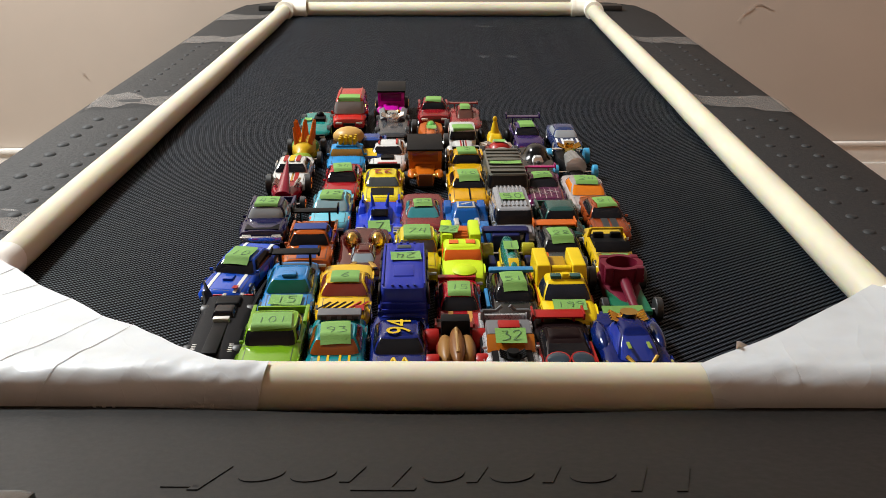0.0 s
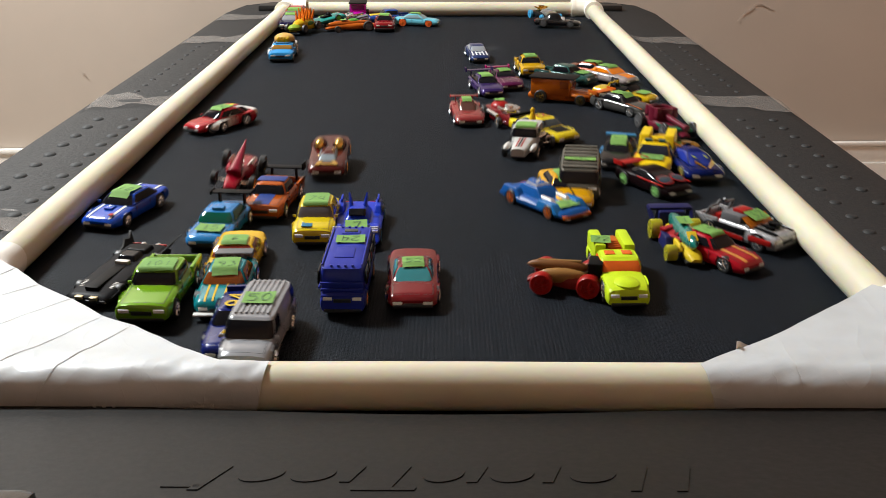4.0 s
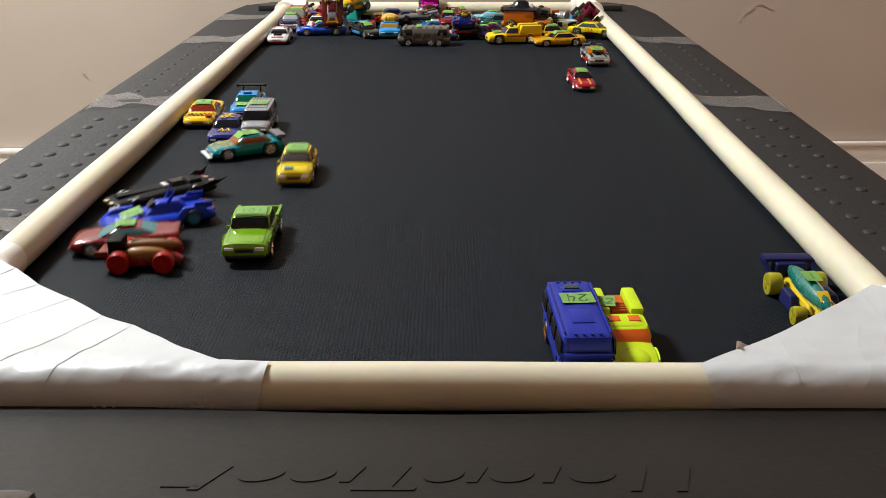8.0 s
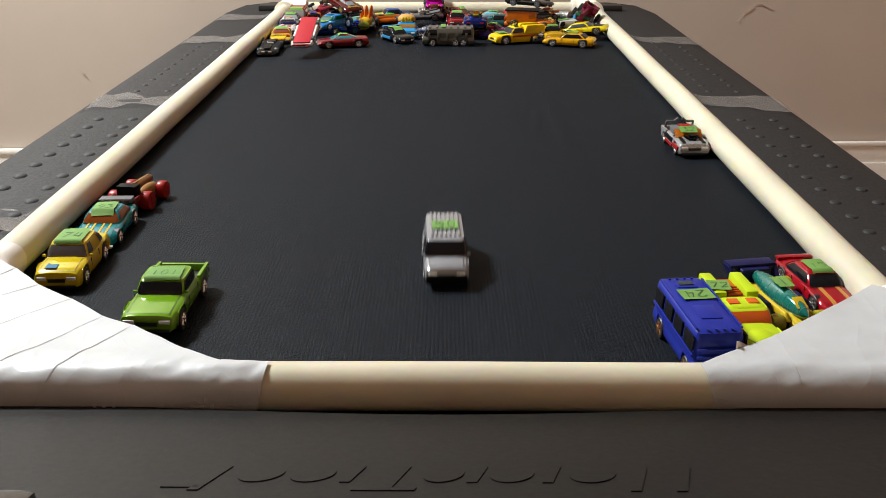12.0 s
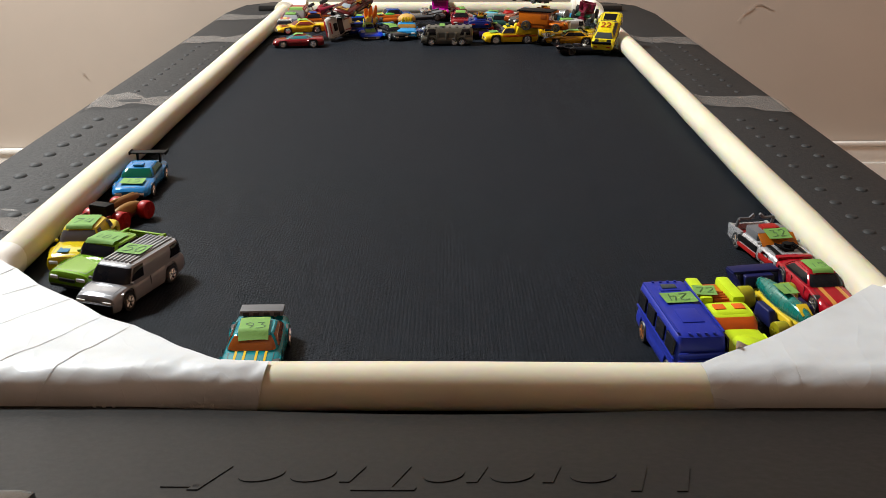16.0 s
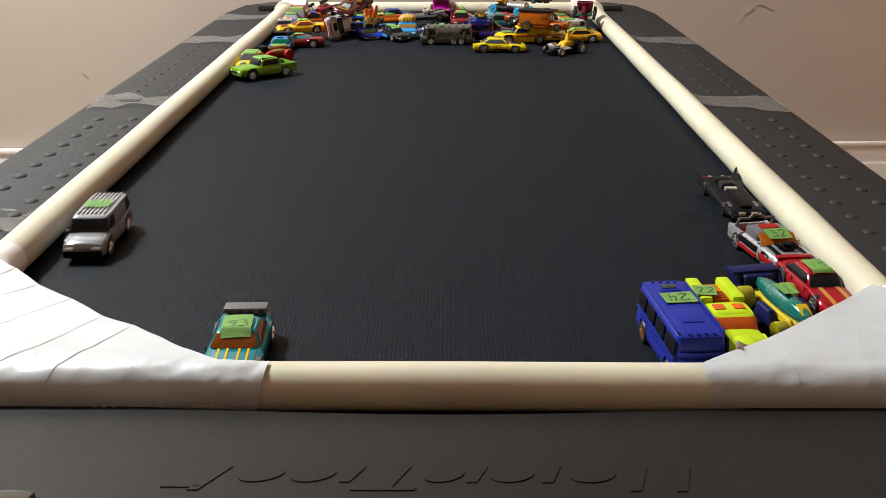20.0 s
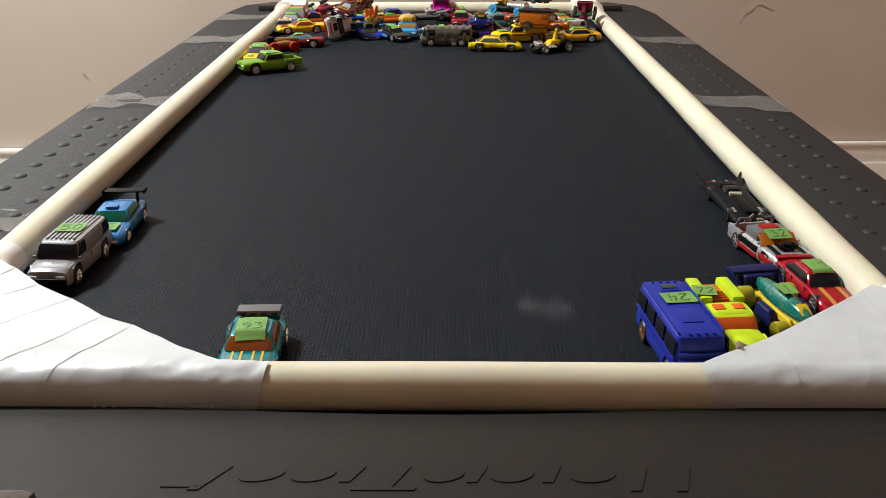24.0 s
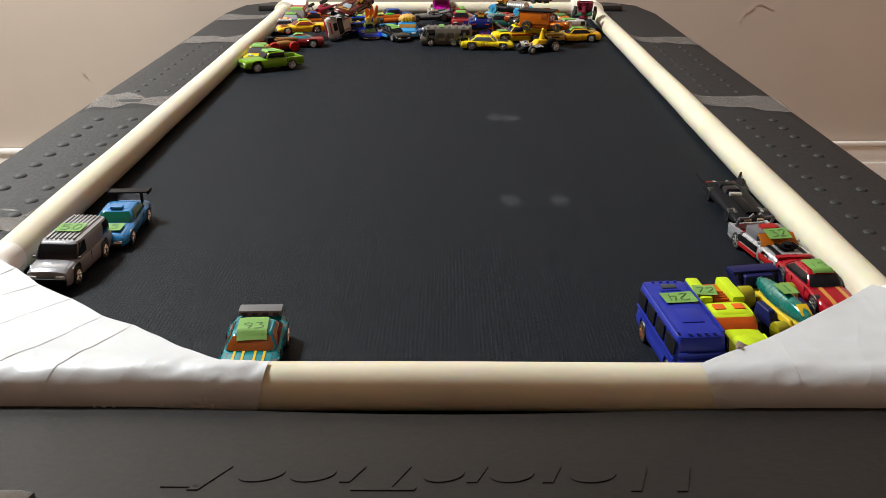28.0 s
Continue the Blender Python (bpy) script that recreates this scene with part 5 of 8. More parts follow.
    for s in (-1, 1):
        part("rear_fender", taper(bmesh.new(), (s * 0.0120, 0.022, 0.0105), (0.0080, 0.026, 0.0075), 0.65, 0.6, 0.1), c["paint"], car)
        part("front_fender", taper(bmesh.new(), (s * 0.0115, -0.020, 0.0092), (0.0090, 0.026, 0.0065), 0.7, 0.6, 0.1), plastic((0.02, 0.2, 0.55), 0.25), car)
        part("armour_plate", taper(bmesh.new(), (s * 0.0070, -0.010, 0.0115), (0.0050, 0.020, 0.0035), 0.6, 0.7, 0, 0.0006), SILVER, car)
    part("lower_lip", box(bmesh.new(), (0, -0.036, 0.0045), (0.026, 0.004, 0.0024), 0.0008), ORANGE, car)
    car, c = toy_car("s50", "silver_van_car", "silver toy van with a ribbed roof and black windows", "van", (0.47, 0.48, 0.51), 0.4, 0.074, 0.0272, rf=0.0056, rr=0.0056)
    for k in range(7):
        part("roof_rib", box(bmesh.new(), (-0.0084 + 0.0028 * k, 0.0105, c["top"] + 0.0004), (0.0013, 0.044, 0.0009), 0.0003), c["paint"], car)
    part("bull_bar", box(bmesh.new(), (0, -0.0375, 0.0070), (0.025, 0.0022, 0.006), 0.001), BLACK, car)
    sticker(car, (0, 0.006, c["top"] + 0.0013), (0.0165, 0.0150), "50", 0, 3)
    car, c = toy_car("tk2", "classic_pickup_car", "teal classic toy pickup with rounded fenders", "pickup", (0.035, 0.13, 0.115), 0.5, 0.073, 0.0278, num="2", num_at="hood", glass=DARKGLASS)
    bed(car, c, TAN)
    for s in (-1, 1):
        part("fender", blob(bmesh.new(), (s * 0.0112, -0.022, 0.0088), (0.0048, 0.013, 0.0050), 14), c["paint"], car)
        part("rear_fender", blob(bmesh.new(), (s * 0.0130, 0.022, 0.0090), (0.0034, 0.011, 0.0050), 14), c["paint"], car)
    car, c = toy_car("o21", "modern_muscle_car", "burnt orange toy muscle car with grey stripes", "coupe", (0.42, 0.07, 0.012), 0.45, 0.074, 0.0275, num="21")
    hood_stripes(car, c, mat("grey_print", (0.02, 0.02, 0.021), 0.5), (0.0030,), 0.0046)
    # fifth row
    car, c = toy_car("wT", "vintage_race_car", "white toy race car with red and gold stripes", "coupe", (0.72, 0.70, 0.66), 0.05, 0.070, 0.030)
    hood_stripes(car, c, RED, (0.0055,), 0.0030)
    hood_stripes(car, c, GOLD, (0.0025,), 0.0016)
    roof_stripes(car, c, RED, (-0.005, 0.005), 0.003)
    roof_stripes(car, c, YELLOW, (0.0,), 0.004)
    car, c = toy_car("r94", "red_sedan_car", "bright red toy sedan with a roof sticker", "coupe", (0.55, 0.008, 0.02), 0.2, 0.074, 0.0278, num="34", cab=(-0.20, -0.05, 0.18, 0.36, 0.0128, 0.0208, 0.88, 0.61))
    car, c = toy_car("y22", "yellow_stock_car", "yellow toy stock car with red race numerals", "coupe", (0.80, 0.62, 0.01), 0.15, 0.074, 0.031, glass=tint((0.06, 0.07, 0.07)))
    hood_stripes(car, c, BLACK, (0.0,), 0.017, -0.40, -0.205)
    part("trunk_panel", box(bmesh.new(), (0, 0.0305, 0.0139), (0.022, 0.008, 0.0008), 0.0003), BLACK, car)
    me = lettering("22", 0.0145, RED).copy()
    me.transform(pose(0, 0, 0, 0, 0, 180))
    part("race_numerals", me, None, car).location = (0, 0.0045, c["top"] + 0.0010)
    for s in (-1, 1):
        me = lettering("22", 0.009, RED).copy()
        me.transform(pose(0, 0, 0, 90, 0, 90 * s))
        part("door_numerals", me, None, car).location = (s * 0.0160, 0.002, 0.0088)
        part("lower_side", box(bmesh.new(), (s * 0.0148, 0.0, 0.0052), (0.0012, 0.030, 0.003), 0.0004), BLACK, car)
    part("rear_spoiler", box(bmesh.new(), (0, 0.0355, 0.0155), (0.026, 0.002, 0.004), 0.0005), BLACK, car)
    car, c = toy_car("orv", "delivery_van_car", "orange toy delivery van with a flat black roof", "rod", (0.80, 0.19, 0.012), 0.3, 0.075, 0.031, cab=False, rim=GOLD, rf=0.0056, rr=0.0066, arch=False)
    delivery(car, c, paint((0.80, 0.19, 0.012), 0.3), tint((0.30, 0.07, 0.012)))
    car, c = toy_car("y40", "pony_car", "yellow-orange toy pony car with a black bonnet line", "coupe", (0.72, 0.36, 0.005), 0.2, 0.074, 0.031, num="40")
    hood_stripes(car, c, BLACK, (0.0,), 0.0012)
    car, c = toy_car("g141", "armoured_truck_car", "grey plastic six-wheeled toy armoured truck with roof ribs", "bus", gloss(mat("worn_grey_metal", (0.115, 0.112, 0.094), 0.34, 0.5, 0.1, 0.25, 160), 0.3), L=0.074, W=0.032, rf=0.0052, rr=0.0052, cab=(-0.47, -0.40, 0.48, 0.495, 0.0148, 0.0272, 0.97, 0.86), panes=("windscreen", "side_window"))
    for k in range(7):
        part("roof_slat", box(bmesh.new(), (0, -0.026 + 0.0100 * k, 0.0276), (0.026, 0.0038, 0.0014), 0.0005), c["paint"], car)
    sticker(car, (0, -0.007, 0.0287), (0.024, 0.0075), "141", 0)
    for s in (-1, 1):
        wheel(car, s * 0.0141, 0.0105, 0.0052, 0.0046, CHROME, TYRE)
        for k in range(5):
            part("side_rib", box(bmesh.new(), (s * 0.0158, -0.027 + 0.0132 * k, 0.0150), (0.0014, 0.0032, 0.011), 0.0005), c["paint"], car)
    car, c = toy_car("p36", "circuit_car", "purple toy coupe with silver circuit lines", "coupe", (0.16, 0.015, 0.09), 0.5, num="36", cab=(-0.16, 0.0, 0.14, 0.30, 0.0126, 0.0190, 0.82, 0.58))
    for k in range(5):
        stripe(c, car, CHROME, -0.009 + 0.0042 * k, -0.0083 + 0.0042 * k, -0.45 + 0.03 * (k % 2), -0.20)
        part("circuit_line", box(bmesh.new(), (-0.009 + 0.0042 * k, -0.020 - 0.003 * (k % 3), 0.0132), (0.0042, 0.0006, 0.0004)), SILVER, car)
    wing(car, 0.031, 0.0175, 0.028, 0.006, paint((0.55, 0.008, 0.18)), 0.0130, 0.001)
    car, c = toy_car("otr", "clear_orange_car", "clear toy coupe with an orange cabin", "coupe", gloss(mat("clear_grey", (0.26, 0.22, 0.21), 0.15, 0.0, 0.2), 0.4), cab=(-0.24, -0.05, 0.16, 0.34, 0.0126, 0.0200, 0.86, 0.66), num="24", glass=tint((0.75, 0.20, 0.01)))
    hood_stripes(car, c, tint((0.75, 0.20, 0.01)), (0.0,), 0.014, -0.47, -0.25)
    # sixth row
    car, c = toy_car("dino", "dinosaur_car", "yellow and green toy dinosaur car with orange back spikes", "racer", plastic((0.62, 0.42, 0.01)), L=0.068, W=0.031, arch=False, rim=GREY, rf=0.0062, rr=0.0066)
    part("back", blob(bmesh.new(), (0, 0.002, 0.0120), (0.0105, 0.028, 0.0085), 18), plastic((0.65, 0.40, 0.01)), car)
    part("jaw", blob(bmesh.new(), (0, -0.026, 0.0085), (0.0090, 0.011, 0.0058), 14), plastic((0.35, 0.50, 0.04)), car)
    for s in (-1, 0, 1):
        for k in range(4):
            h = 0.0185 - 0.003 * abs(k - 1.5)
            part("back_spike", rod(bmesh.new(), (s * 0.0055, -0.008 + 0.0085 * k, 0.0165), (s * 0.0080, -0.006 + 0.0090 * k, 0.0185 + h), 0.0024, 0.0008, 8), plastic((0.98, 0.20, 0.008)), car)
        part("flank_patch", blob(bmesh.new(), (s * 0.0095, 0.006, 0.0120), (0.0020, 0.010, 0.0040), 10), plastic((0.12, 0.35, 0.08)), car)
    car, c = toy_car("bur", "burger_truck_car", "light blue toy food truck with burger and fries on top", "pickup", plastic((0.03, 0.36, 0.78), 0.35), L=0.070, W=0.031, cab=(-0.20, -0.12, 0.08, 0.11, 0.0142, 0.0215, 0.92, 0.80), glass=tint((0.30, 0.15, 0.03)))
    part("bun_top", blob(bmesh.new(), (0, 0.020, 0.0240), (0.0135, 0.0135, 0.0085), 20), plastic((0.62, 0.36, 0.10)), car)
    part("bun_bottom", rod(bmesh.new(), (0, 0.020, 0.0120), (0, 0.020, 0.0170), 0.0125, 0.0130, 22), plastic((0.55, 0.30, 0.09)), car)
    part("patty", rod(bmesh.new(), (0, 0.020, 0.0170), (0, 0.020, 0.0215), 0.0132, 0.0136, 22), plastic((0.12, 0.05, 0.02)), car)
    f = bmesh.new()
    for k in range(14):
        box(f, (-0.006 + 0.004 * (k % 4) + 0.0006 * (k % 3), -0.004 + 0.003 * (k // 4), 0.0245 + 0.0009 * (k % 3)), (0.0022, 0.0022, 0.008), 0.0004)
    part("fries", f, YELLOW, car)
    part("fries_box", box(bmesh.new(), (0, -0.001, 0.0215), (0.018, 0.013, 0.003), 0.0008), plastic((0.03, 0.30, 0.62), 0.35), car)
    car, c = toy_car("w7", "white_muscle_car", "white toy muscle car with red roof stripes and red base", "coupe", (0.70, 0.69, 0.67), 0.05, 0.074, 0.031, sides=plastic((0.62, 0.03, 0.045)))
    roof_stripes(car, c, RED, (-0.0075, 0.0075), 0.0016)
    part("scoop", box(bmesh.new(), (0, -0.021, 0.0133), (0.011, 0.009, 0.0022), 0.0007), BLACK, car)
    part("nose_print", box(bmesh.new(), (0, -0.033, 0.0118), (0.016, 0.003, 0.0006), 0.0002), RED, car)
    car, c = toy_car("y2", "yellow_truck_car", "yellow toy off-road truck with a black windscreen", "pickup", (0.68, 0.38, 0.005), 0.2, 0.068, 0.030, num="2", raise_by=0.0015, rf=0.0062, rr=0.0062)
    bed(car, c)
    part("roof_rack", box(bmesh.new(), (0, 0.010, 0.0240), (0.022, 0.003, 0.002), 0.0005), BLACK, car)
    car, c = toy_car("rdt", "open_rod_car", "red toy roadster with chrome pipes and engine", "rod", (0.25, 0.01, 0.015), 0.3, 0.068, 0.031, cab=False, arch=False, rr=0.0068)
    engine(car, -0.012, 0.0125, None, 1.15)
    part("seat_back", blob(bmesh.new(), (0, 0.012, 0.0155), (0.009, 0.010, 0.0055), 14), RED, car)
    for s in (-1, 1):
        part("side_pipe", rod(bmesh.new(), (s * 0.0118, -0.012, 0.0105), (s * 0.0118, 0.018, 0.0105), 0.0022, None, 10), CHROME, car)
    sticker(car, (0, 0.014, 0.0215), (0.010, 0.008), "", 0)
    car, c = toy_car("blk", "helmet_car", "glossy black toy car with a helmet shaped cabin", "flat", paint((0.008, 0.008, 0.009), 0.1), L=0.072, W=0.031, rim=GREY)
    h = bmesh.new()
    lathe(h, [(0.0085, 0.0140), (0.0100, 0.0142), (0.0125, 0.0112), (0.0160, 0.0094), (0.0190, 0.0076), (0.0208, 0.0045), (0.0212, 0.0015)], "Z", 24)
    hm = part("helmet", h, paint((0.008, 0.008, 0.009), 0.1), car)
    hm.matrix_basis = pose(0, 0.007, 0) @ Matrix.Diagonal((0.95, 1.25, 1, 1))
    part("face_plate", taper(bmesh.new(), (0, -0.0085, 0.0118), (0.0105, 0.008, 0.0062), 0.6, 0.7, 0.1), SILVER, car)
    part("mouth_grille", taper(bmesh.new(), (0, -0.0130, 0.0100), (0.0050, 0.003, 0.0036), 0.4, 0.6, 0.1, 0.0005), GREY, car)
    for s in (-1, 1):
        part("side_pod", taper(bmesh.new(), (s * 0.0125, 0.018, 0.0085), (0.0055, 0.026, 0.0050), 0.6, 0.8), paint((0.008, 0.008, 0.009), 0.1), car)
    car, c = toy_car("skc", "bone_rod_car", "chrome ribbed toy rod with gold engine and blue wheels", "racer", BLACK, L=0.074, W=0.034, rim=SKY, tyre=mat("blue_tyre", (0.03, 0.25, 0.45), 0.4), arch=False, rf=0.0055, rr=0.0066)
    for k in range(8):
        r = bmesh.new()
        lathe(r, [(-0.0008, 0.0040), (-0.0004, 0.0084 - 0.0003 * k), (0.0004, 0.0084 - 0.0003 * k), (0.0008, 0.0040)], "Y", 16, (0, -0.026 + 0.0042 * k, 0.0115))
        part("rib_ring", r, SILVER, car)
    engine(car, 0.016, 0.0135, GOLD, 1.1)
    part("rear_plate", box(bmesh.new(), (0, 0.026, 0.0125), (0.026, 0.004, 0.0016), 0.0005), CHROME, car)
    # back rows
    car, c = toy_car("tea", "clear_teal_car", "clear dark teal toy race car with a driver's seat", "flat", gloss(mat("clear_teal", (0.01, 0.16, 0.14), 0.12, 0.0, 0.2), 0.3), L=0.070, W=0.031, rim=mat("green_rim", (0.15, 0.45, 0.05), 0.3))
    part("cockpit", box(bmesh.new(), (0.003, 0.005, 0.0115), (0.011, 0.016, 0.004), 0.0012), BLACK, car)
    part("headrest", blob(bmesh.new(), (0.003, 0.010, 0.0140), (0.0040, 0.0040, 0.0040), 12), BLACK, car)
    sticker(car, (-0.008, 0.004, 0.0112), (0.007, 0.011), "", 0)
    car, c = toy_car("gch", "winged_rod_car", "dark grey toy rod with chrome engine and side wings", "flat", (0.10, 0.105, 0.115), 0.6, L=0.074, W=0.032, rim=GREY)
    engine(car, 0.006, 0.0105, None, 1.25)
    for s in (-1, 1):
        part("side_wing", box(bmesh.new(), (s * 0.010, 0.020, 0.0140), (0.006, 0.024, 0.0024), 0.0008, Euler((radians(12), radians(s * 25), 0)).to_matrix()), GREY, car)
    car, c = toy_car("orb", "rocket_rod_car", "orange and green toy rocket rod with black wheels", "racer", plastic((0.62, 0.13, 0.01), 0.3), L=0.082, W=0.033, arch=False, rf=0.0048, rr=0.0074, rim=GREY)
    part("rocket_body", blob(bmesh.new(), (0, -0.002, 0.0112), (0.0062, 0.036, 0.0062), 18), paint((0.62, 0.13, 0.01)), car)
    part("cockpit_glass", blob(bmesh.new(), (0, 0.004, 0.0155), (0.0042, 0.010, 0.0040), 14), tint((0.08, 0.35, 0.05)), car)
    sticker(car, (0, -0.012, 0.0178), (0.009, 0.009), "", 8)
    car, c = toy_car("wh", "white_rod_car", "white toy van rod with red and black stripes", "rod", (0.66, 0.65, 0.62), 0.05, 0.070, 0.030, cab=(-0.10, -0.05, 0.40, 0.44, 0.0142, 0.0245, 0.80, 0.72), arch=False, rr=0.0064, num="")
    for k, m in enumerate((RED, BLACK, RED)):
        stripe(c, car, m, -0.003 + 0.0022 * k, -0.0018 + 0.0022 * k, -0.45, -0.12)
    for s in (-1, 1):
        part("fender", blob(bmesh.new(), (s * 0.0118, -0.020, 0.0095), (0.0034, 0.010, 0.0036), 12), c["paint"], car)
    car, c = toy_car("ysp", "tower_car", "chrome toy car with a tall yellow figure-like tower", "racer", BLACK, L=0.066, W=0.031, arch=False, rim=CHROME, rr=0.0066)
    part("tower_base", taper(bmesh.new(), (0, 0.002, 0.0130), (0.0165, 0.030, 0.010), 0.62, 0.5, 0.1, 0.0025), YELLOW, car)
    for s in (-1, 1):
        for k in range(3):
            part("exhaust_pipe", rod(bmesh.new(), (s * 0.006, -0.014 + 0.005 * k, 0.011), (s * 0.0135, -0.010 + 0.005 * k, 0.0085), 0.0014, None, 8), CHROME, car)
    part("tower", rod(bmesh.new(), (0, 0.006, 0.016), (0, 0.007, 0.0285), 0.0045, 0.0018, 14), YELLOW, car)
    engine(car, -0.020, 0.0095, None, 1.0)
    part("tower_tip", blob(bmesh.new(), (0, 0.008, 0.0305), (0.0022, 0.0022, 0.0030), 10), YELLOW, car)
    for s in (-1, 1):
        part("fender", blob(bmesh.new(), (s * 0.0115, 0.016, 0.0125), (0.0036, 0.010, 0.0070), 12), BLACK, car)
    car, c = toy_car("prp", "purple_tuner_car", "metallic purple toy coupe with a tall wing", "coupe", (0.05, 0.02, 0.16), 0.6, num="", W=0.0268)
    wing(car, 0.031, 0.0205, 0.031, 0.008, paint((0.05, 0.02, 0.16), 0.6), 0.0135, 0.002)
    car, c = toy_car("blu", "flame_coupe_car", "dark blue toy coupe with white flame print", "coupe", (0.03, 0.06, 0.20), 0.5, glass=tint((0.30, 0.32, 0.34)), W=0.0255)
    for k in range(5):
        x = -0.009 + 0.0045 * k
        stripe(c, car, WHITE, x - 0.0009, x + 0.0009, -0.44, -0.24 + 0.03 * (abs(k - 2)))
    part("emblem", box(bmesh.new(), (0, -0.021, 0.0130), (0.007, 0.004, 0.0004)), WHITE, car)
    car, c = toy_car("bys", "two_tone_pickup_car", "blue and yellow toy pickup with round fenders", "pickup", (0.02, 0.08, 0.36), 0.2, 0.070, 0.030, rim=YELLOW)
    bed(car, c, BLACK)
    hood_stripes(car, c, YELLOW, (0.0,), 0.016, -0.47, -0.17)
    for s in (-1, 1):
        part("fender", blob(bmesh.new(), (s * 0.0115, -0.021, 0.0088), (0.0048, 0.012, 0.0052), 14), c["paint"], car)
    car, c = toy_car("rv", "red_van_car", "red toy van with a white-framed windscreen and roof rails", "van", (0.78, 0.035, 0.025), 0.15, 0.074, 0.031, num="", cab=(-0.34, -0.24, 0.46, 0.485, 0.0155, 0.0310, 0.95, 0.82), glass=tint((0.24, 0.21, 0.20)))
    for s in (-1, 1):
        part("roof_rail", box(bmesh.new(), (s * 0.0105, 0.006, 0.0318), (0.0012, 0.050, 0.0012), 0.0003), c["paint"], car)
        part("mirror", box(bmesh.new(), (s * 0.0168, -0.022, 0.0180), (0.0024, 0.002, 0.0035), 0.0006), c["paint"], car)
    car, c = toy_car("mag", "magenta_truck_car", "magenta toy delivery truck with a flat roof", "rod", (0.80, 0.008, 0.52), 0.4, 0.075, 0.031, cab=False, rim=GOLD, rf=0.0056, rr=0.0066, arch=False)
    delivery(car, c, paint((0.80, 0.008, 0.52), 0.4), tint((0.16, 0.002, 0.10)))
    car, c = toy_car("rtk", "red_truck_car", "red toy pickup with white roof edge and round fenders", "pickup", (0.38, 0.012, 0.02), 0.2, 0.070, 0.030, num="", raise_by=0.0015, rf=0.0060, rr=0.0064)
    bed(car, c)
    for s in (-1, 1):
        part("fender", blob(bmesh.new(), (s * 0.0120, -0.021, 0.0105), (0.0044, 0.011, 0.0048), 14), c["paint"], car)
    car, c = toy_car("drd", "clear_red_car", "clear dark red toy racer with a raised cockpit", "coupe", gloss(mat("clear_dark_red", (0.18, 0.02, 0.02), 0.15, 0.0, 0.2), 0.3), L=0.070, cab=(-0.20, 0.0, 0.16, 0.38, 0.0122, 0.0220, 0.55, 0.38), num="", glass=tint((0.10, 0.04, 0.03)))
    wing(car, 0.031, 0.0190, 0.028, 0.006, gloss(mat("clear_dark_red", (0.18, 0.02, 0.02), 0.15, 0.0, 0.2), 0.3), 0.0130)


def delivery(car, c, pm, gm, top=None):
    """A boxy cab and body with an overhanging black roof on a hot rod chassis."""
    b = box(bmesh.new(), (0, 0.012, 0.0185), (0.0265, 0.044, 0.0185), 0.0012)
    bx = part("cargo_body", b, pm, car)
    part("roof", box(bmesh.new(), (0, 0.011, 0.0285), (0.0290, 0.051, 0.0020), 0.0008), top or BLACK, car)
    part("windscreen", box(bmesh.new(), (0, -0.0102, 0.0215), (0.0205, 0.0010, 0.0085), 0.0004), gm, bx)
    for s in (-1, 1):
        part("side_window", box(bmesh.new(), (s * 0.0133, -0.0035, 0.0215), (0.0008, 0.009, 0.0080), 0.0003), gm, bx)
        part("fender", blob(bmesh.new(), (s * 0.0108, -0.021, 0.0100), (0.0042, 0.011, 0.0036), 12), pm, car)
        lamp = part("headlamp", blob(bmesh.new(), (s * 0.0075, -0.033, 0.0115), (0.0024, 0.0020, 0.0024), 12), GOLD, car)
    part("radiator", box(bmesh.new(), (0, -0.0370, 0.0095), (0.011, 0.0022, 0.010), 0.0008), mat("radiator_brass", (0.20, 0.08, 0.03), 0.3, 0.7), car)


build_cars()


# ---- what moves ----
def drive(*rows):
    """Rows of seconds, place on the belt, heading and, where a car is lifted or tipped, height, pitch and lean."""
    made = []
    for t, x, y, h, *more in rows:
        z, rx, ry = more or (0, 0, 0)
        made.append((t, pose(x, y, BELT + z, 0, 0, h) @ pose(0, 0, 0, rx, ry, 0)))
    return made


def belt_marks():
    """Faint chalk smudges on the belt, carried round with it."""
    made = []
    for x, lag, wid in SMUDGES:
        bm = bmesh.new()
        ring = [bm.verts.new((wid / 2 * math.cos(k * math.tau / 20) * (1 + 0.12 * math.sin(3 * k)), 0.0095 * math.sin(k * math.tau / 20) * (1 + 0.15 * math.cos(5 * k)), 0)) for k in range(20)]
        bm.faces.new(ring)
        ob = part("chalk_smudge", bm, CHALK, TREADMILL, "faint grey chalk smudge on the belt")
        made.append((ob, x, lag))
    return made


def round_belt(s):
    """The pose of a mark that has gone s metres round the belt's loop, in the treadmill's space."""
    y0, y1, r = 0.2923, 1.5845, 0.0226
    run, turn = y1 - y0, math.pi * 0.0226
    s %= 2 * (run + turn)
    if s < run:
        return (y0 + s, 0.0006, 0)
    if s < run + turn:
        a = (s - run) / turn * 180
        return (y1 + r * math.sin(radians(a)), -0.022 + r * math.cos(radians(a)), -a)
    if s < 2 * run + turn:
        return (y1 - (s - run - turn), -0.0446, -180)
    a = (s - 2 * run - turn) / turn * 180
    return (y0 - r * math.sin(radians(a)), -0.022 - r * math.cos(radians(a)), -180 - a)


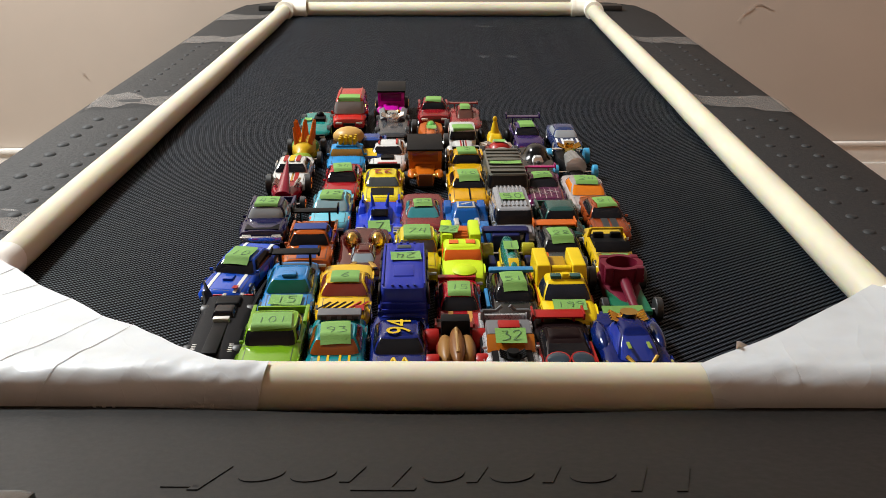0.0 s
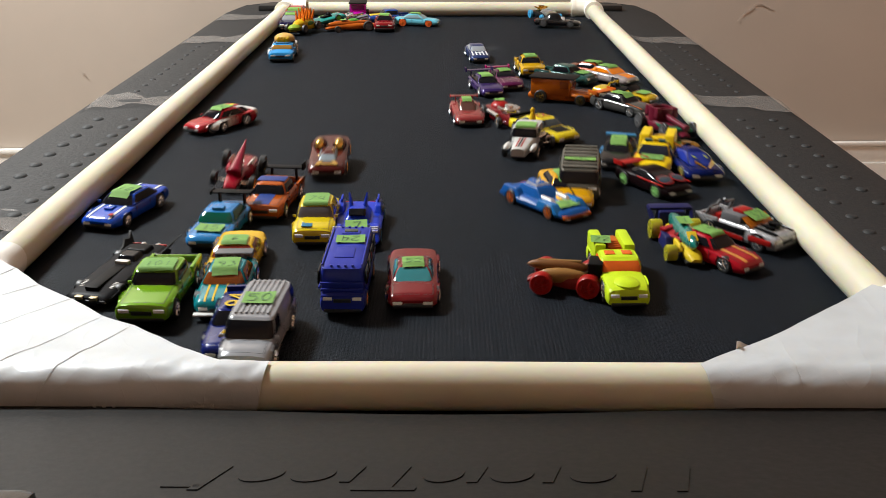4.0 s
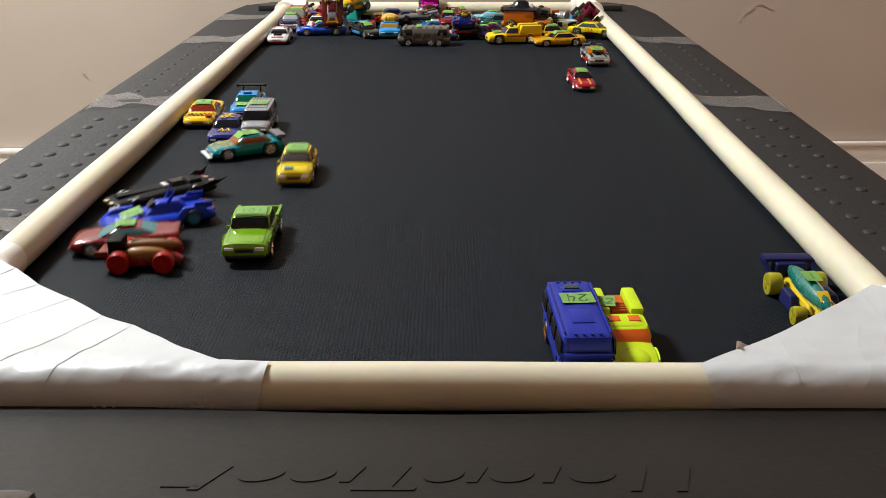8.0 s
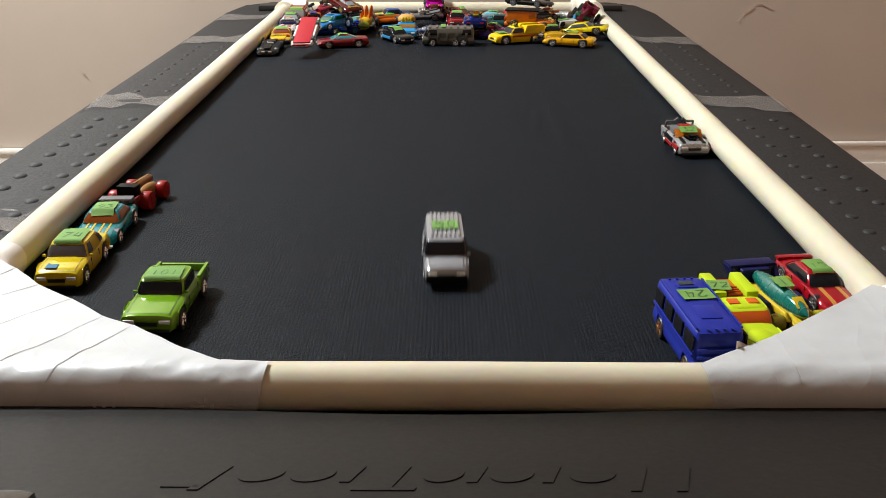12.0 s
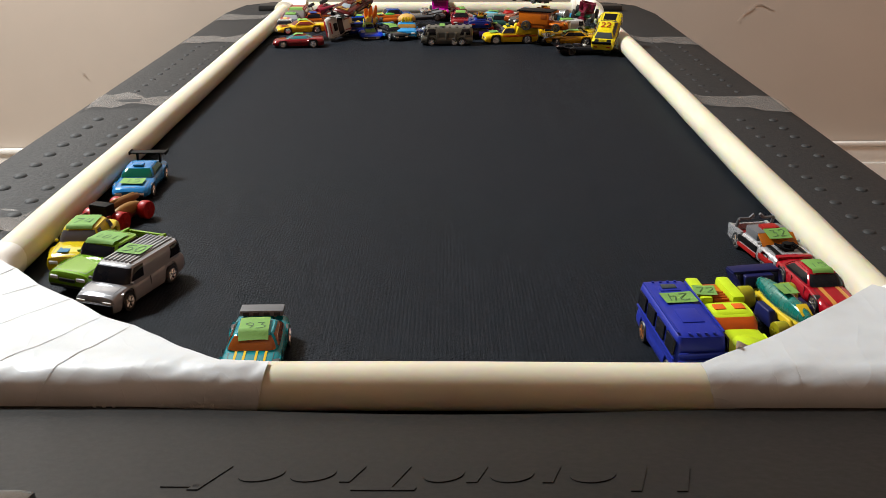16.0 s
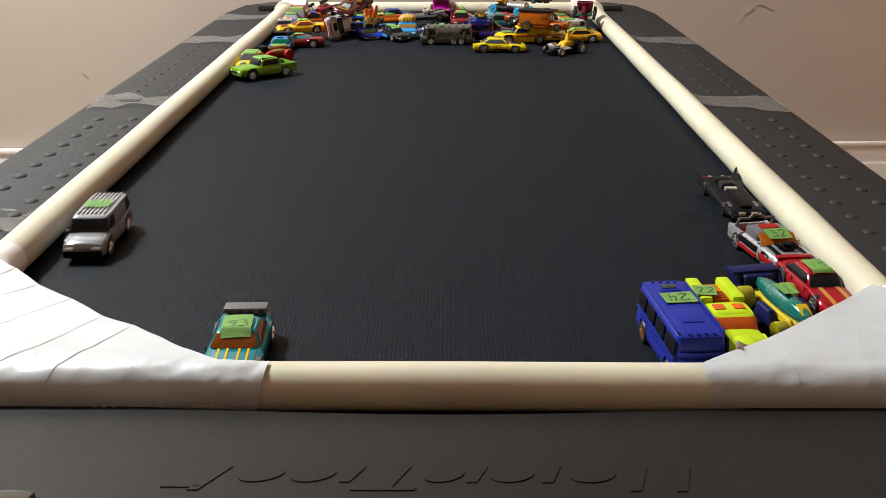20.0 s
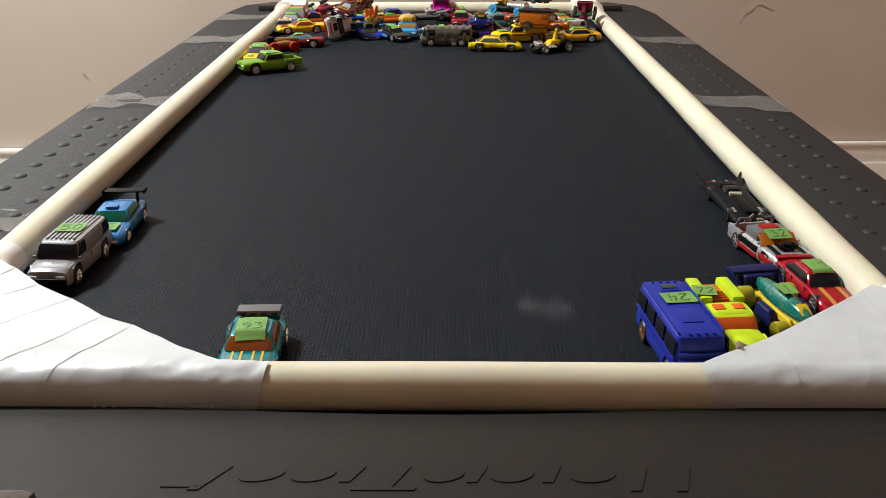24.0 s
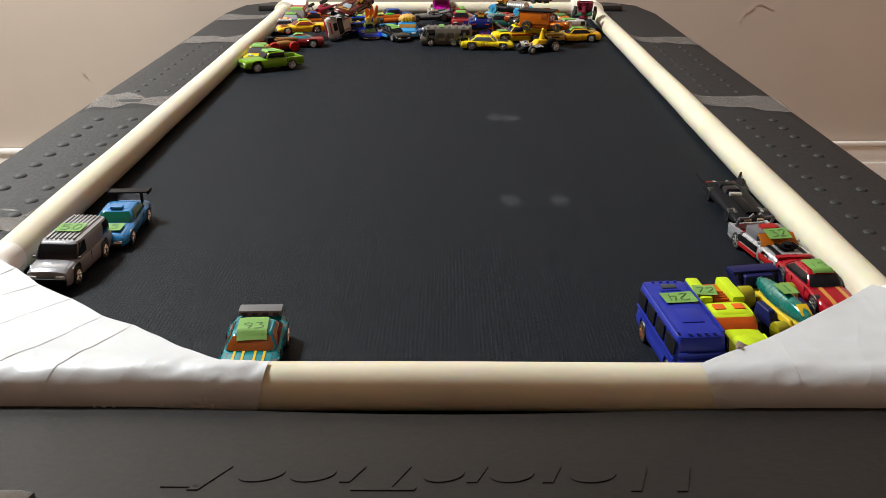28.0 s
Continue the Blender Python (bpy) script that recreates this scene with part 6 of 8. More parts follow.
def belt_pieces(n=60):
    """The running belt as short rigid lengths, butted end to end round the loop."""
    w = 2.72640 / n
    me = to_mesh("belt_length", box(bmesh.new(), (0, 0, -0.0009), (0.488, w + 0.0004, 0.0006)), BELT_RUBBER)
    made = []
    for k in range(n):
        made.append((part("belt_length", me, None, TREADMILL, "black woven rubber running belt" if k == 0 else ""), w * k))
    return made


def belt_rows(lead):
    """Rows for a length of belt that starts lead metres round the loop: at every frame round the rollers, wider apart on the runs."""
    half = 1.2922 + math.pi * 0.0226
    rows = []
    for k in range(28 * FPS + 1):
        t = k / FPS
        at = (lead + belt_way(t)) % half
        if k % 4 == 0 or at > 1.17 or at < 0.05:
            y, z, a = round_belt(lead + belt_way(t))
            rows.append((t, pose(-0.012, y, z, a, 0, 0)))
    return rows


BELT_PIECES = belt_pieces()
SMUDGES = ((0.043, 0.0, 0.013), (0.057, 0.0035, 0.020), (0.044, 0.241, 0.014), (0.078, 0.240, 0.014))
MARKS = belt_marks()


def belt_way(t):
    """Metres that the belt has run at t seconds: it starts up in the first second and gains a little speed as it empties."""
    v = 0.7756
    return 0.0 if t < 0.3 else (v * (t - 0.3) ** 2 / 1.656 if t < 1.128 else v * (t - 0.714) + 0.0098 * max(0.0, t - 18.0))


def motions():
    for ob, lead in BELT_PIECES:
        walk(ob, belt_rows(lead))
    for ob, x, lag in MARKS:
        rows, k = [], 0
        while k <= 28 * 12:
            t = k / 12
            y, z, a = round_belt(MARK_START - lag + belt_way(t))
            rows.append((t, pose(x, y, z, a, 0, 0)))
            k += 1
        walk(ob, rows)
    for car, rows in (
            (CARS["bat"], drive((0, -0.1103, 0.4341, 2), (0.6, -0.1103, 0.4341, 2), (1, -0.109, 0.4279, 2), (1.5, -0.1111, 0.4405, 2), (2, -0.1245, 0.4538, 2), (2.5, -0.128, 0.4504, 2), (3, -0.1238, 0.4471, 2), (3.5, -0.1503, 0.4749, -13), (5.5, -0.2214, 0.5499, 2), (6, -0.2132, 0.5434, 2), (6.5, -0.1908, 0.5034, 2), (7, -0.1827, 0.4978, -13), (7.5, -0.2059, 0.5471, -30), (8, -0.1993, 0.6528, -50), (8.5, -0.2016, 0.8955, -42), (9, -0.2089, 1.2524, -24), (10, -0.2185, 1.2404, -4), (11, -0.2185, 1.2404, -2), (12, -0.2205, 1.236, 2), (12.5, -0.2205, 1.23, 0), (14.5, -0.2111, 1.119, -19), (14.75, -0.142, 0.946, -62), (15, -0.0729, 0.773, -105), (15.5, 0.1415, 0.992, -180), (15.75, 0.1566, 1.1087, -222), (16, 0.1717, 1.2254, -265), (16.5, 0.1723, 1.186, -310), (17, 0.1815, 1.1562, -342), (18, 0.1828, 1.0811, -346), (18.5, 0.1944, 0.9978, -358), (19, 0.1944, 0.8975, -358), (19.5, 0.1944, 0.7573, -358), (20, 0.1944, 0.6447, -358), (20.5, 0.1944, 0.6385, -358), (25, 0.1944, 0.6324, -358), (28, 0.1944, 0.6324, -358))),
            (CARS["p101"], drive((0, -0.0807, 0.4119, 2), (0.6, -0.0807, 0.4119, 2), (1, -0.0795, 0.4119, 2), (1.5, -0.0831, 0.4119, 2), (2, -0.0931, 0.4119, 2), (2.5, -0.0971, 0.4133, 2), (3, -0.096, 0.4168, 2), (3.5, -0.1208, 0.4452, -1), (5.5, -0.1934, 0.5604, 2), (6, -0.1879, 0.5708, 2), (6.5, -0.1658, 0.5406, 2), (7, -0.1375, 0.541, 2), (7.5, -0.1182, 0.5638, 2), (8, -0.1186, 0.5659, 2), (8.5, -0.1421, 0.4682, 1), (9, -0.1445, 0.4682, -1), (10, -0.1445, 0.4682, -1), (11, -0.1451, 0.4682, -1), (12, -0.1454, 0.4682, -1), (12.5, -0.1454, 0.4682, -1), (14.5, -0.1882, 0.5067, -3), (15, -0.1935, 0.5084, -4), (15.5, -0.1924, 0.511, -9), (16, -0.1916, 0.5201, -21), (16.5, -0.1909, 0.5947, -47), (17, -0.2006, 0.7924, -63), (17.5, -0.2015, 1.0293, -53), (18, -0.1895, 1.108, -14), (18.5, -0.1945, 1.062, -34), (19, -0.2065, 1.005, -55), (20, -0.2021, 1.0808, -50), (21, -0.2015, 1.0945, -53), (21.5, -0.2011, 1.1086, -57), (23.5, -0.2008, 1.123, -60), (24, -0.2008, 1.1123, -60), (25, -0.2008, 1.123, -60), (28, -0.2008, 1.123, -60))),
            (CARS["t93"], drive((0, -0.0513, 0.4083, 2), (0.6, -0.0513, 0.4083, 2), (1, -0.0494, 0.4083, 2), (1.5, -0.054, 0.4083, 2), (2, -0.0634, 0.4083, 2), (2.5, -0.0681, 0.4083, 2), (3, -0.0665, 0.4103, 2), (3.5, -0.0954, 0.4375, 2), (5.5, -0.1353, 0.6099, 2), (6, -0.1269, 0.576, 2), (6.5, -0.1109, 0.4983, -37), (7, -0.0936, 0.5529, -30), (7.5, -0.1255, 0.6792, -42), (8, -0.1625, 0.7685, -63), (8.5, -0.1386, 0.9701, 2), (9, -0.1573, 1.0435, 2), (9.5, -0.2072, 0.9643, -7), (10, -0.2068, 0.8656, 1), (10.5, -0.2131, 0.606, -1), (11, -0.2144, 0.591, 1), (11.5, -0.2136, 0.5888, 2), (12, -0.2143, 0.5832, 2), (14.5, -0.2085, 0.5619, 2), (15, -0.1629, 0.5868, 2), (15.5, -0.0959, 0.4916, 2), (16, -0.0894, 0.4123, 2), (16.5, -0.0931, 0.415, 2), (17, -0.0976, 0.415, 2), (20, -0.0979, 0.415, 2), (21.5, -0.0979, 0.415, 2), (23.5, -0.0918, 0.4123, 2), (25, -0.0904, 0.4123, 2), (28, -0.0901, 0.4123, 2))),
            (CARS["b94"], drive((0, -0.0221, 0.4101, 2), (0.6, -0.0221, 0.4101, 2), (1, -0.0214, 0.4101, 2), (1.5, -0.0249, 0.4101, 2), (2, -0.0384, 0.4101, 2), (2.5, -0.0421, 0.4101, 2), (3, -0.0395, 0.4124, 2), (3.5, -0.0659, 0.4198, 2), (5.5, -0.1615, 0.5864, -3), (6, -0.1572, 0.6606, 2), (6.5, -0.1521, 0.728, 2), (7, -0.1588, 0.7567, 2), (7.5, -0.1654, 0.771, -6), (8, -0.1868, 0.8227, 2), (8.5, -0.1969, 0.9209, -42), (9, -0.1958, 1.1484, -58), (9.5, -0.1832, 1.3607, -75), (12, -0.165, 1.372, -72, 0.004, 0, 0), (15, -0.1302, 1.3659, -70, 0, 0, 0), (28, -0.1302, 1.3659, -70, 0, 0, 0))),
            (CARS["dog"], drive((0, 0.0043, 0.4092, 2), (0.6, 0.0043, 0.4092, 2), (1, 0.0053, 0.4092, 2), (1.5, 0.0137, 0.4092, 2), (2, 0.0503, 0.4092, 2), (2.5, 0.0645, 0.4092, 2), (3, 0.0963, 0.4092, 2), (3.5, 0.0446, 0.4503, -67), (4.5, 0.1124, 0.5555, -123), (5.5, 0.1803, 0.6608, -180), (6, 0.1458, 0.6144, -180), (6.5, 0.0369, 0.4829, -260), (7, -0.1035, 0.45, -310), (7.5, -0.1355, 0.4899, -255), (8, -0.175, 0.5322, -268), (8.5, -0.1994, 0.7963, -192), (9, -0.2186, 0.9936, -184), (9.5, -0.2168, 1.0753, -184), (10, -0.2187, 1.1122, -184), (10.5, -0.2199, 1.0436, -180), (11, -0.2208, 0.9504, -180), (11.5, -0.2171, 0.7925, -180), (12, -0.2115, 0.6458, -188), (12.5, -0.2154, 0.6458, -192), (14.5, -0.2156, 0.6589, -197), (15, -0.2141, 0.6589, -201), (15.5, -0.2141, 0.6295, -201), (16, -0.2133, 0.6057, -201), (16.5, -0.2141, 0.7163, -201), (17, -0.2105, 0.885, -213), (17.5, -0.2105, 1.0918, -213), (18, -0.2065, 1.2017, -230), (20, -0.2066, 1.182, -230), (23.5, -0.2071, 1.2426, -247), (28, -0.2071, 1.2426, -247))),
            (CARS["s32"], drive((0, 0.0287, 0.4115, 2), (0.6, 0.0287, 0.4115, 2), (1, 0.03, 0.4115, 2), (1.5, 0.0389, 0.4115, 2), (2, 0.0769, 0.4115, 2), (2.5, 0.09, 0.4115, 2), (3, 0.1198, 0.4151, 18), (3.5, 0.1752, 0.4697, 42), (5.5, 0.1925, 0.8994, 6), (6, 0.1916, 0.9238, 7), (6.5, 0.1866, 1.0048, 18), (7, 0.1787, 1.2223, 42), (7.5, 0.1745, 1.2009, 6), (8, 0.1728, 1.1653, 2), (8.5, 0.1779, 1.0895, 2), (9, 0.1946, 1.0316, 2), (9.5, 0.1946, 0.8924, 2), (10, 0.1916, 0.7353, 7), (10.5, 0.1877, 0.7695, 2), (11, 0.1942, 0.8108, 2), (11.5, 0.1942, 0.8069, 2), (12, 0.1942, 0.7878, 2), (12.5, 0.1911, 0.7239, 6), (14.5, 0.1904, 0.5586, 10), (15, 0.1904, 0.5458, 10), (28, 0.1904, 0.5458, 10))),
            (CARS["spid"], drive((0, 0.0543, 0.4103, 2), (0.6, 0.0543, 0.4103, 2), (1, 0.055, 0.4103, 2), (1.5, 0.0661, 0.4103, 2), (2, 0.103, 0.4103, 2), (2.5, 0.1173, 0.4103, 2), (3, 0.1363, 0.4144, 22), (3.5, 0.163, 0.5087, 50), (4.5, 0.1245, 0.8831, -15), (5.5, 0.0861, 1.2575, -80), (6, 0.033, 1.3222, -80), (8, 0.0274, 1.337, -82), (12, 0.0296, 1.3369, -80), (28, 0.0296, 1.3369, -80))),
            (CARS["drg"], drive((0, 0.0858, 0.4151, 2), (0.6, 0.0858, 0.4151, 2), (1, 0.0884, 0.4151, 2), (1.5, 0.0969, 0.417, 2), (2, 0.1323, 0.4429, 7), (2.5, 0.1495, 0.4498, 10), (3, 0.1714, 0.4753, 18), (3.5, 0.188, 0.5536, 10), (5.5, 0.0751, 1.301, 60, 0.0116, 0, 12), (6, 0.0286, 1.3547, 115, 0.014, 0, 0), (7, 0.0256, 1.3547, 168, 0.014, 0, 0), (8, 0.0225, 1.3547, 177, 0.014, 0, 0), (12, 0.0378, 1.3547, 177, 0.014, 0, 0), (15, 0.044, 1.358, 177, 0.012, 0, 0), (28, 0.0448, 1.358, 177, 0.012, 0, 0))),
            (CARS["mus"], drive((0, -0.114, 0.5052, -9), (0.6, -0.114, 0.5052, -9), (1, -0.1167, 0.5034, -9), (1.5, -0.1418, 0.5122, -18), (2, -0.2155, 0.5462, -13), (2.5, -0.2164, 0.5973, -11), (3, -0.2164, 0.603, -11), (3.5, -0.2172, 0.5904, -9), (5.5, -0.1755, 1.1494, -70), (6, -0.1695, 1.3717, -82), (8, -0.1733, 1.3716, -82), (12, -0.1733, 1.3716, -82), (15, -0.1299, 1.3998, -80, 0.004, 0, 0), (28, -0.1299, 1.3998, -80, 0.004, 0, 0))),
            (CARS["l15"], drive((0, -0.0827, 0.4782, 2), (0.6, -0.0827, 0.4782, 2), (1, -0.0815, 0.4767, 2), (1.5, -0.0785, 0.4806, 2), (2, -0.0931, 0.4926, 2), (2.5, -0.0951, 0.4993, 2), (3, -0.0949, 0.4926, 2), (3.5, -0.1111, 0.5139, -1), (5.5, -0.2155, 1.0619, -13), (6, -0.2116, 1.2087, 2), (6.5, -0.2021, 1.1844, 2), (7, -0.1902, 1.1094, 2), (7.5, -0.1708, 0.9776, 2), (8, -0.1881, 0.9194, 2), (8.5, -0.1849, 1.0003, 2), (9, -0.1956, 1.2519, -19), (9.5, -0.1548, 1.331, -33, 0.015, 0, 0), (12, -0.1548, 1.331, -33, 0.015, 0, 0), (12.5, -0.1865, 1.2417, -19, 0.01, 0, 0), (14.5, -0.212, 0.7966, 1), (15, -0.2201, 0.7527, 2), (15.5, -0.2189, 0.7067, 2), (16, -0.2204, 0.6798, 2), (16.5, -0.2215, 0.7833, 2), (17, -0.2215, 0.9554, 2), (17.5, -0.2117, 1.1309, 2), (18, -0.2089, 1.1924, 2), (19, -0.2145, 1.155, 2), (20, -0.208, 1.2384, 2), (20.5, -0.1807, 1.1572, -7), (21, -0.158, 1.0858, -24), (21.5, -0.1664, 0.9832, -3), (23.5, -0.2107, 0.5904, 2), (25, -0.2075, 0.5859, 2), (28, -0.2068, 0.5859, 2))),
            (CARS["y6"], drive((0, -0.0533, 0.4745, 2), (0.6, -0.0533, 0.4745, 2), (1, -0.0523, 0.4768, 2), (1.5, -0.0489, 0.4784, 2), (2, -0.062, 0.4887, 2), (2.5, -0.0679, 0.4928, 2), (3, -0.0651, 0.4953, 2), (3.5, -0.0842, 0.5053, 2), (5.5, -0.218, 0.9045, 2), (6, -0.2206, 1.0918, 2), (6.5, -0.2206, 1.0918, 2), (7, -0.2196, 1.0002, 1), (7.5, -0.2169, 0.8762, 2), (8, -0.221, 0.8808, 2), (8.5, -0.2209, 1.021, -3), (9, -0.2123, 1.2835, -19), (9.5, -0.2212, 1.335, 4), (11.5, -0.2212, 1.332, 6), (12, -0.2195, 1.318, 8), (12.5, -0.171, 1.3, -38), (15, -0.1935, 1.322, -74, 0.01, 0, 0), (28, -0.1935, 1.322, -74, 0.01, 0, 0))),
            (CARS["v24"], drive((0, -0.0222, 0.4695, 2), (0.6, -0.0222, 0.4695, 2), (1, -0.0222, 0.4695, 2), (1.5, -0.018, 0.4719, 2), (2, -0.031, 0.4757, 2), (2.5, -0.0356, 0.4837, 2), (3, -0.0341, 0.4937, 2), (3.5, -0.054, 0.4828, -1), (5.5, -0.0215, 0.5564, 2), (6, 0.0767, 0.4339, 2), (6.5, 0.0568, 0.4163, 2), (7, 0.0568, 0.4163, 2), (7.5, 0.0598, 0.4163, 2), (8, 0.0603, 0.4163, 2), (8.5, 0.0606, 0.4163, 2), (9, 0.0619, 0.4163, 2), (9.5, 0.0885, 0.4177, 5), (10, 0.1175, 0.4242, 5), (10.5, 0.1182, 0.4217, 5), (11, 0.1175, 0.421, 5), (12, 0.1175, 0.421, 5), (14.5, 0.1101, 0.417, 5), (15, 0.1096, 0.417, 5), (16, 0.1084, 0.417, 5), (17, 0.1084, 0.417, 5), (20, 0.1084, 0.417, 5), (28, 0.1084, 0.417, 5))),
            (CARS["r15"], drive((0, 0.006, 0.4583, 2), (0.6, 0.006, 0.4583, 2), (1, 0.0043, 0.4598, 2), (1.5, 0.0077, 0.4598, 2), (2, 0.0247, 0.4512, 2), (2.5, 0.0446, 0.4549, 2), (3, 0.0699, 0.446, 16), (3.5, 0.138, 0.4639, 42), (5.5, 0.168, 0.8735, 2), (6, 0.1707, 0.8968, 10), (6.5, 0.1745, 0.9541, 53), (7, 0.1745, 1.1883, 53), (7.5, 0.1372, 1.1399, 2), (8, 0.14, 1.0318, 2), (8.5, 0.1678, 0.8081, 6), (9, 0.197, 0.5481, 10), (9.5, 0.1975, 0.5481, 7), (10, 0.1975, 0.5632, 2), (10.5, 0.1975, 0.5737, 4), (11, 0.1975, 0.5308, 4), (11.5, 0.1955, 0.4995, 6), (12, 0.1985, 0.489, 7), (12.5, 0.1985, 0.489, 7), (15, 0.1985, 0.489, 7), (28, 0.1985, 0.489, 7))),
            (CARS["k51"], drive((0, 0.0341, 0.4696, 2), (0.6, 0.0341, 0.4696, 2), (1, 0.03, 0.4711, 2), (1.5, 0.035, 0.4711, 2), (2, 0.052, 0.4697, 2), (2.5, 0.0749, 0.4713, 2), (3, 0.0951, 0.4858, 21), (3.5, 0.1352, 0.5547, 2), (5.5, 0.0435, 1.3494, -50), (6, -0.0411, 1.3503, -67), (6.5, -0.0974, 1.3488, -50), (7, -0.1096, 1.3589, -50), (8, -0.1113, 1.3583, 30), (12, -0.0682, 1.3181, 30), (15, -0.0699, 1.3322, 30), (17, -0.0822, 1.3473, 30), (20, -0.073, 1.332, 30), (28, -0.073, 1.332, 30))),
            (CARS["y199"], drive((0, 0.0598, 0.4673, 2), (0.6, 0.0598, 0.4673, 2), (1, 0.0559, 0.471, 2), (1.5, 0.0603, 0.4718, 2), (2, 0.0912, 0.4851, 7), (2.5, 0.1229, 0.4933, 2), (3, 0.1084, 0.5143, 7), (3.5, 0.1613, 0.5723, 2), (5.5, 0.1196, 1.2379, -80, 0.01, 0, 0), (6, 0.1081, 1.2512, -80, 0.008, 0, 0), (6.5, 0.1043, 1.2923, -80, 0.004, 0, 0), (7, 0.1008, 1.3144, -80), (8, 0.0855, 1.3045, -82), (11, 0.0928, 1.3045, -82), (12, 0.0895, 1.3045, -68), (15, 0.084, 1.3045, -70), (16, 0.0812, 1.3045, -82), (17, 0.0848, 1.3045, -82), (20, 0.0973, 1.3046, -82), (24, 0.0929, 1.3143, -82), (28, 0.0929, 1.3143, -82))),
            (CARS["can"], drive((0, 0.0928, 0.4786, 2), (0.6, 0.0928, 0.4786, 2), (1, 0.0883, 0.4826, 2), (1.5, 0.0919, 0.4826, 2), (2, 0.1202, 0.5065, 7), (2.5, 0.1695, 0.5286, 2), (3, 0.1398, 0.5412, 14), (3.5, 0.1876, 0.6318, 14), (5.5, 0.1852, 1.3862, 50, 0.014, 0, 30), (6.5, 0.1854, 1.3883, 15, 0.016, 0, 35), (8, 0.1855, 1.3904, -20, 0.018, 0, 40), (12, 0.1871, 1.3904, -20, 0.018, 0, 30), (20, 0.1881, 1.3871, -10, 0.02, 0, 0), (28, 0.1881, 1.3871, -10, 0.02, 0, 0))),
            (CARS["d42"], drive((0, -0.1122, 0.5853, 2), (0.6, -0.1122, 0.5853, 2), (1, -0.1308, 0.5854, -21), (1.5, -0.2199, 0.6946, -4), (2, -0.2183, 0.8165, 2), (2.5, -0.2215, 0.943, 2), (3, -0.2215, 1.129, 2), (3.5, -0.2215, 1.3978, 2), (5.5, -0.2215, 1.4314, 2), (6, -0.2215, 1.4201, 2), (28, -0.2215, 1.4201, 2))),
            (CARS["ob"], drive((0, -0.0803, 0.5439, 2), (0.6, -0.0803, 0.5439, 2), (1, -0.0869, 0.5438, 2), (1.5, -0.0819, 0.5439, 2), (2, -0.09, 0.5537, 2), (2.5, -0.0856, 0.5588, 2), (3, -0.1104, 0.5587, 2), (3.5, -0.116, 0.5765, 2), (5.5, -0.1695, 1.2171, -67), (6, -0.195, 1.4449, -75), (28, -0.195, 1.4449, -75))),
            (CARS["irn"], drive((0, -0.048, 0.5324, 2), (0.6, -0.048, 0.5324, 2), (1, -0.0536, 0.5324, 2), (1.5, -0.047, 0.5325, 2), (2, -0.0633, 0.5371, 2), (2.5, -0.0578, 0.542, 2), (3, -0.08, 0.565, 2), (3.5, -0.0886, 0.5777, 2), (5.5, -0.1192, 1.3912, 2, 0.0352, 50, 0), (6, -0.157, 1.3795, 2, 0.0372, 60, 0), (11.4, -0.157, 1.3795, 2, 0.0372, 60, 0), (12, -0.1435, 1.3591, 40, 0.038, 14, 0), (15, -0.1272, 1.3463, -24, 0.036, 10, 12), (28, -0.1257, 1.3463, -24, 0.036, 10, 12))),
            (CARS["y74"], drive((0, -0.0174, 0.5304, 2), (0.6, -0.0174, 0.5304, 2), (1, -0.0284, 0.5351, 2), (1.5, -0.0192, 0.5352, 2), (2, -0.0384, 0.537, 2), (2.5, -0.0318, 0.537, 2), (3, -0.0552, 0.5398, 2), (3.5, -0.0645, 0.5568, 2), (5.5, -0.1933, 0.9595, -4), (6, -0.2161, 1.131, 2), (6.5, -0.2161, 1.131, 2), (7, -0.2134, 1.0712, 2), (7.5, -0.1582, 0.9005, 2), (8, -0.1119, 0.7106, 2), (8.5, -0.1379, 0.5346, 2), (9, -0.155, 0.5345, 2), (9.5, -0.2103, 0.5372, 2), (10, -0.2159, 0.5371, 2), (11, -0.2149, 0.5295, 2), (11.5, -0.2142, 0.5276, 2), (12, -0.2132, 0.5221, 2), (14.5, -0.2143, 0.5295, 1), (15, -0.2143, 0.5295, 1), (16, -0.215, 0.546, 1), (16.5, -0.2112, 0.6155, -3), (17, -0.219, 0.8366, -8), (17.5, -0.2215, 1.0712, -3), (18, -0.219, 1.1237, -3), (20, -0.2223, 1.1164, -1), (23.5, -0.2215, 1.1692, -3), (24, -0.2215, 1.1613, -3), (28, -0.2215, 1.1613, -3))),
            (CARS["n72"], drive((0, 0.0082, 0.5197, 2), (0.6, 0.0082, 0.5197, 2), (1, 0.0009, 0.5197, 2), (1.5, 0.0063, 0.5197, 2), (2, 0.0201, 0.5243, 2), (2.5, 0.0718, 0.5383, 2), (3, 0.0434, 0.5155, 2), (3.5, 0.0785, 0.5201, 2), (5.5, 0.1049, 0.414, 2), (6, 0.1069, 0.414, 2), (6.5, 0.0788, 0.4191, 2), (7, 0.0793, 0.4191, 2), (7.5, 0.0826, 0.4191, 2), (8, 0.0826, 0.4191, 2), (8.5, 0.0831, 0.4191, 2), (9, 0.0851, 0.4191, 2), (9.5, 0.1152, 0.4293, 5), (10, 0.1425, 0.4459, 5), (10.5, 0.1424, 0.4405, 5), (11, 0.146, 0.4405, 5), (12, 0.1437, 0.4392, 5), (14.5, 0.1351, 0.4326, 5), (15, 0.1351, 0.4326, 5), (28, 0.1351, 0.4326, 5))),
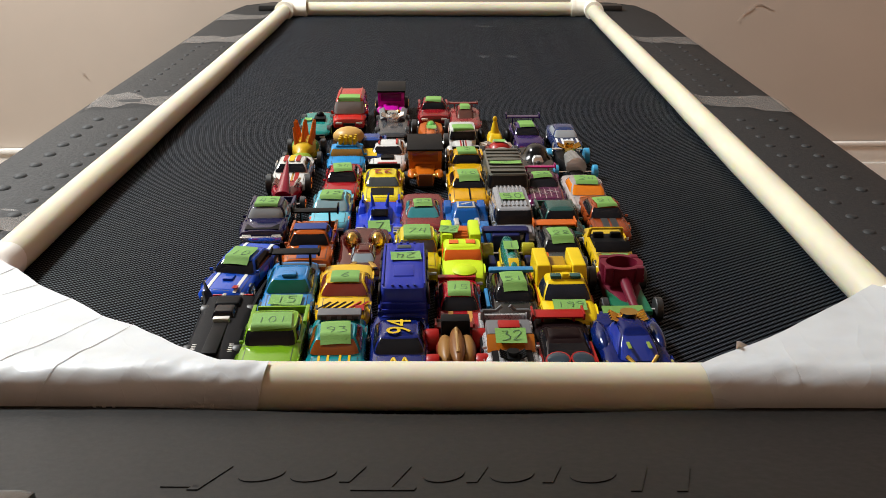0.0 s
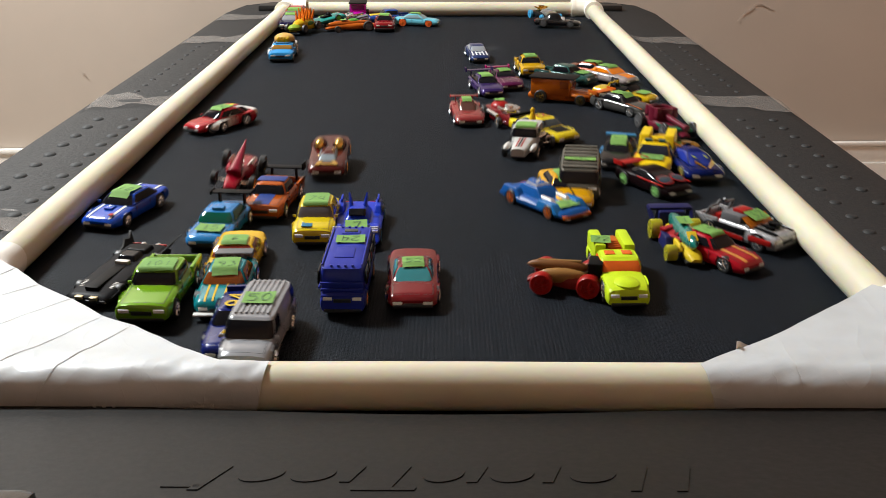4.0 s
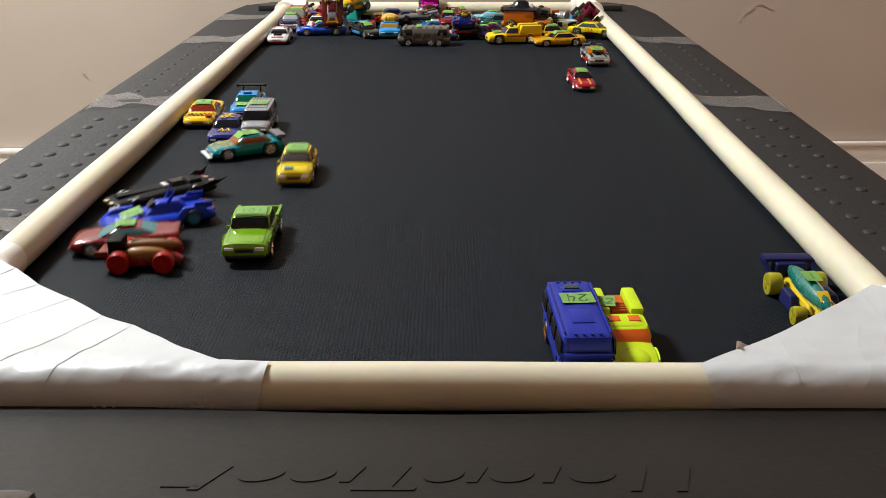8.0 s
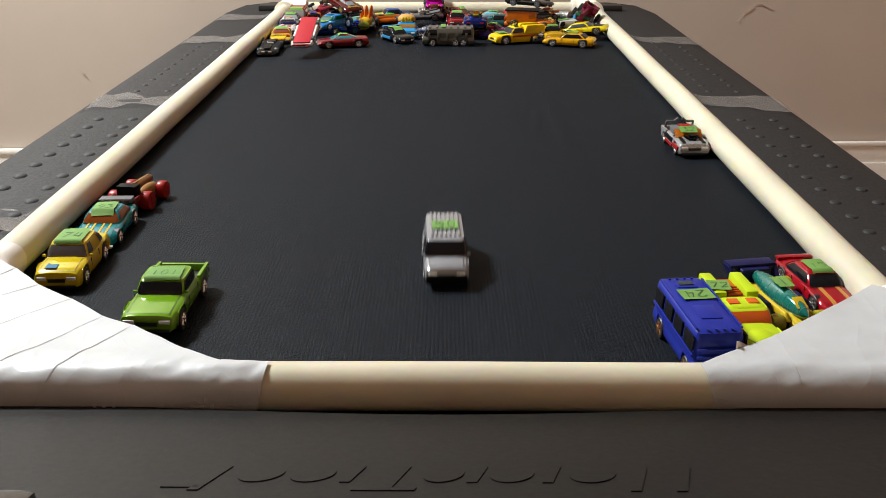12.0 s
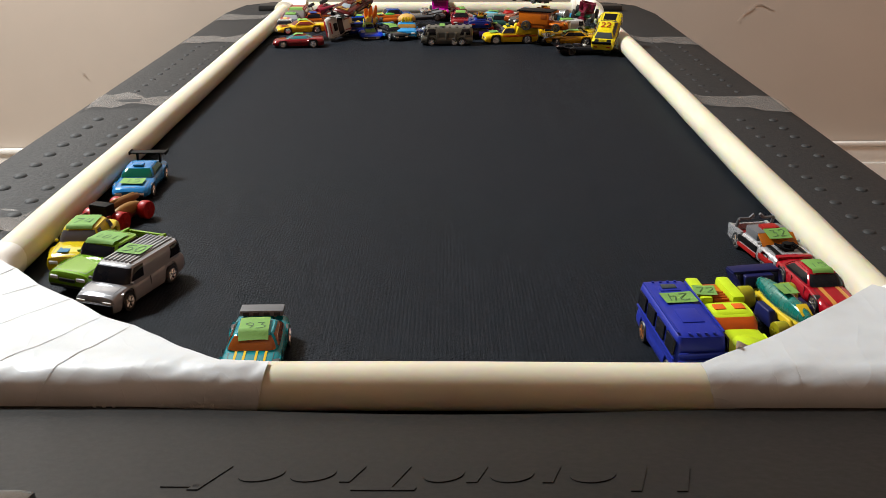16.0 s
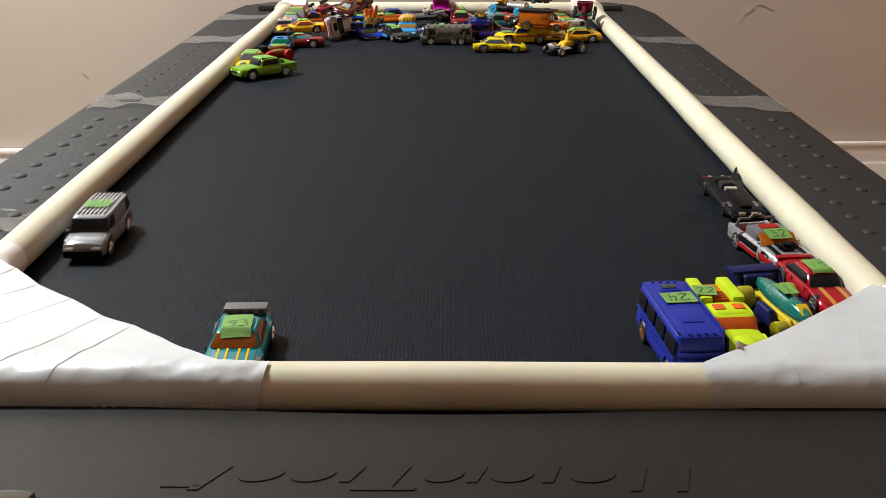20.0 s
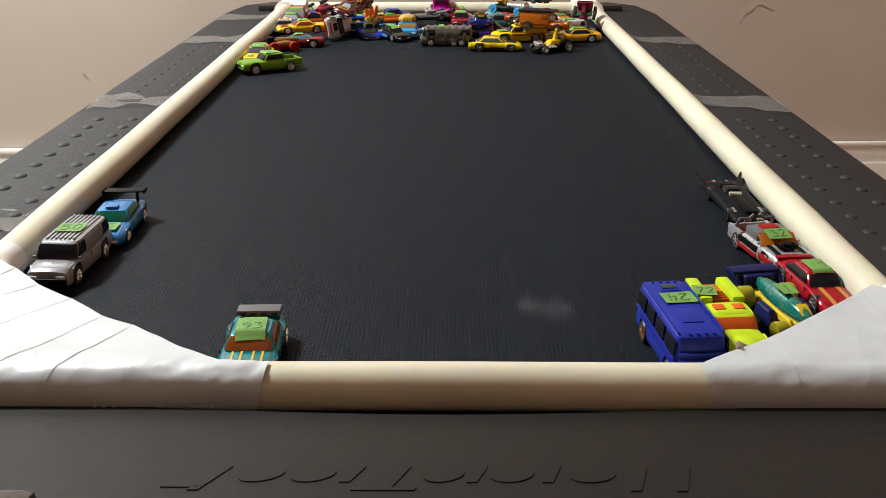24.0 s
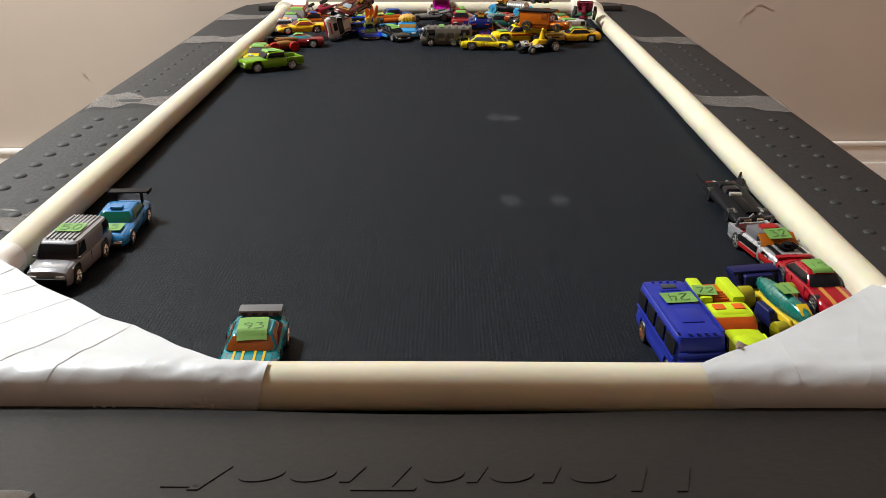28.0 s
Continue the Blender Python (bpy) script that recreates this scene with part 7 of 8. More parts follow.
            (CARS["tdr"], drive((0, 0.0355, 0.5177, 2), (0.6, 0.0355, 0.5177, 2), (1, 0.0277, 0.5133, 2), (1.5, 0.0325, 0.5133, 2), (2, 0.0452, 0.5151, 2), (2.5, 0.097, 0.518, 2), (3, 0.0666, 0.5388, 2), (3.5, 0.1023, 0.527, 2), (5.5, 0.1856, 0.7516, 6), (6, 0.1873, 0.755, 6), (6.5, 0.1868, 0.6929, 7), (7, 0.193, 0.556, 7), (7.5, 0.1884, 0.4774, 2), (8, 0.1886, 0.4736, 2), (8.5, 0.1886, 0.4736, 2), (9, 0.1881, 0.4721, 2), (9.5, 0.1801, 0.4891, 26), (10, 0.1674, 0.5183, 50), (10.5, 0.1309, 0.6097, 2), (11, 0.1125, 0.5981, 2), (11.5, 0.1559, 0.5227, 10), (12, 0.1711, 0.4661, 11), (15, 0.1704, 0.4574, 11), (28, 0.1704, 0.4574, 11))),
            (CARS["g38"], drive((0, 0.0656, 0.5377, 2), (0.6, 0.0656, 0.5377, 2), (1, 0.0575, 0.5396, 2), (1.5, 0.0595, 0.5425, 2), (2, 0.0661, 0.5425, 2), (2.5, 0.145, 0.5734, 67), (3, 0.1739, 0.5948, 58), (3.5, 0.1739, 0.7606, 58), (4.5, 0.1461, 1.0715, 4), (5.5, 0.1182, 1.3825, -50, 0.012, 0, 0), (6, 0.1158, 1.3654, -67, 0.016, 0, 0), (28, 0.1158, 1.3654, -67, 0.016, 0, 0))),
            (CARS["ycv"], drive((0, 0.0942, 0.5361, 2), (0.6, 0.0942, 0.5361, 2), (1, 0.0899, 0.5361, 2), (1.5, 0.0834, 0.536, 2), (2, 0.0935, 0.5604, 2), (2.5, 0.1769, 0.5751, 42), (3, 0.1745, 0.6354, 53), (3.5, 0.1751, 0.8024, 50), (5.5, 0.1605, 1.2843, 67, 0.01, 0, 0), (6, 0.1705, 1.3664, 67), (28, 0.1705, 1.3664, 67))),
            (CARS["rsp"], drive((0, -0.1113, 0.6487, 2), (0.6, -0.1113, 0.6487, 2), (1, -0.114, 0.6297, 2), (1.5, -0.1101, 0.5836, 2), (2, -0.1217, 0.5115, 2), (2.5, -0.1186, 0.5073, -1), (3, -0.1333, 0.5114, 2), (3.5, -0.1421, 0.5245, 2), (5.5, -0.19, 1.486, -19, 0.012, 0, 60), (28, -0.19, 1.486, -19, 0.012, 0, 60))),
            (CARS["lb"], drive((0, -0.0752, 0.6096, 2), (0.6, -0.0752, 0.6096, 2), (1, -0.0832, 0.6216, 2), (1.5, -0.0892, 0.6648, 2), (2, -0.0886, 0.7128, 75), (2.5, -0.0839, 0.8128, 75), (3, -0.0648, 1.1225, 50), (3.5, -0.0601, 1.443, 78), (5.5, 0.0523, 1.4611, 80), (6, 0.0692, 1.473, 80), (28, 0.0692, 1.473, 80))),
            (CARS["bw7"], drive((0, -0.0426, 0.5881, 2), (0.6, -0.0426, 0.5881, 2), (1, -0.0522, 0.5881, 2), (1.5, -0.0541, 0.5903, 2), (2, -0.0587, 0.6107, 2), (2.5, -0.0674, 0.6165, 2), (3, -0.0394, 0.5937, 2), (3.5, -0.0431, 0.6131, 2), (5.5, -0.1402, 0.4596, -4), (6, -0.163, 0.4704, 2), (6.5, -0.1487, 0.456, 2), (7, -0.1551, 0.4704, -16), (7.5, -0.1903, 0.5144, -25), (8, -0.1882, 0.6042, -63), (8.5, -0.1974, 0.8777, -67), (9, -0.1956, 1.1349, -70), (10, -0.1811, 1.2676, -78), (11, -0.1811, 1.2676, -78), (11.5, -0.1688, 1.3138, -78), (12, -0.15, 1.3841, -78), (15, -0.1063, 1.3565, 10, 0, 0, 0), (28, -0.1063, 1.3565, 10, 0, 0, 0))),
            (CARS["r52"], drive((0, -0.0159, 0.6005, 2), (0.6, -0.0159, 0.6005, 2), (1, -0.0242, 0.6004, 2), (1.5, -0.027, 0.6062, 2), (2, -0.0209, 0.6086, 2), (2.5, -0.0374, 0.6086, 2), (3, -0.0131, 0.5913, 2), (3.5, -0.0089, 0.5451, 2), (5.5, -0.106, 0.4302, -3), (6, -0.1239, 0.4401, 2), (6.5, -0.119, 0.4347, 2), (7, -0.1215, 0.4425, -20), (7.5, -0.167, 0.4839, -42), (8, -0.1941, 0.5606, -80), (8.5, -0.1894, 0.8373, -82), (9, -0.1798, 1.0896, -80), (10, -0.1667, 1.1814, -84), (11, -0.1817, 1.1735, -84), (11.5, -0.1638, 1.2014, -84), (12, -0.1345, 1.2735, -76), (14.5, -0.1894, 1.2653, -84), (15, -0.1911, 1.2743, -84), (16, -0.1907, 1.2743, -84), (28, -0.1907, 1.2743, -84))),
            (CARS["b3"], drive((0, 0.0118, 0.5887, 2), (0.6, 0.0118, 0.5887, 2), (1, -0.0007, 0.5963, 2), (1.5, 0.0029, 0.5963, 2), (2, 0.0018, 0.5854, 2), (2.5, -0.003, 0.5594, 2), (3, -0.0111, 0.5218, 2), (3.5, 0.0362, 0.522, 53), (4.5, 0.0768, 0.8601, 2), (5.5, 0.1173, 1.1983, -50), (6, 0.0788, 1.2969, -85), (6.5, 0.0548, 1.2831, -85), (7, 0.0493, 1.2922, -80), (7.5, 0.0143, 1.3013, -80), (8, -0.0061, 1.4341, -80), (12, -0.0858, 1.4919, -50), (28, -0.0858, 1.4919, -50))),
            (CARS["s50"], drive((0, 0.0405, 0.5839, 2), (0.6, 0.0405, 0.5839, 2), (1, 0.025, 0.5804, 2), (1.5, 0.0288, 0.5861, 2), (2, 0.0307, 0.5884, 2), (2.5, 0.0246, 0.5693, 2), (3, 0.0131, 0.4758, 2), (3.5, -0.0415, 0.4164, 2), (5.5, -0.1525, 0.5307, -30), (6, -0.1584, 0.5525, 2), (6.5, -0.1368, 0.5394, 2), (7, -0.1157, 0.5971, 2), (7.5, -0.1336, 0.7275, -19), (8, -0.1643, 0.8442, 2), (8.5, -0.1694, 0.947, -3), (9, -0.1644, 1.2144, -24), (10, -0.1561, 1.3157, 2), (10.5, -0.1152, 1.1722, 2), (11, -0.0893, 1.0791, 2), (11.5, -0.052, 0.8128, 2), (12, -0.0014, 0.5312, 2), (12.5, -0.0079, 0.4528, -7), (14.5, -0.1685, 0.4872, -1), (15, -0.1637, 0.4889, -3), (15.5, -0.1672, 0.4898, -8), (16, -0.1707, 0.4919, -18), (16.5, -0.1907, 0.5235, -25), (17, -0.215, 0.7318, -11), (17.5, -0.2209, 0.8528, -3), (18, -0.2095, 0.945, 2), (18.5, -0.209, 0.945, 2), (19, -0.2099, 0.883, 2), (19.5, -0.2114, 0.7351, 2), (20, -0.2136, 0.5682, 2), (20.5, -0.2157, 0.535, -1), (21, -0.2155, 0.5273, -3), (25, -0.2156, 0.5254, -3), (28, -0.2156, 0.5254, -3))),
            (CARS["tk2"], drive((0, 0.0702, 0.5862, 2), (0.6, 0.0702, 0.5862, 2), (1, 0.0693, 0.584, 2), (1.5, 0.0586, 0.5951, 2), (2, 0.0567, 0.594, 2), (2.5, 0.116, 0.6167, 67), (3, 0.1477, 0.6926, 47), (3.5, 0.143, 0.8504, 50), (5.5, 0.0736, 1.4575, 67), (6, 0.0764, 1.4291, 80), (28, 0.0764, 1.4291, 80))),
            (CARS["o21"], drive((0, 0.0998, 0.5953, 2), (0.6, 0.0998, 0.5953, 2), (1, 0.0998, 0.5953, 2), (1.5, 0.1, 0.5919, 2), (2, 0.1102, 0.6153, 2), (2.5, 0.1378, 0.642, 47), (3, 0.1707, 0.7199, 18), (3.5, 0.1698, 0.8835, 33), (5.5, 0.1128, 1.3985, 67, 0.01, 0, 0), (28, 0.1128, 1.3985, 67, 0.01, 0, 0))),
            (CARS["wT"], drive((0, -0.1131, 0.692, 2), (0.6, -0.1131, 0.692, 2), (1, -0.1095, 0.6817, 2), (1.5, -0.1144, 0.6996, -1), (2, -0.1761, 0.7345, -19), (2.5, -0.2186, 0.7562, -7), (3, -0.2186, 0.7796, -7), (3.5, -0.2164, 0.789, -11), (5.5, -0.1202, 1.3361, -80), (6, -0.1376, 1.4327, 2), (15, -0.2267, 1.3949, 2, 0, 0, 0), (28, -0.2267, 1.3949, 2, 0, 0, 0))),
            (CARS["r94"], drive((0, -0.0742, 0.6705, 2), (0.6, -0.0742, 0.6705, 2), (1, -0.0795, 0.6833, 2), (1.5, -0.0876, 0.7184, -4), (2, -0.1395, 0.7351, -30), (2.5, -0.1934, 0.7564, -9), (3, -0.1964, 0.7616, -9), (3.5, -0.2013, 0.7435, -37), (5.5, -0.1596, 1.456, -19), (6, -0.1146, 1.4443, -3), (28, -0.1146, 1.4443, -3))),
            (CARS["y22"], drive((0, -0.045, 0.6595, 2), (0.6, -0.045, 0.6595, 2), (1, -0.0486, 0.6664, 2), (1.5, -0.0606, 0.6663, 2), (2, -0.0441, 0.6777, 2), (2.5, -0.0752, 0.6848, 2), (3, -0.0627, 0.6837, -67), (3.5, 0.0402, 0.6755, -15), (4.2, 0.09, 0.93, 50), (4.9, 0.165, 1.24, 105), (5.5, 0.2058, 1.3343, 150, 0.012, -13, 0), (5.8, 0.2058, 1.3343, 150, 0.012, -13, 0), (6, 0.2058, 1.3343, 150, 0.012, -13, 0), (6.5, 0.2058, 1.3343, 150, 0.012, -13, 0), (8, 0.1954, 1.3424, 67, 0.004, 0, 0), (12, 0.1835, 1.3364, 67, 0.005, -10, 0), (14, 0.201, 1.3013, 112, 0.012, -18, 0), (15, 0.1969, 1.238, 158, 0.022, -32, 0), (17, 0.1976, 1.2336, 160, 0.022, -32, 0), (17.3, 0.19, 1.285, 135, 0.012, -14, 0), (17.6, 0.14, 1.275, 108), (18, 0.0745, 1.249, 88), (19, 0.068, 1.244, 88), (20, 0.0644, 1.2406, 88), (23.5, 0.0511, 1.258, 88), (24, 0.0592, 1.2492, 88), (25, 0.0497, 1.258, 88), (28, 0.0497, 1.258, 88))),
            (CARS["orv"], drive((0, -0.0167, 0.7069, 2), (0.6, -0.0167, 0.7069, 2), (1, -0.021, 0.7118, 2), (1.5, -0.0346, 0.7117, 2), (2, -0.017, 0.7234, 2), (2.5, -0.0493, 0.71, 2), (3, -0.0075, 0.7077, 53), (3.5, 0.0774, 0.7876, 67), (5.5, 0.1403, 1.3875, 75), (6, 0.1046, 1.3484, 78, 0.012, 0, 0), (10, 0.1073, 1.3353, 78, 0.014, 0, 0), (12, 0.1096, 1.3353, 78, 0.014, 0, 0), (15, 0.1226, 1.282, 66, 0.02, 0, 0), (28, 0.124, 1.282, 66, 0.02, 0, 0))),
            (CARS["y40"], drive((0, 0.0143, 0.6571, 2), (0.6, 0.0143, 0.6571, 2), (1, 0.0045, 0.657, 2), (1.5, -0.0054, 0.657, 2), (2, 0.0079, 0.6463, 2), (2.5, -0.0119, 0.6245, 2), (3, 0.0131, 0.5926, 2), (3.5, 0.0493, 0.5699, 14), (5.5, 0.1528, 1.2221, -67), (6, 0.162, 1.2453, -88), (6.5, 0.158, 1.2582, -85), (7, 0.1424, 1.2578, -82), (8, 0.1426, 1.2856, -80, 0, 0, 0), (10, 0.1455, 1.2856, -82, 0, 0, 0), (12, 0.1565, 1.28, -108, 0, 0, 0), (15, 0.1577, 1.288, -96, 0, 0, 0), (17, 0.1599, 1.303, -84, 0, 0, 0), (20, 0.1676, 1.3119, -84, 0, 0, 0), (28, 0.1667, 1.3164, -82, 0, 0, 0))),
            (CARS["g141"], drive((0, 0.0401, 0.6689, 2), (0.6, 0.0401, 0.6689, 2), (1, 0.0311, 0.6731, 2), (1.5, 0.0178, 0.6833, 2), (2, 0.034, 0.666, 2), (2.5, 0.0127, 0.6453, 2), (3, 0.0348, 0.5899, 2), (3.5, 0.0698, 0.5844, 7), (4.5, 0.1178, 0.8639, -39), (5.5, 0.1657, 1.1435, -85), (6, 0.1111, 1.2245, -88), (6.5, 0.1123, 1.2376, -88), (7, 0.0978, 1.2787, -92), (7.5, 0.0502, 1.2601, -100), (8, -0.0307, 1.2875, -90), (8.5, -0.042, 1.3019, -90), (9, -0.0422, 1.3067, -90), (10, -0.0398, 1.3019, -90), (11, -0.0268, 1.2922, -90), (12, 0.0005, 1.2876, -90), (15, 0.0041, 1.2876, -90), (16, -0.001, 1.2924, -90), (17, -0.0068, 1.2924, -90), (20, -0.0017, 1.2972, -90), (24, -0.0017, 1.2876, -90), (28, -0.0017, 1.2876, -90))),
            (CARS["p36"], drive((0, 0.0655, 0.6573, 2), (0.6, 0.0655, 0.6573, 2), (1, 0.056, 0.6505, 2), (1.5, 0.0445, 0.6682, 2), (2, 0.0681, 0.7004, 2), (2.5, 0.0349, 0.7238, 2), (3, 0.0311, 0.7487, 2), (3.5, 0.0523, 0.8707, 2), (5.5, 0.0646, 1.3617, 75), (28, 0.0646, 1.3617, 75))),
            (CARS["otr"], drive((0, 0.0942, 0.6441, 2), (0.6, 0.0942, 0.6441, 2), (1, 0.0864, 0.6441, 2), (1.5, 0.1163, 0.6461, 50), (2, 0.19, 0.6447, 10), (2.5, 0.192, 0.6255, 6), (3, 0.187, 0.6937, 16), (3.5, 0.1795, 0.8567, 33), (5.5, 0.1601, 1.4417, 50), (28, 0.1601, 1.4417, 50))),
            (CARS["dino"], drive((0, -0.1123, 0.7529, 2), (0.6, -0.1123, 0.7529, 2), (1, -0.1186, 0.7477, 2), (1.5, -0.1329, 0.7357, 2), (2, -0.1717, 0.7891, -3), (2.5, -0.2148, 0.835, 2), (3, -0.2126, 1.0818, -19), (3.5, -0.2117, 1.3202, -19), (5.5, -0.14, 1.425, -40, 0.022, 0, 0), (8, -0.136, 1.43, -35, 0.024, 0, 0), (10.5, -0.128, 1.43, -25, 0.024, 0, 0), (11.2, -0.115, 1.4, -12, 0.018, 0, 0), (12, -0.1141, 1.3998, -3, 0.004, 0, 0), (15, -0.1076, 1.3867, -3, 0.006, 0, 0), (28, -0.106, 1.3868, -3, 0.006, 0, 0))),
            (CARS["bur"], drive((0, -0.0764, 0.7313, 2), (0.6, -0.0764, 0.7313, 2), (1, -0.0828, 0.7431, 2), (1.5, -0.1081, 0.766, 2), (2, -0.1431, 0.8038, 2), (2.5, -0.2007, 0.8517, -3), (3, -0.2216, 0.9912, 2), (3.5, -0.2216, 1.1041, 2), (5.5, -0.0666, 1.3504, 2), (6, -0.0691, 1.3662, 2), (7, -0.0797, 1.3759, 2), (8, -0.0789, 1.3614, 2), (10, -0.0728, 1.3614, 2), (12, -0.0556, 1.3568, 2), (15, -0.0563, 1.3568, 2), (17, -0.0548, 1.3568, 2), (28, -0.0548, 1.3568, 2))),
            (CARS["w7"], drive((0, -0.046, 0.7398, 2), (0.6, -0.046, 0.7398, 2), (1, -0.0457, 0.7432, 2), (1.5, -0.06, 0.7398, 2), (2, -0.1053, 0.7713, -21), (2.5, -0.1638, 0.8226, -11), (3, -0.1972, 0.9775, -9), (3.5, -0.1979, 1.1309, -3), (5.5, -0.2218, 1.3164, -1), (6, -0.2215, 1.3462, 2), (8, -0.2215, 1.3164, 2), (8.5, -0.2215, 1.3262, 2), (9, -0.2154, 1.355, -7, 0.004, 0, 0), (9.25, -0.208, 1.358, -14, 0.016, 0, 85), (9.5, -0.198, 1.345, -26, 0.034, -4, 150), (10, -0.198, 1.345, -34, 0.034, -8, 166), (11.2, -0.196, 1.34, -34, 0.034, -10, 168), (11.6, -0.186, 1.318, -28, 0.034, -24, 172), (12, -0.1733, 1.2159, -4, 0.032, -20, 178), (12.4, -0.15, 1.29, -20, 0.034, -22, 176), (13.4, -0.152, 1.325, -44, 0.026, -8, 128), (14.5, -0.1525, 1.338, -26, 0.0155, 0, 80), (15, -0.1515, 1.34, -20, 0.0155, 0, 78), (28, -0.1515, 1.34, -20, 0.0155, 0, 78))),
            (CARS["y2"], drive((0, 0.0138, 0.7064, 2), (0.6, 0.0138, 0.7064, 2), (1, 0.0084, 0.7064, 2), (1.5, -0.0058, 0.7063, 2), (2, 0.0125, 0.7033, 2), (2.5, -0.019, 0.6808, 2), (3, 0.0493, 0.6785, -75), (3.5, 0.0762, 0.8759, 2), (5.5, 0.1363, 1.3218, 6), (28, 0.1363, 1.3218, 6))),
            (CARS["rdt"], drive((0, 0.0405, 0.7309, 2), (0.6, 0.0405, 0.7309, 2), (1, 0.0335, 0.7408, 2), (1.5, 0.0211, 0.7357, 2), (2, 0.0385, 0.7358, 2), (2.5, 0.0123, 0.7308, 2), (3, -0.008, 0.7047, 33), (3.5, 0.0178, 0.7245, 14), (5.5, 0.0982, 1.4795, 50), (28, 0.0982, 1.4795, 50))),
            (CARS["blk"], drive((0, 0.0677, 0.7278, 2), (0.6, 0.0677, 0.7278, 2), (1, 0.0607, 0.7327, 2), (1.5, 0.0422, 0.7326, 2), (2, 0.0798, 0.7906, -50), (2.25, 0.1269, 0.8987, 4), (2.5, 0.1739, 1.0068, 58), (3, 0.1605, 1.3757, 75), (3.5, 0.1671, 1.436, 78), (5.5, 0.0998, 1.3943, 78, 0.022, 0, 0), (8, 0.1048, 1.3587, 78, 0.03, 0, 0), (15, 0.114, 1.4033, 40, 0.04, 0, 0), (28, 0.114, 1.4033, 40, 0.04, 0, 0))),
            (CARS["skc"], drive((0, 0.094, 0.7242, 2), (0.6, 0.094, 0.7242, 2), (1, 0.0877, 0.7338, 2), (1.5, 0.0726, 0.7337, -24), (2, 0.0721, 0.7799, -50), (2.5, 0.1463, 1.0091, 22), (3, 0.14, 1.4207, 14), (3.5, 0.143, 1.5021, 14, 0.001, 0, 0), (5.5, 0.1437, 1.3996, 50, 0.012, 0, 0), (15, 0.1512, 1.3966, 50, 0.014, 0, 0), (20, 0.0857, 1.3586, 50, 0.03, 0, 0), (28, 0.0857, 1.3586, 50, 0.03, 0, 0))),
            (CARS["tea"], drive((0, -0.1144, 0.8439, 2), (0.6, -0.1144, 0.8439, 2), (1, -0.1107, 0.8338, 2), (1.5, -0.0868, 0.8239, 2), (2, -0.123, 0.8649, 2), (2.5, -0.1868, 0.9289, -3), (3, -0.1875, 1.1146, -11), (3.5, -0.1895, 1.4488, -50), (5.5, -0.121, 1.414, -50, 0.0337, 70, 0), (6, -0.1296, 1.4232, 2, 0.0392, 75, 0), (12, -0.1229, 1.4836, -50), (28, -0.1229, 1.4836, -50))),
            (CARS["gch"], drive((0, -0.0477, 0.8401, 2), (0.6, -0.0477, 0.8401, 2), (1, -0.0501, 0.8401, 2), (1.5, -0.0571, 0.834, 2), (2, -0.0798, 0.8545, -11), (2.5, -0.1384, 0.9099, -11), (3, -0.157, 1.1252, -33), (3.5, -0.1662, 1.4602, -67), (5.5, -0.0383, 1.4328, -67), (6, -0.0444, 1.4478, -75, 0.008, 0, 0), (12, -0.0411, 1.4478, -75, 0.008, 0, 0), (28, -0.0281, 1.4478, -75, 0.008, 0, 0))),
            (CARS["orb"], drive((0, -0.0138, 0.8091, 2), (0.6, -0.0138, 0.8091, 2), (1, -0.021, 0.813, 2), (1.5, -0.0271, 0.809, 2), (2, -0.0572, 0.7994, -15), (2.5, -0.1155, 0.875, -19), (3, -0.1325, 1.0397, -67), (3.5, -0.1406, 1.3291, -70), (5.5, -0.1047, 1.4622, -75), (12, -0.0883, 1.4622, -75), (28, -0.0883, 1.4622, -75))),
            (CARS["wh"], drive((0, 0.0121, 0.7712, 2), (0.6, 0.0121, 0.7712, 2), (1, 0.0061, 0.7712, 2), (1.5, -0.0044, 0.7749, 2), (2, -0.0192, 0.7424, 2), (2.5, -0.026, 0.7058, 2), (3, -0.0536, 0.7269, 2), (3.5, -0.0032, 0.7028, -1), (5.5, 0.1583, 1.313, -75), (6, 0.1478, 1.3577, -80, 0, 0, 0), (12, 0.1526, 1.3673, -80, 0, 0, 0), (17, 0.1574, 1.3548, -80, 0.002, 0, 0), (28, 0.1589, 1.3548, -80, 0.002, 0, 0))),
            (CARS["ysp"], drive((0, 0.0384, 0.7748, 2), (0.6, 0.0384, 0.7748, 2), (1, 0.0323, 0.7842, 2), (1.5, 0.0268, 0.7841, 2), (2, 0.0083, 0.7784, 2), (2.5, -0.0139, 0.7388, 2), (3, -0.0279, 0.7388, 2), (3.5, 0.0212, 0.7093, 2), (5.5, 0.1082, 1.326, 14), (19, 0.1456, 1.2796, -50), (20, 0.1431, 1.2256, -50), (23.5, 0.1324, 1.2565, -60), (24, 0.1284, 1.2369, -60), (25, 0.1281, 1.2478, -60), (27, 0.1246, 1.2478, -60), (28, 0.112, 1.2391, -60))),
            (CARS["prp"], drive((0, 0.0648, 0.7979, 2), (0.6, 0.0648, 0.7979, 2), (1, 0.0648, 0.7979, 2), (1.5, 0.059, 0.8175, 2), (2, 0.0387, 0.8486, 2), (2.5, 0.0127, 0.8295, 2), (3, -0.0047, 0.8093, 2), (3.5, 0.0254, 0.8706, 2), (5.5, 0.0485, 1.3364, 75), (28, 0.0485, 1.3364, 75))),
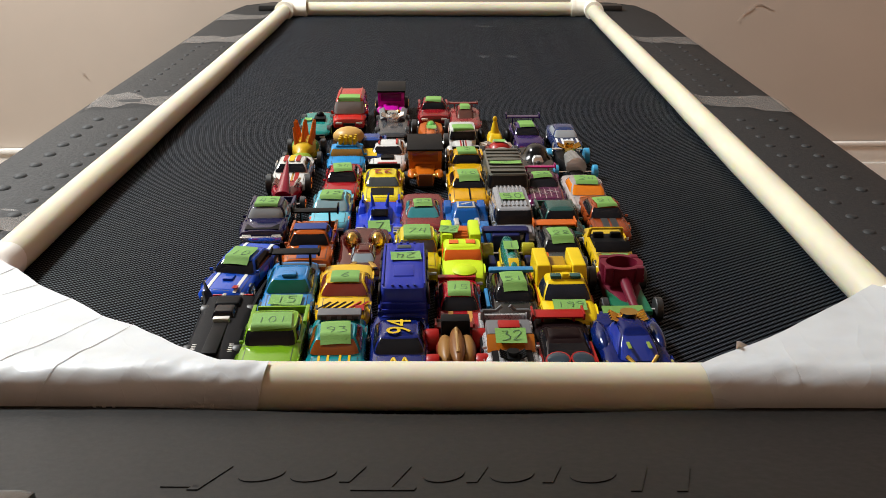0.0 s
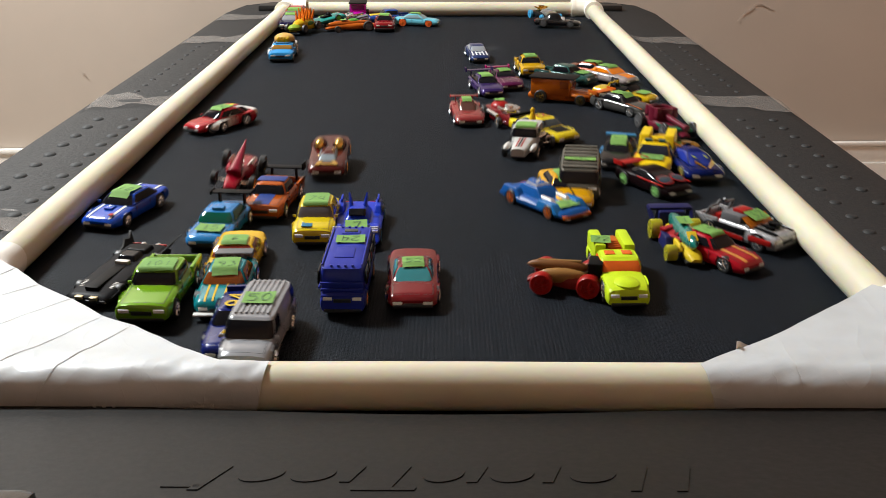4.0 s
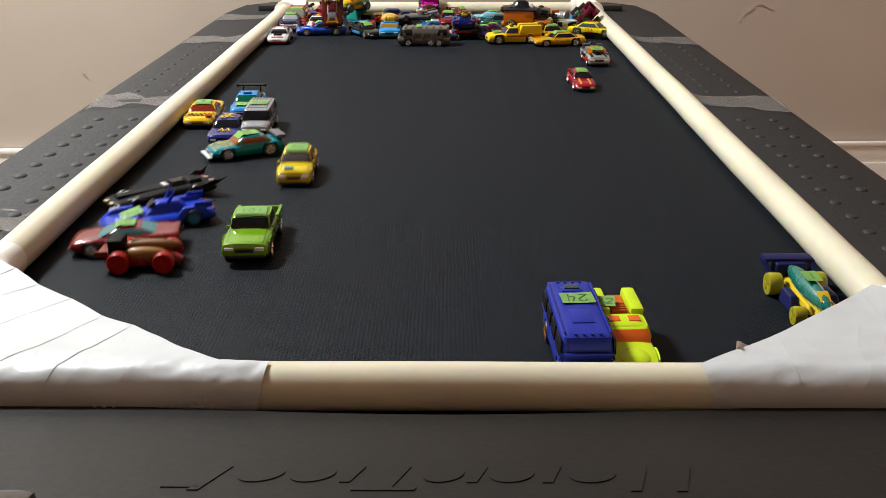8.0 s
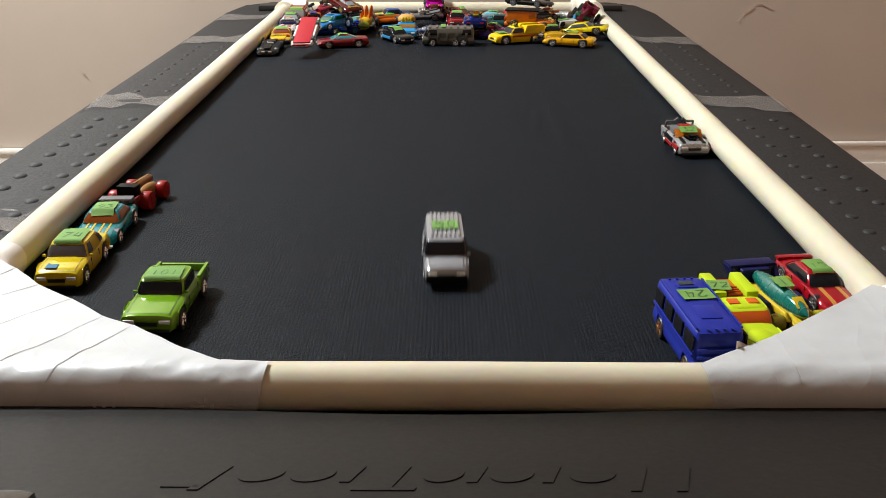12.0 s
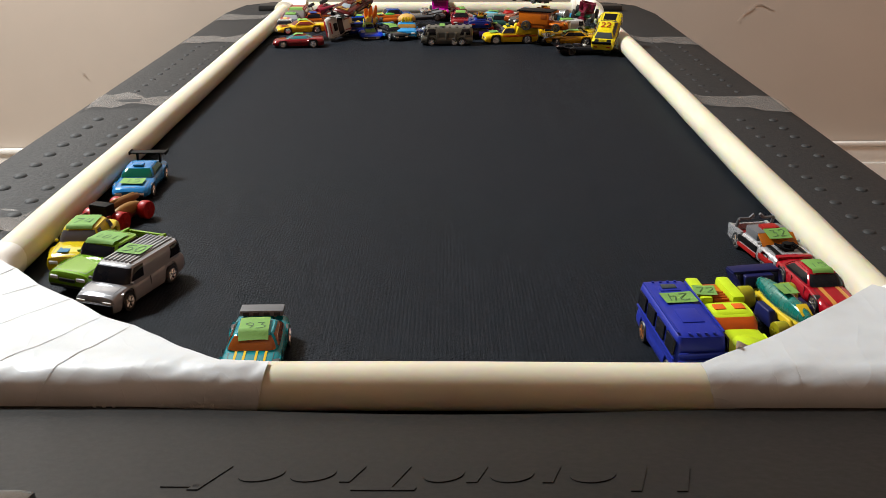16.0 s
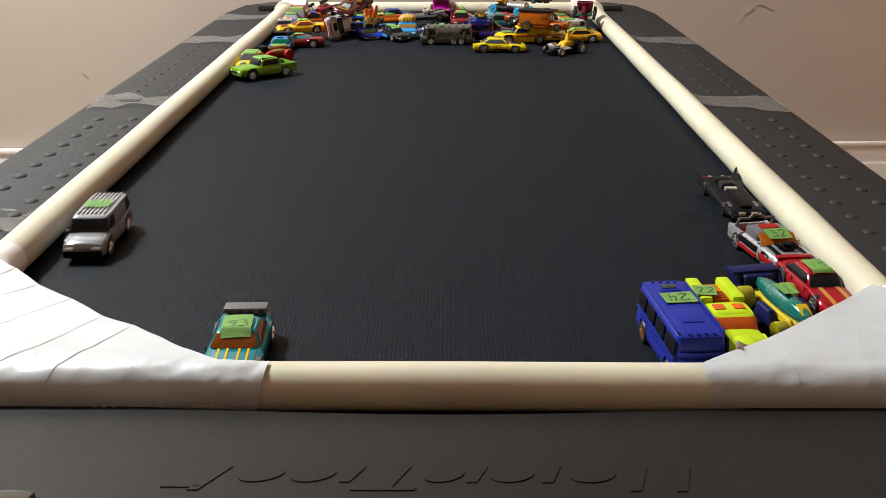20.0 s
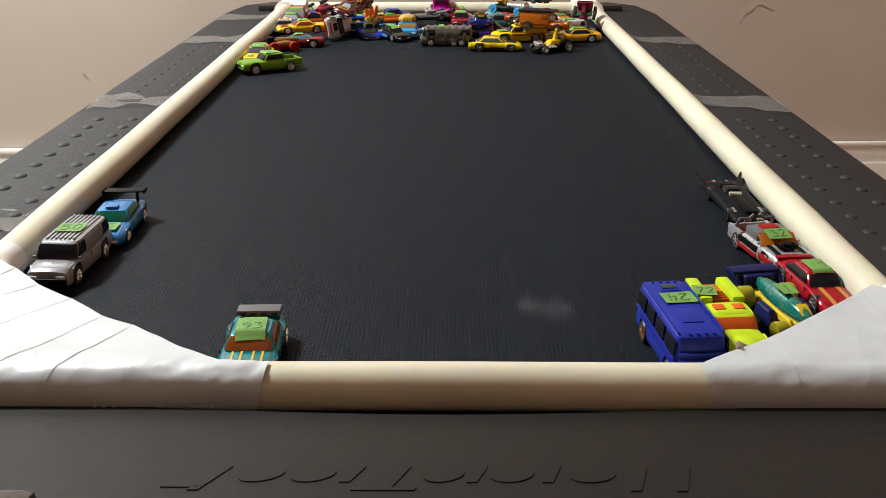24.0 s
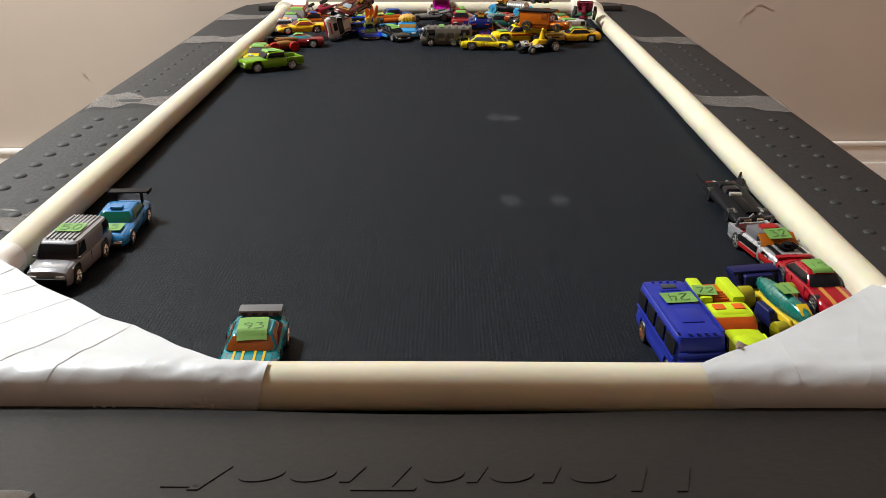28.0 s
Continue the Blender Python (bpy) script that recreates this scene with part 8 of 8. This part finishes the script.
            (CARS["blu"], drive((0, 0.0954, 0.7904, 2), (0.6, 0.0954, 0.7904, 2), (1, 0.0912, 0.8137, 2), (1.5, 0.0875, 0.8664, 2), (2, 0.0831, 0.9308, 2), (2.5, 0.0653, 0.9843, 2), (3, 0.0554, 1.0631, 2), (3.5, 0.0486, 1.1212, 2), (5.5, -0.0125, 1.3397, 58), (6, -0.0156, 1.3361, 75), (28, -0.0156, 1.3361, 75))),
            (CARS["bys"], drive((0, -0.062, 0.7519, 2), (0.6, -0.062, 0.7519, 2), (1, -0.0667, 0.7553, 2), (1.5, -0.0703, 0.7606, 2), (2, -0.0764, 0.7436, 33), (2.5, -0.0687, 0.8539, 58), (2.75, -0.0543, 1.0483, 8), (3, -0.0399, 1.2427, -42), (3.5, -0.0867, 1.469, -75), (5.5, -0.0836, 1.4872, -75), (28, -0.0836, 1.4872, -75))),
            (CARS["rv"], drive((0, -0.0866, 0.8698, 2), (0.6, -0.0866, 0.8698, 2), (1, -0.0786, 0.8769, 2), (1.5, -0.077, 0.9014, 2), (2, -0.1161, 0.9458, 2), (2.5, -0.1666, 1.019, 2), (3, -0.2054, 1.2024, 2), (3.5, -0.2185, 1.435, 2), (5.5, -0.2162, 1.4471, 2), (6, -0.2162, 1.4471, 2), (28, -0.2162, 1.4471, 2))),
            (CARS["mag"], drive((0, -0.0521, 0.9047, 2), (0.6, -0.0521, 0.9047, 2), (1, -0.0524, 0.9098, 2), (1.5, -0.0502, 0.9098, 2), (2, -0.0767, 0.9305, 2), (2.5, -0.1358, 1.0137, 2), (3, -0.1447, 1.2079, 2), (3.5, -0.1469, 1.4791, 2), (5.5, -0.0426, 1.5126, 2, 0.014, 0, 0), (6, -0.0359, 1.5126, 2, 0.014, 0, 0), (12, -0.0206, 1.5127, 2, 0.014, 0, 0), (15, -0.0144, 1.513, 2, 0.004, 0, 0), (17, -0.0102, 1.5157, 2, 0.007, 0, 0), (28, -0.0102, 1.5157, 2, 0.007, 0, 0))),
            (CARS["rtk"], drive((0, -0.0128, 0.8777, 2), (0.6, -0.0128, 0.8777, 2), (1, -0.0139, 0.8823, 2), (1.5, -0.0226, 0.88, 2), (2, -0.0505, 0.8868, 2), (2.5, -0.1028, 0.9569, 2), (3, -0.111, 1.1296, 2), (3.5, -0.1094, 1.415, 2), (5.5, 0.0036, 1.4155, 2), (6, -0.002, 1.4441, 2), (15, 0.0183, 1.4441, 2), (28, 0.0183, 1.4441, 2))),
            (CARS["drd"], drive((0, 0.015, 0.855, 2), (0.6, 0.015, 0.855, 2), (1, 0.0131, 0.8594, 2), (1.5, 0.0055, 0.8594, 2), (2, -0.0168, 0.8441, 2), (2.5, -0.0275, 0.8232, 2), (3, -0.0314, 0.7974, 2), (3.5, 0.0128, 0.7715, 2), (5.5, 0.0209, 1.4993, 22), (28, 0.0209, 1.4993, 22))),
    ):
        walk(car, rows)


MARK_START = 1.149
motions()
